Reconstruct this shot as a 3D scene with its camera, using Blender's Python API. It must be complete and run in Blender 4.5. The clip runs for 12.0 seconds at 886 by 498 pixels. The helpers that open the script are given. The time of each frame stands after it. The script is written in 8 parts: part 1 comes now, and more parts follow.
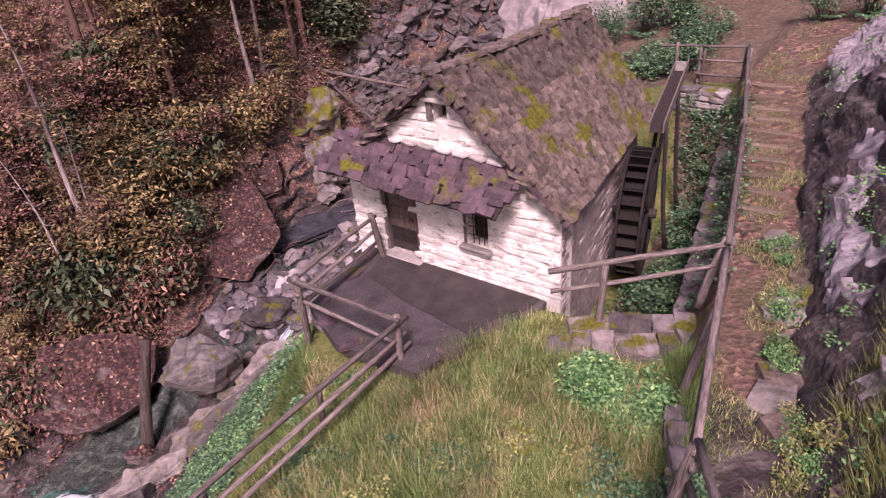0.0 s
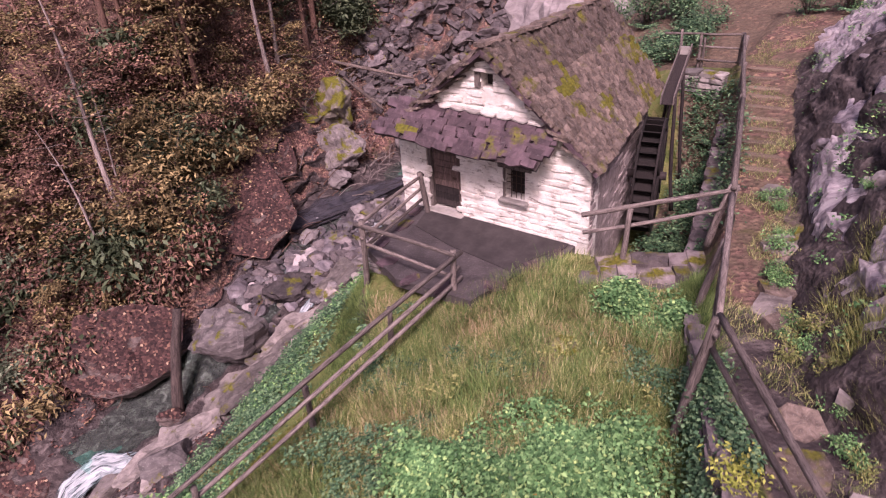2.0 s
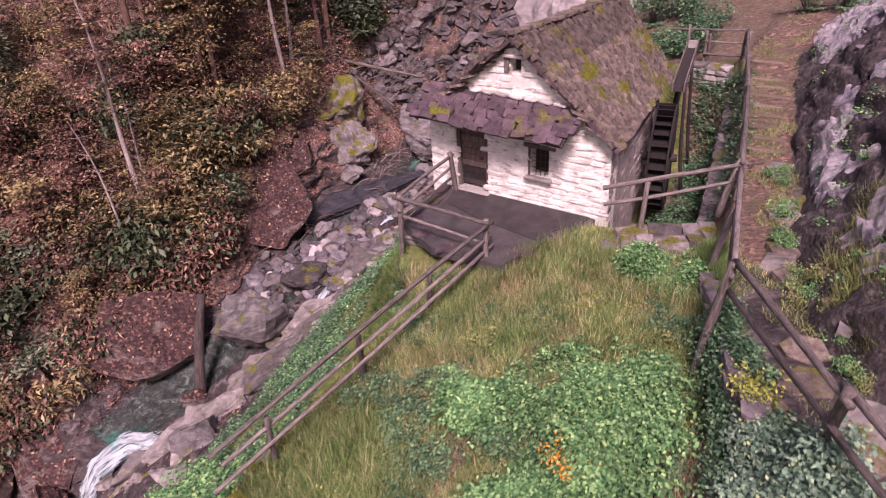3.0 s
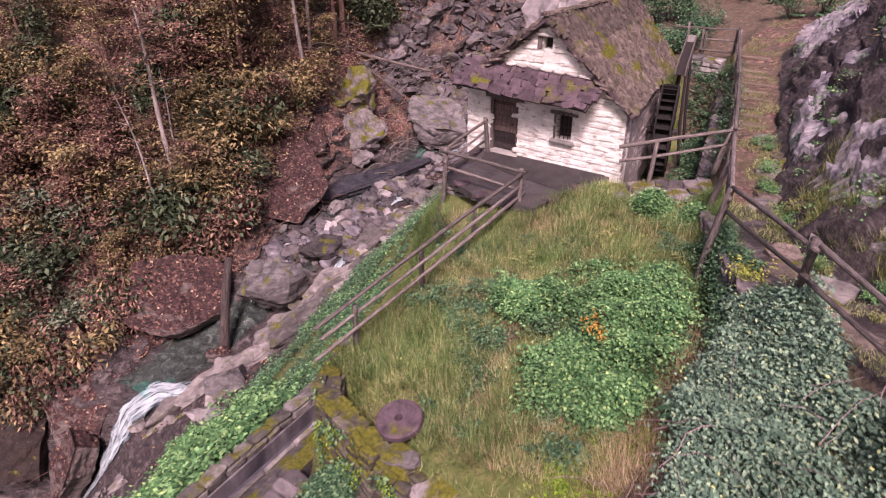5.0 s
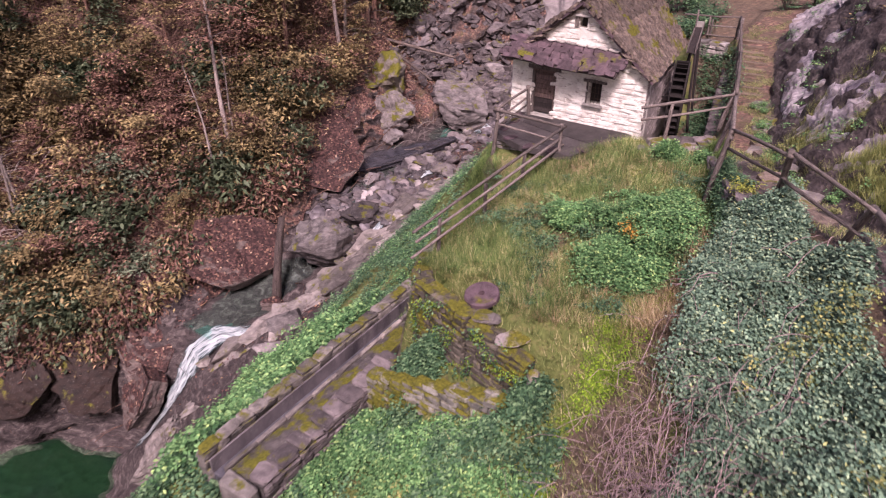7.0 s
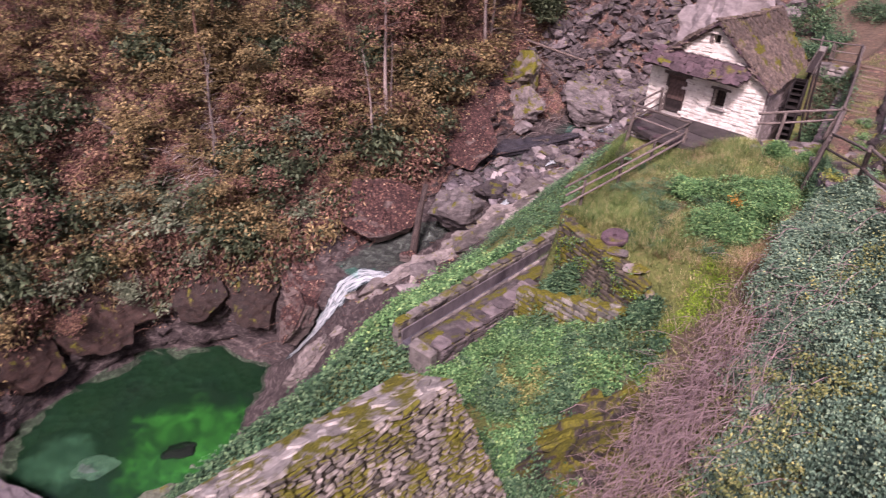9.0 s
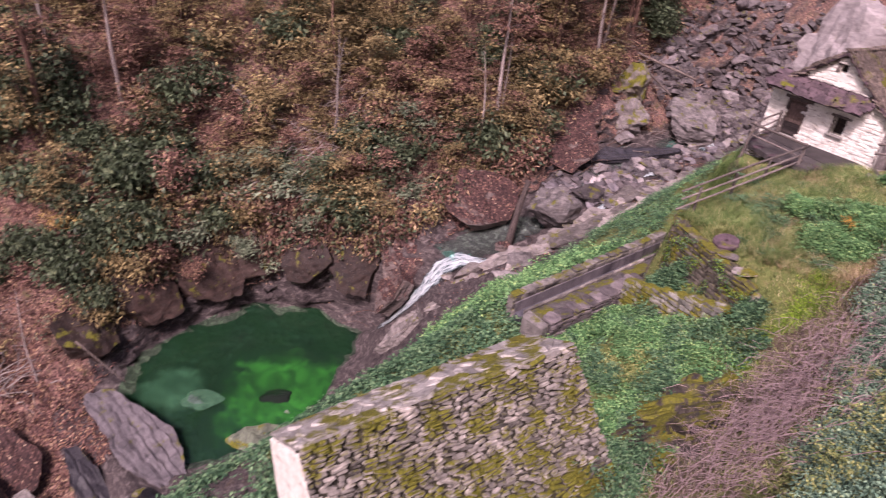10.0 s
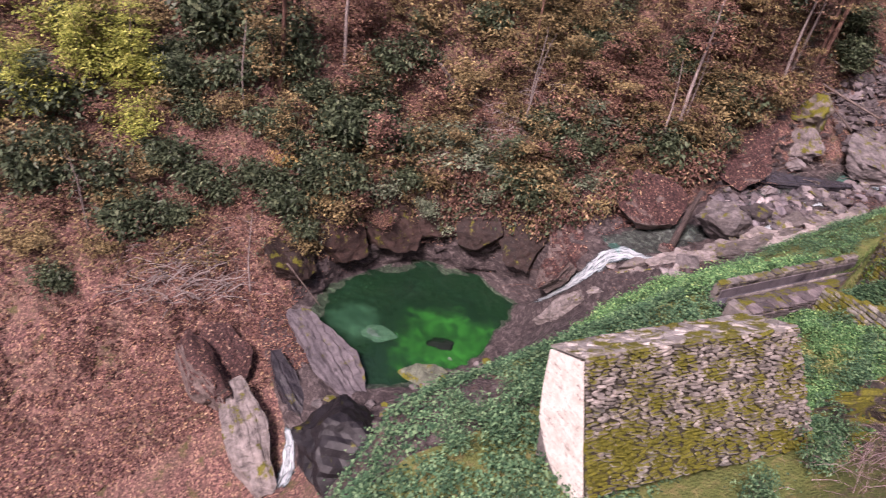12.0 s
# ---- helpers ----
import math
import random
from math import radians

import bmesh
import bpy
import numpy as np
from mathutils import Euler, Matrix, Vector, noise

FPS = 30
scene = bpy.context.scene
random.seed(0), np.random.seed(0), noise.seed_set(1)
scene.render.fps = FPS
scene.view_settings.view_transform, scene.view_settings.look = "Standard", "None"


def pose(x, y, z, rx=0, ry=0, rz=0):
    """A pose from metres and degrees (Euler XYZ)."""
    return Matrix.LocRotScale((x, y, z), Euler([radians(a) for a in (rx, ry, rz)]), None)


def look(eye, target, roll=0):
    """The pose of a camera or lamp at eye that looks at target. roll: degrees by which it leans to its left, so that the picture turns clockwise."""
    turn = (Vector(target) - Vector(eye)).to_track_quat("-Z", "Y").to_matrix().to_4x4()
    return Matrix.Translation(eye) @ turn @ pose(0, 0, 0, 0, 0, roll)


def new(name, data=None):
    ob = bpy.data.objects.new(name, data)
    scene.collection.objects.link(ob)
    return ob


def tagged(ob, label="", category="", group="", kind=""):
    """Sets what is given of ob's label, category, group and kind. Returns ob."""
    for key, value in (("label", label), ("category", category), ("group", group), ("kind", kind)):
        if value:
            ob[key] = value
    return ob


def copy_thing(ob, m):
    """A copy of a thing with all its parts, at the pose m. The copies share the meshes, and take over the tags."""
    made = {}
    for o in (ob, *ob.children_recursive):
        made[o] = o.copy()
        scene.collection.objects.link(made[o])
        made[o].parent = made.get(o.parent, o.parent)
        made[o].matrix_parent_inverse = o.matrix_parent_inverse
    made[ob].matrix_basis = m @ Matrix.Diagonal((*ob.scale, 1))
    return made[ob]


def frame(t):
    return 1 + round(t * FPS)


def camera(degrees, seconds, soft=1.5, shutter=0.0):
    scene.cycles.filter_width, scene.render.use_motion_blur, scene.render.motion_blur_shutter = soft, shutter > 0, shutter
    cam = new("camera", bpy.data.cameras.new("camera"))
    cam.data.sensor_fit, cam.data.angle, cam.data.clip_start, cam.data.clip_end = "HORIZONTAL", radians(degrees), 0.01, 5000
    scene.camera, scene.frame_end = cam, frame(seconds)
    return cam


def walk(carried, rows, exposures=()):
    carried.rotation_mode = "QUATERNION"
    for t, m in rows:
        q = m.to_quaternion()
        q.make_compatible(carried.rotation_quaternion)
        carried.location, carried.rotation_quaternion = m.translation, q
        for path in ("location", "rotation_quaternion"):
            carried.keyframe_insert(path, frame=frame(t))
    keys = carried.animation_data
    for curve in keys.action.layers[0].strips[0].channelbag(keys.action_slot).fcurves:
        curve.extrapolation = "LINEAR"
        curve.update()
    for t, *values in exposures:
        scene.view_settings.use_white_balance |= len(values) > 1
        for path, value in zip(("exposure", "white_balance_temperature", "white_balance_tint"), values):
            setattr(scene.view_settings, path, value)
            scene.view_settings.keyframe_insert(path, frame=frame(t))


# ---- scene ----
# camera and its flight: seconds, eye, heading, tilt, lean
cam = camera(67.0, 12.0, soft=1.15, shutter=0.5)
PATH = [
    (0.0, 5.189, -10.171, 8.444, 37.01, -31.71, -5.08),
    (0.5, 5.239, -10.774, 8.527, 36.64, -31.63, -5.56),
    (1.0, 5.299, -11.419, 8.586, 36.34, -31.81, -5.05),
    (1.5, 5.377, -12.153, 8.630, 35.86, -31.94, -4.34),
    (2.0, 5.449, -12.972, 8.676, 35.57, -31.77, -4.02),
    (2.5, 5.522, -13.870, 8.708, 35.35, -31.46, -3.71),
    (4.5, 5.928, -17.626, 8.674, 33.87, -30.98, -2.67),
    (5.0, 6.097, -18.605, 8.729, 33.15, -30.72, -0.61),
    (5.5, 6.286, -19.672, 8.815, 33.59, -30.75, -1.94),
    (6.0, 6.489, -20.842, 8.906, 33.40, -30.46, -1.30),
    (6.5, 6.738, -22.148, 9.022, 33.49, -31.07, -1.30),
    (7.0, 7.096, -23.579, 9.234, 33.06, -31.05, 0.32),
    (9.0, 9.259, -29.834, 10.638, 42.17, -31.24, 2.63),
    (9.5, 9.575, -31.468, 10.884, 45.32, -31.40, 3.86),
    (10.0, 9.762, -33.154, 11.045, 48.87, -31.59, 6.24),
    (10.5, 9.902, -34.915, 11.185, 52.51, -32.38, 7.33),
    (11.0, 10.074, -36.789, 11.362, 55.70, -32.67, 9.91),
    (11.5, 10.300, -38.714, 11.569, 56.59, -32.98, 10.52),
    (12.0, 10.568, -40.639, 11.792, 58.31, -33.45, 11.15),
]


def flight(x, y, z, yaw, pitch, roll):
    return Matrix.Translation((x, y, z)) @ Euler((radians(90 + pitch), 0, radians(yaw))).to_matrix().to_4x4() @ Matrix.Rotation(radians(roll), 4, "Z")


walk(cam, [(row[0], flight(*row[1:])) for row in PATH], [(0.0, 0.98, 6900, 50), (3.0, 0.97, 6900, 49), (4.5, 0.97, 6900, 46), (6.0, 0.99, 6900, 39), (9.0, 1.04, 6800, 43), (12.0, 1.12, 6850, 37)])

# overcast autumn daylight: a bright sky and a very soft, weak sun
SUN_ELEVATION, SUN_HEADING = radians(52), radians(152)
sky = bpy.data.worlds.new("sky")
scene.world = sky
sky.use_nodes = True
sky_tex = sky.node_tree.nodes.new("ShaderNodeTexSky")
sky_tex.sky_type, sky_tex.sun_disc = "NISHITA", False
sky_tex.sun_elevation, sky_tex.sun_rotation = SUN_ELEVATION, SUN_HEADING
sky_tex.air_density, sky_tex.dust_density = 1.0, 4.0
sky_out = sky.node_tree.nodes["Background"]
sky.node_tree.links.new(sky_tex.outputs[0], sky_out.inputs[0])
sky_out.inputs[1].default_value = 0.072
sun = new("sun", bpy.data.lights.new("sun", "SUN"))
sun.data.energy, sun.data.angle, sun.data.color = 2.9, radians(14), (1.0, 0.975, 0.97)
sun_way = Vector((math.sin(SUN_HEADING) * math.cos(SUN_ELEVATION), math.cos(SUN_HEADING) * math.cos(SUN_ELEVATION), math.sin(SUN_ELEVATION)))
sun.matrix_world = look((0, 0, 60), Vector((0, 0, 60)) - sun_way)


# ---- materials ----
class Shader:
    """A small builder of node materials."""

    def __init__(self, name, rough=0.85, metal=0.0, spec=0.3):
        self.mat = bpy.data.materials.new(name)
        self.mat.use_nodes = True
        self.tree = self.mat.node_tree
        self.bsdf = self.tree.nodes["Principled BSDF"]
        self.bsdf.inputs["Roughness"].default_value = rough
        self.bsdf.inputs["Metallic"].default_value = metal
        self.bsdf.inputs["Specular IOR Level"].default_value = spec
        self.coord = self.tree.nodes.new("ShaderNodeTexCoord").outputs["Object"]

    def node(self, kind, **inputs):
        n = self.tree.nodes.new(kind)
        for key, value in inputs.items():
            slot = n.inputs[key.replace("_", " ")] if not key.startswith("i") or not key[1:].isdigit() else n.inputs[int(key[1:])]
            if hasattr(value, "is_output"):
                self.tree.links.new(value, slot)
            else:
                slot.default_value = value
        return n

    def world(self):
        self.coord = self.node("ShaderNodeNewGeometry").outputs["Position"]
        return self

    def scaled(self, sx, sy, sz):
        return self.node("ShaderNodeMapping", Vector=self.coord, Scale=(sx, sy, sz)).outputs[0]

    def noise(self, scale, detail=5.0, rough=0.6, vector=None, warp=0.0):
        n = self.node("ShaderNodeTexNoise", Vector=vector or self.coord, Scale=scale, Detail=detail, Roughness=rough, Distortion=warp)
        return n.outputs["Fac"]

    def cells(self, scale, vector=None, feature="F1"):
        n = self.node("ShaderNodeTexVoronoi", Vector=vector or self.coord, Scale=scale)
        n.feature = feature
        return n.outputs

    def ramp(self, fac, stops):
        n = self.node("ShaderNodeValToRGB", Fac=fac)
        e = n.color_ramp.elements
        while len(e) < len(stops):
            e.new(0.5)
        for slot, (at, col) in zip(e, stops):
            slot.position = at
            slot.color = (*col, 1) if isinstance(col, tuple) else (col, col, col, 1)
        return n.outputs[0]

    def mix(self, fac, a, b, how="MIX"):
        n = self.tree.nodes.new("ShaderNodeMix")
        n.data_type, n.blend_type = "RGBA", how
        for slot, value in ((n.inputs[0], fac), (n.inputs[6], a), (n.inputs[7], b)):
            if hasattr(value, "is_output"):
                self.tree.links.new(value, slot)
            elif isinstance(value, tuple):
                slot.default_value = (*value, 1)
            else:
                slot.default_value = value
        return n.outputs[2]

    def math(self, how, a, b=0.5):
        n = self.tree.nodes.new("ShaderNodeMath")
        n.operation = how
        for slot, value in zip(n.inputs, (a, b)):
            if hasattr(value, "is_output"):
                self.tree.links.new(value, slot)
            else:
                slot.default_value = value
        return n.outputs[0]

    def random(self):
        return self.node("ShaderNodeObjectInfo").outputs["Random"]

    def island(self):
        return self.node("ShaderNodeNewGeometry").outputs["Random Per Island"]

    def attribute(self, name):
        n = self.tree.nodes.new("ShaderNodeAttribute")
        n.attribute_name = name
        return n.outputs

    def up(self):
        """How far the surface faces the sky, 0 to 1."""
        n = self.node("ShaderNodeSeparateXYZ", Vector=self.node("ShaderNodeNewGeometry").outputs["Normal"])
        return n.outputs[2]

    def done(self, colour, bump=None, strength=0.4, distance=0.03, rough=None):
        if hasattr(colour, "is_output"):
            self.tree.links.new(colour, self.bsdf.inputs["Base Color"])
        else:
            self.bsdf.inputs["Base Color"].default_value = (*colour, 1)
        if bump is not None:
            n = self.node("ShaderNodeBump", Height=bump, Strength=strength, Distance=distance)
            self.tree.links.new(n.outputs[0], self.bsdf.inputs["Normal"])
        if rough is not None:
            self.tree.links.new(rough, self.bsdf.inputs["Roughness"])
        return self.mat


def stone_material(name, dark, light, moss=0.0, scale=3.0, rough=0.85, lichen=0.25, streak=1.0, vary=(0.45, 1.35)):
    s = Shader(name, rough).world()
    base = s.ramp(s.noise(scale, 8, 0.65, s.scaled(1, 1, streak), 0.6), [(0.3, dark), (0.7, light)])
    per = s.ramp(s.random(), [(0.0, vary[0]), (1.0, vary[1])])
    isl = s.ramp(s.island(), [(0.0, 0.7), (1.0, 1.25)])
    base = s.mix(1.0, s.mix(1.0, base, per, "MULTIPLY"), isl, "MULTIPLY")
    spots = s.ramp(s.noise(scale * 7, 4, 0.7), [(0.60, 0.0), (0.68, 1.0)])
    base = s.mix(s.math("MULTIPLY", spots, lichen), base, (0.42, 0.42, 0.38))
    if moss:
        m = s.math("ADD", s.noise(1.1, 5, 0.65), s.math("MULTIPLY", s.up(), 0.12))
        mask = s.ramp(m, [(0.72 - moss * 0.32, 0.0), (0.80 - moss * 0.32, 1.0)])
        green = s.ramp(s.noise(14, 4), [(0.3, (0.045, 0.05, 0.006)), (0.7, (0.16, 0.145, 0.018))])
        base = s.mix(mask, base, green)
    bump = s.math("ADD", s.noise(scale * 2.2, 8, 0.7), s.math("MULTIPLY", s.noise(scale * 12, 4), 0.35))
    return s.done(base, bump, 0.7, 0.05)


def wood_material(name, dark, light, scale=3.0):
    s = Shader(name, 0.85)
    grain = s.noise(scale, 6, 0.7, s.scaled(9, 9, 1.0), 0.5)
    base = s.ramp(grain, [(0.3, dark), (0.7, light)])
    base = s.mix(1.0, base, s.ramp(s.random(), [(0.0, 0.6), (1.0, 1.2)]), "MULTIPLY")
    crack = s.ramp(s.noise(scale * 2, 3, 0.6, s.scaled(26, 26, 0.7)), [(0.38, 0.25), (0.46, 1.0)])
    base = s.mix(1.0, base, crack, "MULTIPLY")
    return s.done(base, grain, 0.6, 0.02)


def leaf_material(name, stops, rough=0.6, patch=0.35):
    s = Shader(name, rough, 0, 0.16)
    base = s.ramp(s.island(), stops)
    s.world()
    base = s.mix(1.0, base, s.ramp(s.noise(patch, 3), [(0.3, 0.62), (0.7, 1.3)]), "MULTIPLY")
    s.bsdf.inputs["Transmission Weight"].default_value = 0.0
    s.bsdf.inputs["Subsurface Weight"].default_value = 0.0
    return s.done(base)


def plain(name, colour, rough=0.6, metal=0.0):
    return Shader(name, rough, metal).done(colour)


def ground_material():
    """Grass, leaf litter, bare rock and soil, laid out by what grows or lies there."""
    s = Shader("ground_cover", 0.92).world()
    cover = s.node("ShaderNodeSeparateColor", Color=s.attribute("cover")["Color"]).outputs
    fray = s.math("MULTIPLY", s.math("SUBTRACT", s.noise(1.6, 6, 0.7), 0.5), 0.9)

    def mask(channel):
        return s.ramp(s.math("ADD", channel, fray), [(0.42, 0.0), (0.58, 1.0)])

    soil = s.ramp(s.noise(5, 7, 0.7), [(0.3, (0.055, 0.038, 0.027)), (0.7, (0.19, 0.135, 0.095))])
    grass = s.ramp(s.noise(2.2, 7, 0.7), [(0.25, (0.06, 0.08, 0.022)), (0.5, (0.11, 0.13, 0.038)), (0.75, (0.22, 0.17, 0.08))])
    cell = s.cells(9.0)
    leaf = s.ramp(s.node("ShaderNodeSeparateColor", Color=cell["Color"]).outputs[0],
                  [(0.0, (0.05, 0.025, 0.023)), (0.45, (0.13, 0.066, 0.058)), (0.78, (0.225, 0.118, 0.1)), (1.0, (0.38, 0.24, 0.155))])
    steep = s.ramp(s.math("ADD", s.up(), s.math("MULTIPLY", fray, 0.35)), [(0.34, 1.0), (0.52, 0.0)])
    litter = s.mix(s.ramp(s.noise(0.45, 5, 0.6), [(0.4, 0.0), (0.7, 0.6)]), leaf, soil)
    litter = s.mix(s.ramp(s.noise(0.9, 5, 0.65), [(0.58, 0.0), (0.68, 0.7)]), litter, (0.07, 0.075, 0.02))
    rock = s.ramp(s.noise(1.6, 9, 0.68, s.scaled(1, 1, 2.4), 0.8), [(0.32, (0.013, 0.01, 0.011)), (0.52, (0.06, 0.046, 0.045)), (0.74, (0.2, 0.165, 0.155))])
    col = s.mix(mask(cover[0]), soil, grass)
    col = s.mix(mask(cover[1]), col, litter)
    col = s.mix(mask(cover[2]), col, rock)
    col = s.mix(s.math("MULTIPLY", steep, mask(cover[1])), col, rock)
    bump = s.math("ADD", s.noise(3.0, 9, 0.72), s.math("MULTIPLY", cell["Distance"], 0.5))
    return s.done(col, bump, 0.9, 0.12)


MAT = dict(
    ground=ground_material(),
    plaster=None,
)


def whitewash_material():
    s = Shader("old_whitewash", 0.9).world()
    base = s.ramp(s.noise(2.5, 8, 0.7), [(0.3, (0.52, 0.46, 0.40)), (0.55, (0.78, 0.74, 0.68))])
    base = s.mix(1.0, base, s.ramp(s.random(), [(0.0, 0.86), (1.0, 1.06)]), "MULTIPLY")
    bare = s.ramp(s.noise(2.6, 7, 0.72, s.scaled(1, 1, 3.6), 0.7), [(0.54, 0.0), (0.61, 1.0)])
    base = s.mix(s.math("MULTIPLY", bare, 0.85), base, s.ramp(s.noise(11, 4, 0.7), [(0.3, (0.16, 0.13, 0.11)), (0.7, (0.42, 0.36, 0.32))]))
    base = s.mix(s.ramp(s.noise(0.7, 5, 0.65), [(0.5, 0.0), (0.66, 0.4)]), base, (0.44, 0.38, 0.33))
    return s.done(base, s.noise(9, 8, 0.7), 0.6, 0.03)


MAT["plaster"] = whitewash_material()
MAT["mortar"] = stone_material("lime_mortar", (0.30, 0.27, 0.25), (0.55, 0.5, 0.46), 0.0, 4)
MAT["wall_stone"] = stone_material("grey_fieldstone", (0.12, 0.10, 0.095), (0.38, 0.34, 0.32), 0.25)
MAT["mossy_stone"] = stone_material("mossy_fieldstone", (0.09, 0.085, 0.075), (0.32, 0.30, 0.27), 0.75)
MAT["ruin_stone"] = stone_material("mossy_rubble", (0.05, 0.042, 0.037), (0.35, 0.31, 0.28), 0.52, vary=(0.3, 1.3))
MAT["slab"] = stone_material("gneiss_roof_slab", (0.036, 0.026, 0.021), (0.24, 0.18, 0.15), 0.2, 6.0, 0.8, 0.5, vary=(0.65, 1.25))
MAT["slab_dark"] = stone_material("dark_roof_slab", (0.03, 0.019, 0.023), (0.125, 0.08, 0.092), 0.1, 3.0, 0.7, 0.15, vary=(0.65, 1.25))
MAT["side_plaster"] = stone_material("pinkish_rubble_plaster", (0.24, 0.19, 0.18), (0.56, 0.47, 0.45), 0.0, 5.0, 0.9, 0.3)


def leafy_rock_material():
    """Dark rock whose upper faces are strewn with fallen leaves."""
    s = Shader("leaf_strewn_rock", 0.85).world()
    rock = s.ramp(s.noise(1.5, 9, 0.68, s.scaled(1, 1, 2.5), 0.8), [(0.3, (0.035, 0.026, 0.024)), (0.7, (0.2, 0.155, 0.14))])
    cell = s.cells(9.0)
    leaf = s.ramp(s.node("ShaderNodeSeparateColor", Color=cell["Color"]).outputs[0], [(0.0, (0.018, 0.009, 0.009)), (0.6, (0.048, 0.023, 0.021)), (0.9, (0.1, 0.048, 0.041)), (0.98, (0.2, 0.11, 0.075)), (1.0, (0.4, 0.28, 0.19))])
    on_top = s.ramp(s.math("ADD", s.up(), s.math("MULTIPLY", s.math("SUBTRACT", s.noise(1.3, 5, 0.7), 0.5), 0.9)), [(0.35, 0.0), (0.55, 1.0)])
    return s.done(s.mix(on_top, rock, leaf), s.noise(2.6, 8, 0.7), 0.8, 0.08)


MAT["leafy_rock"] = leafy_rock_material()
MAT["boulder"] = stone_material("stream_boulder", (0.035, 0.031, 0.032), (0.26, 0.225, 0.22), 0.18, 1.4, 0.75, 0.35, 3.0)
MAT["moss_boulder"] = stone_material("mossy_boulder", (0.06, 0.05, 0.04), (0.22, 0.19, 0.165), 0.68, 1.4)
MAT["pale_rock"] = stone_material("pale_ledge_rock", (0.06, 0.05, 0.047), (0.33, 0.285, 0.265), 0.12, 1.5, 0.8, 0.2, 3)
# brown mossy rock, its colour darkened to paint the overhang's shade
MAT["pool_ledge"] = stone_material("shade_painted_mossy_ledge", (0.012, 0.007, 0.006), (0.062, 0.036, 0.029), 0.2, 1.4, 0.75, 0.15, 2)
MAT["channel_stone"] = stone_material("mossy_channel_stone", (0.055, 0.046, 0.046), (0.25, 0.215, 0.205), 0.42)
MAT["channel_wall"] = stone_material("dark_channel_wall", (0.04, 0.035, 0.033), (0.21, 0.185, 0.17), 0.34)
MAT["drowned_stone"] = stone_material("grey_green_drowned_stone", (0.03, 0.05, 0.042), (0.1, 0.145, 0.12), 0.0, 1.6, 0.8, 0.15)
MAT["pool_rock"] = stone_material("grey_green_pool_rock", (0.04, 0.046, 0.035), (0.16, 0.175, 0.125), 0.25, 1.6)
# black-green that paints the darkness of the pool's deep hole
MAT["pool_hole"] = stone_material("black_green_pool_hole", (0.001, 0.004, 0.002), (0.004, 0.012, 0.006), 0.0, 1.6, 0.8, 0.0)
MAT["slate_slab"] = stone_material("purple_grey_slate", (0.055, 0.047, 0.052), (0.2, 0.172, 0.182), 0.03, 1.3, 0.7, 0.12, 1.0)
MAT["wet_slate"] = stone_material("wet_dark_slate", (0.025, 0.024, 0.03), (0.1, 0.095, 0.11), 0.0, 1.2, 0.22, 0.05, 1.0)
MAT["outcrop"] = stone_material("pale_pinkish_outcrop", (0.16, 0.135, 0.135), (0.40, 0.35, 0.345), 0.1, 1.2, 0.8, 0.2, 2)
MAT["black_rock"] = stone_material("blackish_wet_rock", (0.008, 0.007, 0.01), (0.055, 0.048, 0.054), 0.05, 1.4, 0.45, 0.12, 3)
MAT["scree"] = stone_material("dark_angular_scree", (0.042, 0.035, 0.038), (0.2, 0.165, 0.165), 0.12, 1.6, 0.8, 0.2, 2)
MAT["roof_moss"] = stone_material("mossy_roof_slab", (0.075, 0.058, 0.045), (0.27, 0.22, 0.18), 0.85, 3.0, 0.85, 0.3)
MAT["cliff"] = stone_material("wet_schist", (0.035, 0.03, 0.036), (0.22, 0.19, 0.2), 0.1, 1.1, 0.5, 0.25, 0.5)


def cliff_material():
    """Dark schist with pale foliation streaks and a wet purple-black sheen."""
    s = Shader("wet_schist_cliff", 0.5).world()
    flow = s.scaled(0.5, 1.9, 0.6)
    base = s.ramp(s.noise(1.8, 9, 0.72, flow, 1.2), [(0.3, (0.06, 0.05, 0.065)), (0.45, (0.26, 0.22, 0.245)), (0.64, (0.52, 0.47, 0.48))])
    wetness = s.noise(0.34, 5, 0.62, None, 0.6)
    wet = s.ramp(wetness, [(0.38, 0.0), (0.47, 1.0)])
    base = s.mix(wet, s.mix(1.0, base, (0.2, 0.19, 0.28), "MULTIPLY"), base)
    rust = s.ramp(s.noise(0.8, 5, 0.65), [(0.58, 0.0), (0.7, 0.6)])
    base = s.mix(rust, base, (0.3, 0.23, 0.18))
    return s.done(base, s.noise(3.0, 9, 0.75, flow, 1.0), 1.0, 0.16, s.ramp(wetness, [(0.43, 0.28), (0.58, 0.8)]))


MAT["cliff_face"] = cliff_material()
MAT["timber"] = wood_material("weathered_timber", (0.065, 0.05, 0.045), (0.27, 0.22, 0.2))
MAT["old_door"] = wood_material("old_door_boards", (0.07, 0.045, 0.04), (0.22, 0.15, 0.13))
MAT["wet_wood"] = wood_material("wet_dark_wood", (0.015, 0.011, 0.012), (0.06, 0.045, 0.042))
MAT["bark"] = wood_material("tree_bark", (0.06, 0.045, 0.04), (0.24, 0.185, 0.16), 1.2)
# wet wood, blackened further to paint the wheel pit's shade
MAT["wheel_wood"] = wood_material("shade_blackened_wet_wood", (0.005, 0.004, 0.004), (0.03, 0.022, 0.021))
# near-black colour that paints the shade of the mill's inside
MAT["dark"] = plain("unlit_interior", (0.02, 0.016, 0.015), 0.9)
MAT["iron"] = plain("rusty_iron", (0.08, 0.05, 0.04), 0.7, 0.6)


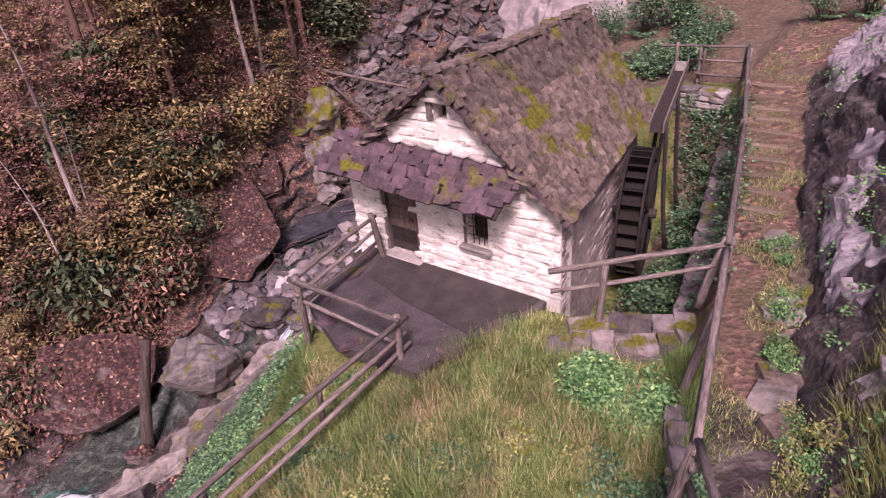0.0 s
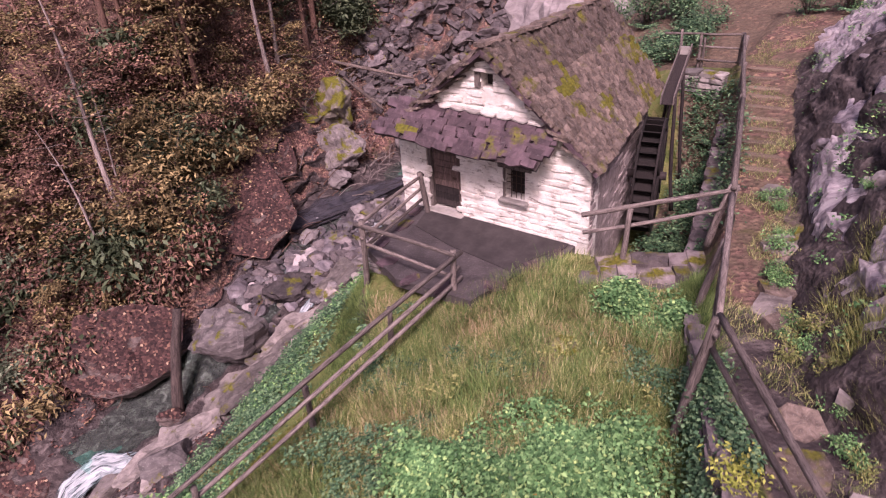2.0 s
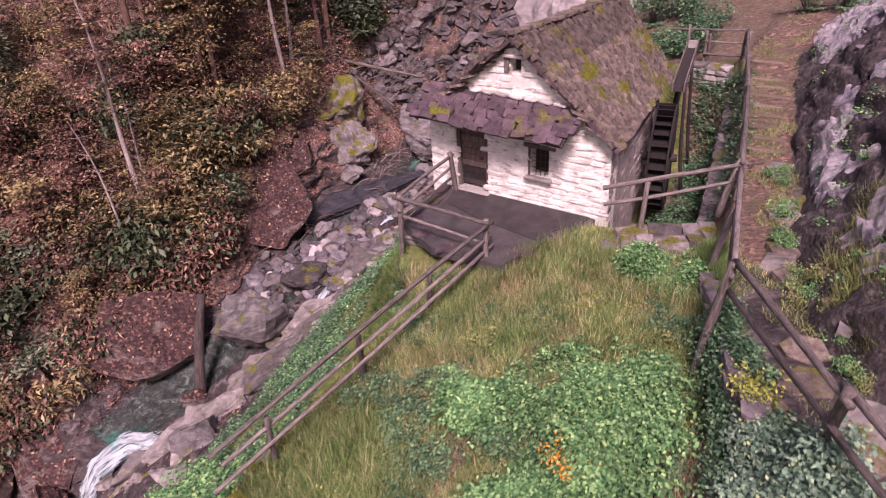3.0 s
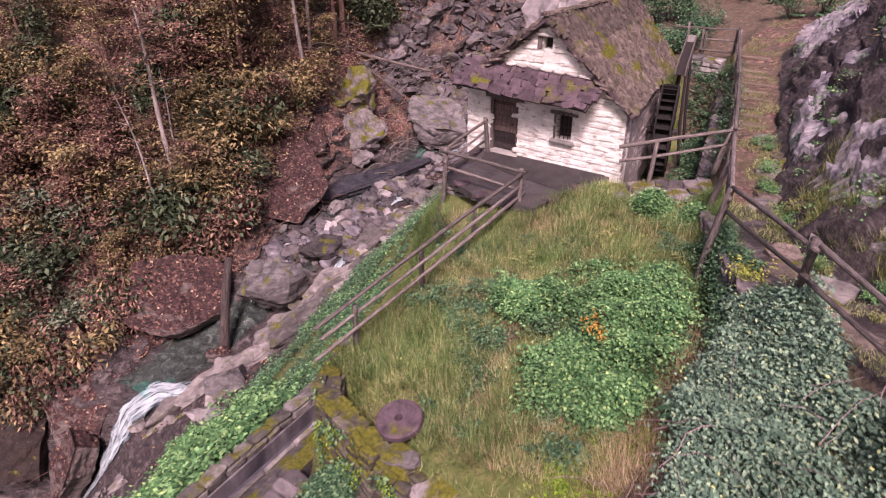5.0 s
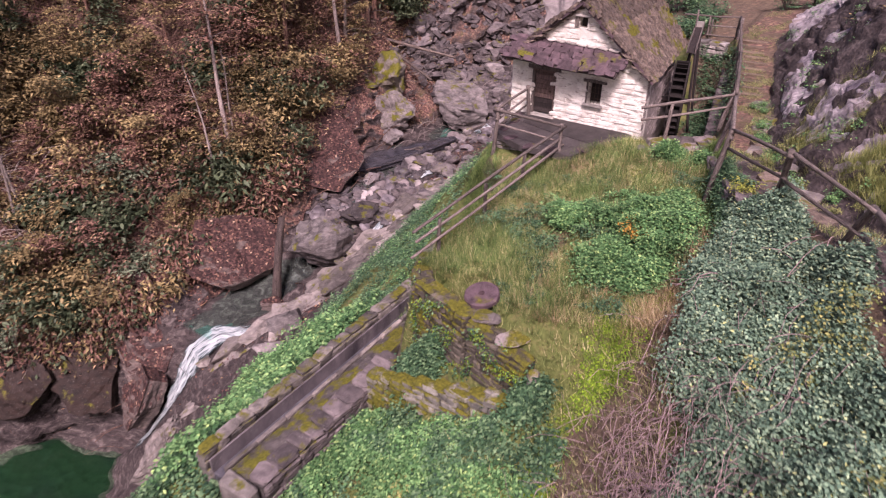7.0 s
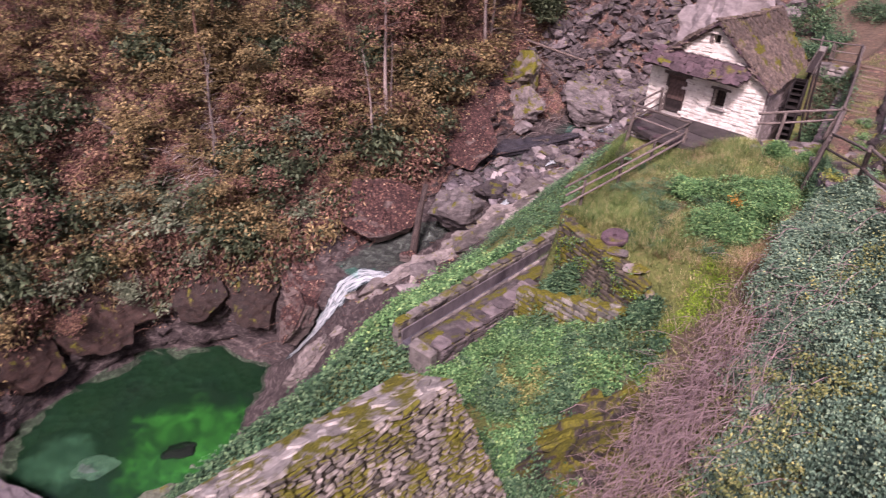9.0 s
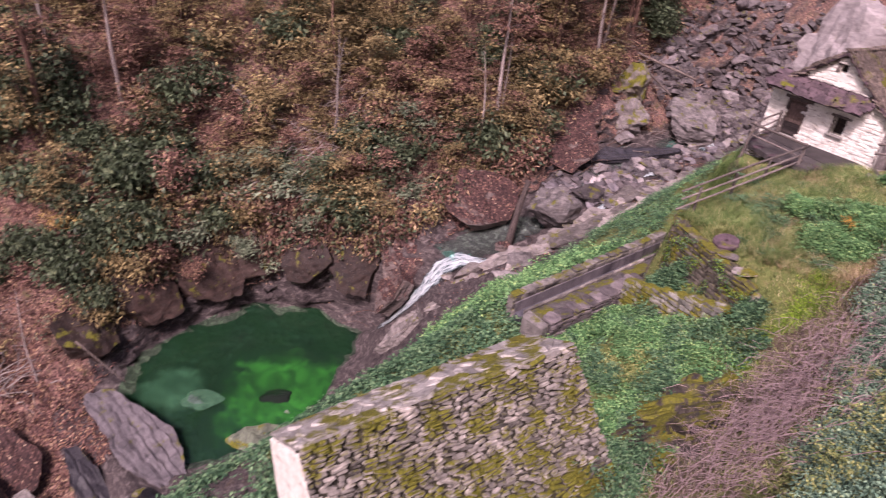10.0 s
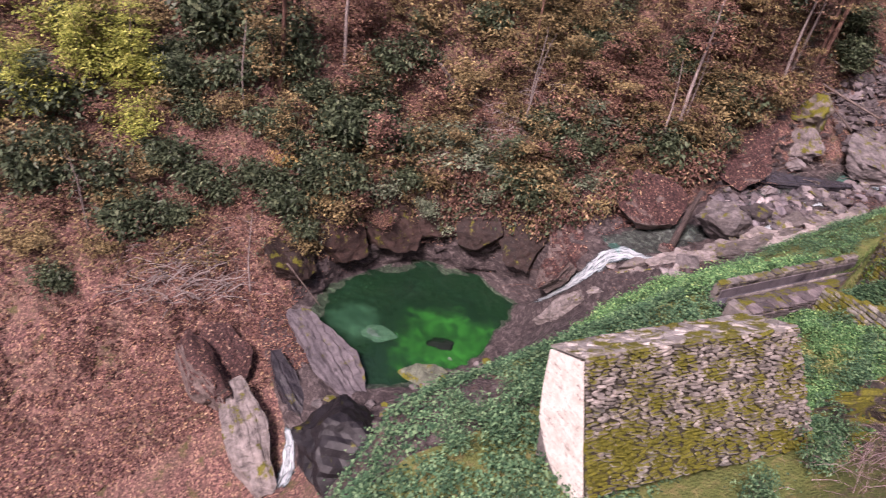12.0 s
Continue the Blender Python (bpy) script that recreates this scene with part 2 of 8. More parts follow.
# ---- builders ----
def mesh_from(name, verts, faces, material=None, smooth=False):
    me = bpy.data.meshes.new(name)
    me.from_pydata([tuple(v) for v in verts], [], faces)
    me.update()
    if material:
        me.materials.append(material)
    if smooth:
        me.polygons.foreach_set("use_smooth", [True] * len(me.polygons))
    return me


def part(name, bm, material, parent=None, label=""):
    """Links a bmesh, or a ready mesh, as one object under a thing or a part."""
    if isinstance(bm, bmesh.types.BMesh):
        me = bpy.data.meshes.new(name)
        bm.normal_update()
        bm.to_mesh(me)
        bm.free()
        me.materials.append(material)
    else:
        me = bm
    ob = new(name, me)
    if parent:
        ob.parent = parent
    if label:
        ob["label"] = label
    return ob


def thing(name, place, label, category, group="", kind=""):
    ob = new(name)
    ob.empty_display_size = 0.2
    ob.location = place
    return tagged(ob, label, category, group, kind)


def put(ob, m):
    ob.matrix_basis = m
    return ob


def box(bm, lo, hi, bevel=0.0, jitter=0.0, rnd=random):
    """An axis-aligned block with worn edges, added to bm."""
    made = bmesh.ops.create_cube(bm, size=1.0)["verts"]
    for v in made:
        v.co = Vector([lo[i] + (v.co[i] + 0.5) * (hi[i] - lo[i]) for i in range(3)])
        if jitter:
            v.co += Vector([rnd.uniform(-jitter, jitter) for _ in range(3)])
    if bevel:
        edges = list({e for v in made for e in v.link_edges})
        bmesh.ops.bevel(bm, geom=edges, offset=bevel, segments=1, affect="EDGES")
    return bm


def log_mesh(name, length, r0, r1, material, bend=0.03, sides=8, rings=7, seed=1):
    """A tapered, slightly crooked round timber along +z."""
    rnd = random.Random(seed)
    verts, faces = [], []
    ox, oy = rnd.uniform(-bend, bend), rnd.uniform(-bend, bend)
    for i in range(rings):
        t = i / (rings - 1)
        r = r0 + (r1 - r0) * t
        cx, cy = ox * math.sin(t * 3.1) * length * 0.5, oy * math.sin(t * 4.3) * length * 0.5
        for j in range(sides):
            a = 2 * math.pi * j / sides
            k = r * rnd.uniform(0.88, 1.1)
            verts.append((cx + k * math.cos(a), cy + k * math.sin(a), t * length))
    for i in range(rings - 1):
        for j in range(sides):
            k = (j + 1) % sides
            faces.append((i * sides + j, i * sides + k, (i + 1) * sides + k, (i + 1) * sides + j))
    faces.append(tuple(range(sides))[::-1])
    faces.append(tuple((rings - 1) * sides + j for j in range(sides)))
    return mesh_from(name, verts, faces, material, True)


def between(a, b, twist=0.0):
    """The pose that lays +z from a towards b."""
    a, b = Vector(a), Vector(b)
    return Matrix.Translation(a) @ (b - a).to_track_quat("Z", "Y").to_matrix().to_4x4() @ Matrix.Rotation(twist, 4, "Z")


def beam(name, a, b, r0, r1, material, parent=None, seed=1, bend=0.03, label=""):
    ob = part(name, log_mesh(name, (Vector(b) - Vector(a)).length, r0, r1, material, bend, seed=seed), material, parent, label)
    if parent:
        shift = Vector(parent.location)
        return put(ob, between(Vector(a) - shift, Vector(b) - shift))
    return put(ob, between(a, b))


def rock_mesh(name, size, seed, material, rough=0.28, flat=0.0, detail=3, facets=7):
    """A boulder: an icosphere cut by random planes and roughened."""
    rnd = random.Random(seed)
    bm = bmesh.new()
    bmesh.ops.create_icosphere(bm, subdivisions=detail, radius=1.0)
    planes = []
    for _ in range(facets):
        n = Vector((rnd.gauss(0, 1), rnd.gauss(0, 1), rnd.gauss(0, 0.8))).normalized()
        planes.append((n, rnd.uniform(0.5, 0.82)))
    off = Vector((rnd.uniform(0, 90), rnd.uniform(0, 90), rnd.uniform(0, 90)))
    for v in bm.verts:
        for n, d in planes:
            over = v.co.dot(n) - d
            if over > 0:
                v.co -= n * over
        v.co += v.co.normalized() * (noise.fractal(v.co * 1.6 + off, 0.9, 2.1, 5) * rough * 0.5 + (noise.ridged_multi_fractal(Vector((v.co.x, v.co.y, v.co.z * 2.6)) * 1.3 + off, 0.8, 2.2, 4, 1.0, 2.0) - 1.2) * rough * 0.24)
        if flat and v.co.z < -flat:
            v.co.z = -flat
        v.co = Vector((v.co.x * size[0], v.co.y * size[1], v.co.z * size[2]))
    me = bpy.data.meshes.new(name)
    bm.normal_update()
    bm.to_mesh(me)
    bm.free()
    me.materials.append(material)
    me.polygons.foreach_set("use_smooth", [detail > 4] * len(me.polygons))
    return me


# ---- the lie of the land: break lines across the gorge, each as (y, x, z) ----
BREAKS = [
    [(-80, -120, 22), (-30, -125, 30), (0, -120, 34), (30, -90, 30), (60, -70, 30)],
    [(-80, -70, -2), (-40, -72, 4), (-25, -66, 4), (-10, -62, 6), (0, -56, 7), (15, -48, 8), (30, -48, 12), (45, -44, 20), (60, -42, 26)],
    [(-80, -48, -16), (-45, -46, -13), (-36, -46, -12), (-28, -44, -9), (-20, -43, -9), (-12, -41, -7), (-4, -36, -6.5), (4, -34, -4), (12, -32, -1), (20, -32, 0), (30, -34, 4), (45, -34, 16), (60, -34, 24)],
    [(-80, -34, -24), (-45, -36, -20), (-38, -34, -20.5), (-32, -33.5, -20.5), (-28, -33.5, -18.5), (-22, -35.5, -16.5), (-16, -35.0, -16), (-12, -31, -15.5), (-8, -27.5, -14.5), (-4, -25.8, -13), (1, -25.6, -11), (6, -25, -9.5), (11, -26.2, -8), (16, -28, -7), (24, -29, -6), (34, -28, 2), (45, -26, 14), (60, -26, 22)],
    [(-80, -24, -30), (-45, -25, -25.5), (-38, -26.6, -23), (-32, -27.2, -22.2), (-28, -29.2, -22.4), (-22, -33.0, -22.6), (-16, -32.8, -22.6), (-12, -29.5, -22.6), (-9.5, -26.0, -21.5), (-7.5, -23.8, -17), (-5.5, -22.6, -15.2), (-1, -23.8, -14.6), (3, -22.6, -13), (8, -24.0, -12), (15, -25.4, -11.6), (22, -23.5, -11), (30, -25, -9), (36, -22, -2), (45, -20, 12), (60, -20, 20)],
    [(-80, -18, -31), (-45, -19, -27), (-38, -20.6, -25.5), (-32, -22.4, -23.6), (-29.6, -22.4, -22.2), (-27.5, -22.6, -23.6), (-22, -25, -24.2), (-16, -26, -24.2), (-12, -25.6, -23.4), (-9.5, -24.2, -22.2), (-7.5, -22.2, -18), (-5.5, -20.8, -15.6), (-1, -20.8, -15.1), (3, -19, -13.4), (8, -20.8, -12.5), (15, -21.6, -12), (22, -22, -11.5), (30, -22, -9.6), (36, -17, -3), (45, -14, 10), (60, -14, 18)],
    [(-80, -13, -30), (-45, -14, -27), (-38, -15, -27.4), (-32, -16.5, -25), (-29.6, -17, -21.9), (-28, -17.6, -22.3), (-22, -17.4, -22.3), (-16, -18.4, -22.2), (-12, -20.6, -21.5), (-9.5, -20.8, -18.6), (-7.5, -20, -16.2), (-5.5, -19.4, -15.0), (-1, -18.2, -14.2), (3, -16.6, -12.8), (8, -17.6, -12), (15, -18.2, -11.6), (22, -19.6, -11.2), (30, -18, -9), (36, -13, -3), (45, -9, 8), (60, -9, 16)],
    [(-80, -9, -24), (-45, -7.6, -23), (-38, -7.6, -22), (-33, -7.8, -20.6), (-30.5, -9.6, -19.8), (-28, -13.2, -19.6), (-22, -13.4, -19), (-16, -14.6, -17.8), (-12, -15, -15.6), (-9.5, -14.4, -14), (-6, -13.6, -12.2), (-3, -14.2, -12), (1, -14.2, -12), (6, -14.8, -12), (12, -15.2, -11.6), (20, -16, -11), (30, -14, -6), (45, -5, 7), (60, -5, 14)],
    [(-80, -5, -12), (-45, -5.4, -15), (-34, -5.4, -13.8), (-31.4, -5.4, -8), (-28, -5.4, -7.4), (-20, -5.2, -5.6), (-17, -5.0, -4.7), (-8, -4.95, -4.5), (-6.5, -4.9, -3.9), (-4.5, -5.0, -3), (-2, -5.5, -2.0), (2, -5.7, -1.5), (9, -6.4, -1.6), (14, -8, -2.5), (20, -10, -4), (30, -8, -1), (45, -2, 7), (60, -2, 13)],
    [(-80, -3.4, -11.4), (-45, -3.4, -12.5), (-34.6, -3.4, -11), (-32, -3.4, -7.5), (-28, -3.4, -7), (-20, -3.2, -5.4), (-17, -2.95, -5.0), (-8.2, -2.8, -4.4), (-7, -2.9, -3.8), (-5.8, -3.0, -3.0), (-4.5, -3.4, -2.2), (-3, -4.5, -1.5), (-1.8, -4.9, -1.0), (2, -5.4, -0.8), (9, -5.8, -0.9), (14, -6.6, -1.2), (20, -8, -1.8), (30, -5, 1), (45, -1, 8), (60, -1, 13.5)],
    [(-80, -2.4, -11), (-45, -2.4, -11), (-35.2, -2.4, -9.6), (-32.4, -2.4, -7.2), (-28, -2.6, -6.8), (-20, -2.6, -5.2), (-17, -2.4, -4.9), (-12.2, -2.4, -4.5), (-11.3, -2.4, -4.3), (-10.5, -2.3, -1.05), (-6.5, -2.45, -0.95), (-4.2, -2.8, -0.8), (-3, -4.1, -0.7), (-1.8, -4.6, -0.4), (2, -5.1, -0.2), (9, -5.4, -0.4), (14, -5.5, -0.2), (20, -6, 0.5), (30, -3, 3), (45, 0, 9), (60, 0, 14)],
    [(-80, 2, -9), (-45, 2.2, -7.4), (-28, 2.6, -6.2), (-20, 1.8, -5.0), (-16, 1.0, -4.1), (-14, 1.0, -3.3), (-12.5, 1.0, -2.5), (-11.95, 1.0, -0.7), (-8, 1.0, -0.1), (-3, 0.8, 0.15), (-0.3, 0.6, 0.1), (0.8, 0.7, -1.6), (3, 0.6, -2.0), (7.5, 0.5, -1.6), (9.2, -0.2, 0.9), (11, -0.6, 1.0), (14, -0.4, 1.2), (20, 0, 2), (30, 2, 5), (45, 4, 10), (60, 4, 15)],
    [(-80, 6, -6), (-45, 6.4, -5.2), (-28, 5.6, -4.8), (-20, 4.4, -4.2), (-16, 3.7, -3.3), (-13.4, 3.9, -1.7), (-11.4, 4.3, 0.1), (-8, 4.5, 0.38), (-6.3, 4.55, 0.4), (-5, 4.1, 0.4), (-2.2, 3.4, 0.5), (-0.8, 2.8, 0.3), (0.6, 2.4, -1.4), (3, 2.1, -1.9), (7.5, 1.2, -1.4), (9.4, 0.9, 0.9), (14, 0.9, 1.4), (20, 1.5, 2.1), (30, 4, 5.2), (60, 6, 15)],
    [(-80, 22, 2.6), (-45, 17, 2.8), (-28, 12.6, 2.9), (-20, 10.3, 2.9), (-14, 8.9, 2.85), (-11.5, 8.1, 2.85), (-9.5, 7.05, 2.6), (-7.5, 5.9, 2.1), (-5, 4.5, 1.55), (-2, 3.7, 1.0), (0.6, 3.25, 1.0), (3, 2.9, 1.1), (7.5, 2.0, 1.3), (11.5, 1.1, 1.5), (14, 1.3, 1.7), (20, 2.2, 2.3), (30, 5, 5.4), (60, 7, 15)],
    [(-80, 24, 2.7), (-45, 19, 2.9), (-28, 14.4, 3.0), (-20, 12.0, 3.0), (-14, 10.5, 2.95), (-9.5, 8.6, 2.65), (-7.5, 7.3, 2.2), (-5, 5.9, 1.7), (-2, 5.0, 1.15), (1, 4.6, 1.15), (6, 3.7, 1.4), (11, 2.9, 1.7), (14, 3.4, 2.1), (20, 4.6, 2.8), (30, 8, 6), (60, 10, 15)],
    [(-80, 28, 8), (-45, 23, 8), (-28, 18.5, 7.6), (-20, 16.0, 7.0), (-14, 13.9, 6.6), (-9, 11.6, 6.0), (-5, 8.9, 5.2), (0, 7.2, 4.8), (6, 6.0, 4.6), (11, 5.4, 4.4), (14, 6.0, 4.4), (20, 8, 5), (30, 12, 9), (60, 16, 17)],
    [(-80, 80, 40), (-20, 70, 40), (10, 60, 34), (30, 60, 36), (60, 60, 38)],
]
# strips between the break lines: rows across, roughness in metres, cover (grass, litter, rock)
STRIPS = [
    (8, 1.2, (0.1, 0.9, 0.1)), (22, 0.9, (0.1, 0.9, 0.2)), (30, 0.7, (0.05, 1.0, 0.15)), (26, 1.0, (0.0, 0.95, 0.3)),
    (12, 0.35, (0.0, 0.05, 0.95)), (12, 0.35, (0.0, 0.05, 0.95)), (16, 0.5, (0.0, 0.2, 0.95)), (34, 0.4, (0.85, 0.15, 0.1)),
    (10, 0.08, (0.8, 0.1, 0.15)), (10, 0.10, (0.5, 0.1, 0.5)), (18, 0.07, (1.0, 0.05, 0.0)), (16, 0.08, (1.0, 0.1, 0.0)), (20, 0.22, (0.55, 0.35, 0.2)),
    (10, 0.05, (0.3, 0.2, 0.3)), (34, 0.6, (0.1, 0.1, 1.0)), (12, 1.0, (0.5, 0.6, 0.5)),
]
BREAK_TABLES = [np.array(line, float) for line in BREAKS]


def breaks_at(y):
    return (np.array([np.interp(y, b[:, 0], b[:, 1]) for b in BREAK_TABLES]), np.array([np.interp(y, b[:, 0], b[:, 2]) for b in BREAK_TABLES]))


def lumps(x, y, z, amount):
    p = Vector((x, y, z))
    return amount * (noise.fractal(p * 0.35, 1.0, 2.0, 4) * 0.8 + noise.fractal(p * 1.3 + Vector((7, 3, 1)), 1.0, 2.0, 3) * 0.35)


def height(x, y):
    """The ground's height at a place."""
    xs, zs = breaks_at(y)
    z = float(np.interp(x, xs, zs))
    k = int(np.clip(np.searchsorted(xs, x) - 1, 0, len(STRIPS) - 1))
    return z + lumps(x, y, 0, STRIPS[k][1])


def build_ground():
    ys = np.concatenate([np.arange(-80, -46, 1.6), np.arange(-46, -20, 0.4), np.arange(-20, 14, 0.25), np.arange(14, 36, 0.5), np.arange(36, 60.1, 1.2)])
    verts, cover, width = [], [], 0
    for y in ys:
        xs, zs = breaks_at(y)
        row = []
        for k, (n, rough, kind) in enumerate(STRIPS):
            for j in range(n):
                t = j / n
                nxt = STRIPS[min(k + 1, len(STRIPS) - 1)]
                prev = STRIPS[max(k - 1, 0)]
                if t < 0.15:
                    w = 0.5 + t / 0.3
                    am, cv = rough * w + prev[1] * (1 - w), [a * w + b * (1 - w) for a, b in zip(kind, prev[2])]
                elif t > 0.85:
                    w = 0.5 + (1 - t) / 0.3
                    am, cv = rough * w + nxt[1] * (1 - w), [a * w + b * (1 - w) for a, b in zip(kind, nxt[2])]
                else:
                    am, cv = rough, kind
                x = xs[k] + (xs[k + 1] - xs[k]) * t
                z = zs[k] + (zs[k + 1] - zs[k]) * t
                steep = (zs[k + 1] - zs[k]) / max(xs[k + 1] - xs[k], 0.1)
                lift = lumps(x, y, 0, am)
                side = lumps(x, y, z * 1.3 + 40, am) * min(abs(steep), 1.5) * 0.8
                if y > 11.5 and 10 <= k <= 14:
                    cv = (0.35, 0.4, 0.1)
                if k == 7 and y > -7 and t < 0.3:
                    cv = (0.15, 0.05, 0.9)
                if 0.4 < y < 9.5 and 11 <= k <= 12:
                    cv = (0.2, 0.1, 0.2)
                if y > 23 and 3 <= k <= 7:
                    cv = (0.0, 0.6, 0.45)
                if y < -27 and 7 <= k <= 9:
                    cv = (0.25, 0.25, 0.6)
                if 10 <= k <= 11 and -10.5 < y < -3 and abs(x - 1.2 - 0.25 * math.sin(y)) < 0.35:
                    cv = (0.4, 0.3, 0.0)
                if k == 13 and y >= -2:
                    cv = (0.12, 0.5, 0.15)
                if k == 13 and y < -2:
                    cv = (0.1, 0.1, 0.7)
                if k == 3 and -29 < y < -3 and t > 0.12:
                    cv = (0.0, 0.2, 1.0)
                if k == 12 and -20 < y < -7 and t < 0.36:
                    cv = (0.05, 0.1, 0.0)
                if y < -32 and 4 <= k <= 6:
                    cv = (0.0, 0.9, 0.3)
                if y < -28.5 and 2 <= k <= 3:
                    cv = (0.0, 1.0, 0.1)
                if k == 14 or k == 3:
                    lift += (noise.ridged_multi_fractal(Vector((x * 0.5 + y * 0.25, y * 0.8, z * 1.6)), 0.8, 2.2, 4, 1.0, 2.0) - 1.1) * (0.28 if k == 14 else 0.4) * math.sin(math.pi * t)
                row.append((x - math.copysign(side, steep) if 3 <= k <= 14 else x, y + side * 0.4, z + lift))
                cover.append((*cv, 1))
        row.append((xs[-1], y, zs[-1]))
        cover.append((0.3, 0.5, 0.5, 1))
        width = len(row)
        verts += row
    n = len(ys)
    faces = [(i * width + j, i * width + j + 1, (i + 1) * width + j + 1, (i + 1) * width + j) for i in range(n - 1) for j in range(width - 1)]
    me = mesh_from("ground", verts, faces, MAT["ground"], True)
    layer = me.color_attributes.new("cover", "FLOAT_COLOR", "POINT")
    layer.data.foreach_set("color", np.array(cover, np.float32).ravel())
    return tagged(new("ground", me), "steep wooded gorge with grass terraces, leaf litter and bare rock", "ground", kind="structure")


build_ground()


# ---- water ----
def sheet(name, outline, material, label, step=0.5, wobble=0.03):
    """A water surface that follows outline rows of (y, west x, east x, z)."""
    table = np.array(outline, float)
    ys = np.arange(table[0, 0], table[-1, 0], step)
    n, verts = 14, []
    for y in ys:
        a, b, z = (np.interp(y, table[:, 0], table[:, i]) for i in (1, 2, 3))
        for j in range(n + 1):
            x = a + (b - a) * j / n
            verts.append((x, y, z + wobble * noise.noise(Vector((x * 1.3, y * 1.3, 0)))))
    w = n + 1
    faces = [(i * w + j, i * w + j + 1, (i + 1) * w + j + 1, (i + 1) * w + j) for i in range(len(ys) - 1) for j in range(n)]
    return tagged(new(name, mesh_from(name, verts, faces, material, True)), label, "water", kind="structure")


def clear_water(name, tint, rough=0.03, ripple=0.12):
    s = Shader(name, rough, 0, 0.5).world()
    s.bsdf.inputs["IOR"].default_value = 1.33
    s.bsdf.inputs["Transmission Weight"].default_value = 1.0
    return s.done(tint, s.noise(2.6, 5, 0.6), ripple, 0.05)


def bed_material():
    """Stones and algae on the pool's floor, with depth and gorge shade painted into the colour."""
    s = Shader("depth_darkened_bed", 0.9).world()
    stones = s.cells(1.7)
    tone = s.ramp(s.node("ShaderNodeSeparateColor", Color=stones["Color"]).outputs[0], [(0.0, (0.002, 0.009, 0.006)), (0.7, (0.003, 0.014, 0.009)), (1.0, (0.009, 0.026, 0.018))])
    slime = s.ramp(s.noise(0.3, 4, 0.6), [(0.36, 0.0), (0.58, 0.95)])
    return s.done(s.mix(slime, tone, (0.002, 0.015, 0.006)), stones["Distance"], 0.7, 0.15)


def silt_material(name, stops):
    """Silt that thins out over the pool's floor towards the edge of its bank."""
    s = Shader(name, 0.9).world()
    rim = s.node("ShaderNodeSeparateColor", Color=s.attribute("rim")["Color"]).outputs[0]
    silt = s.ramp(s.noise(0.5, 6, 0.65, None, 0.7), stops)
    thin = s.ramp(s.math("ADD", rim, s.math("MULTIPLY", s.math("SUBTRACT", s.noise(0.9, 6, 0.7), 0.5), 1.3)), [(0.45, 0.0), (0.8, 1.0)])
    return s.done(s.mix(thin, silt, (0.002, 0.013, 0.007)), s.noise(3, 4), 0.4, 0.06)


def foam_material():
    """White water torn into streaks along its flow."""
    s = Shader("white_water", 0.45)
    flow = s.attribute("flow")
    where = s.node("ShaderNodeSeparateColor", Color=flow["Color"]).outputs
    lane = s.node("ShaderNodeCombineXYZ", X=s.math("MULTIPLY", where[1], 4.2), Y=s.math("MULTIPLY", where[0], 9.0), Z=0.0).outputs[0]
    streak = s.noise(1.3, 5, 0.6, lane, 0.9)
    cover = s.math("SUBTRACT", s.math("ADD", streak, where[2]), 0.5)
    col = s.ramp(cover, [(0.43, (0.08, 0.11, 0.115)), (0.52, (0.26, 0.3, 0.31)), (0.62, (0.42, 0.45, 0.46)), (0.78, (0.6, 0.62, 0.63))])
    s.tree.links.new(s.ramp(cover, [(0.3, 0.0), (0.46, 1.0)]), s.bsdf.inputs["Alpha"])
    return s.done(col, streak, 0.5, 0.06)


MAT["pool"] = clear_water("green_pool_water", (0.36, 0.86, 0.5))
MAT["stream"] = clear_water("stream_water", (0.5, 0.85, 0.76), 0.05, 0.3)
MAT["bed"], MAT["foam"] = bed_material(), foam_material()
MAT["sand"] = silt_material("green_sand", [(0.36, (0.003, 0.028, 0.007)), (0.5, (0.008, 0.064, 0.012)), (0.66, (0.02, 0.13, 0.023))])
MAT["shoal"] = silt_material("grey_green_shoal", [(0.36, (0.01, 0.028, 0.02)), (0.5, (0.022, 0.046, 0.034)), (0.66, (0.04, 0.074, 0.056))])
s = Shader("stream_gravel", 0.85).world()
MAT["gravel"] = s.done(s.ramp(s.noise(2.2, 7, 0.7), [(0.3, (0.02, 0.042, 0.036)), (0.55, (0.055, 0.105, 0.09)), (0.75, (0.16, 0.21, 0.18))]), s.noise(4, 6, 0.7), 0.8, 0.1)
pool = sheet("water_pool", [(-29.6, -30, -15, -22.6), (-9.4, -35, -15, -22.6)], MAT["pool"], "deep clear green pool below a small waterfall", 0.5, 0.015)
sheet("pool_bed", [(-29.8, -31, -14, -22.76), (-25, -33, -14, -22.8), (-16, -36, -14, -22.82), (-9.0, -36, -15, -22.78)], MAT["bed"], "stony green pool floor painted near black for depth and shade", 0.4, 0.02)
stream = sheet("water_stream", [(-5.6, -22.8, -18.7, -15.05), (-4.6, -24.5, -18.2, -15.0), (-1.5, -26, -17, -14.8), (0, -26, -16.6, -14.35), (3, -25, -15.5, -13.25), (8, -26, -16, -12.3), (15, -28, -16.5, -11.85), (22, -26, -17, -11.35), (30, -27, -17, -9.5)], MAT["stream"], "clear mountain stream running between boulders")
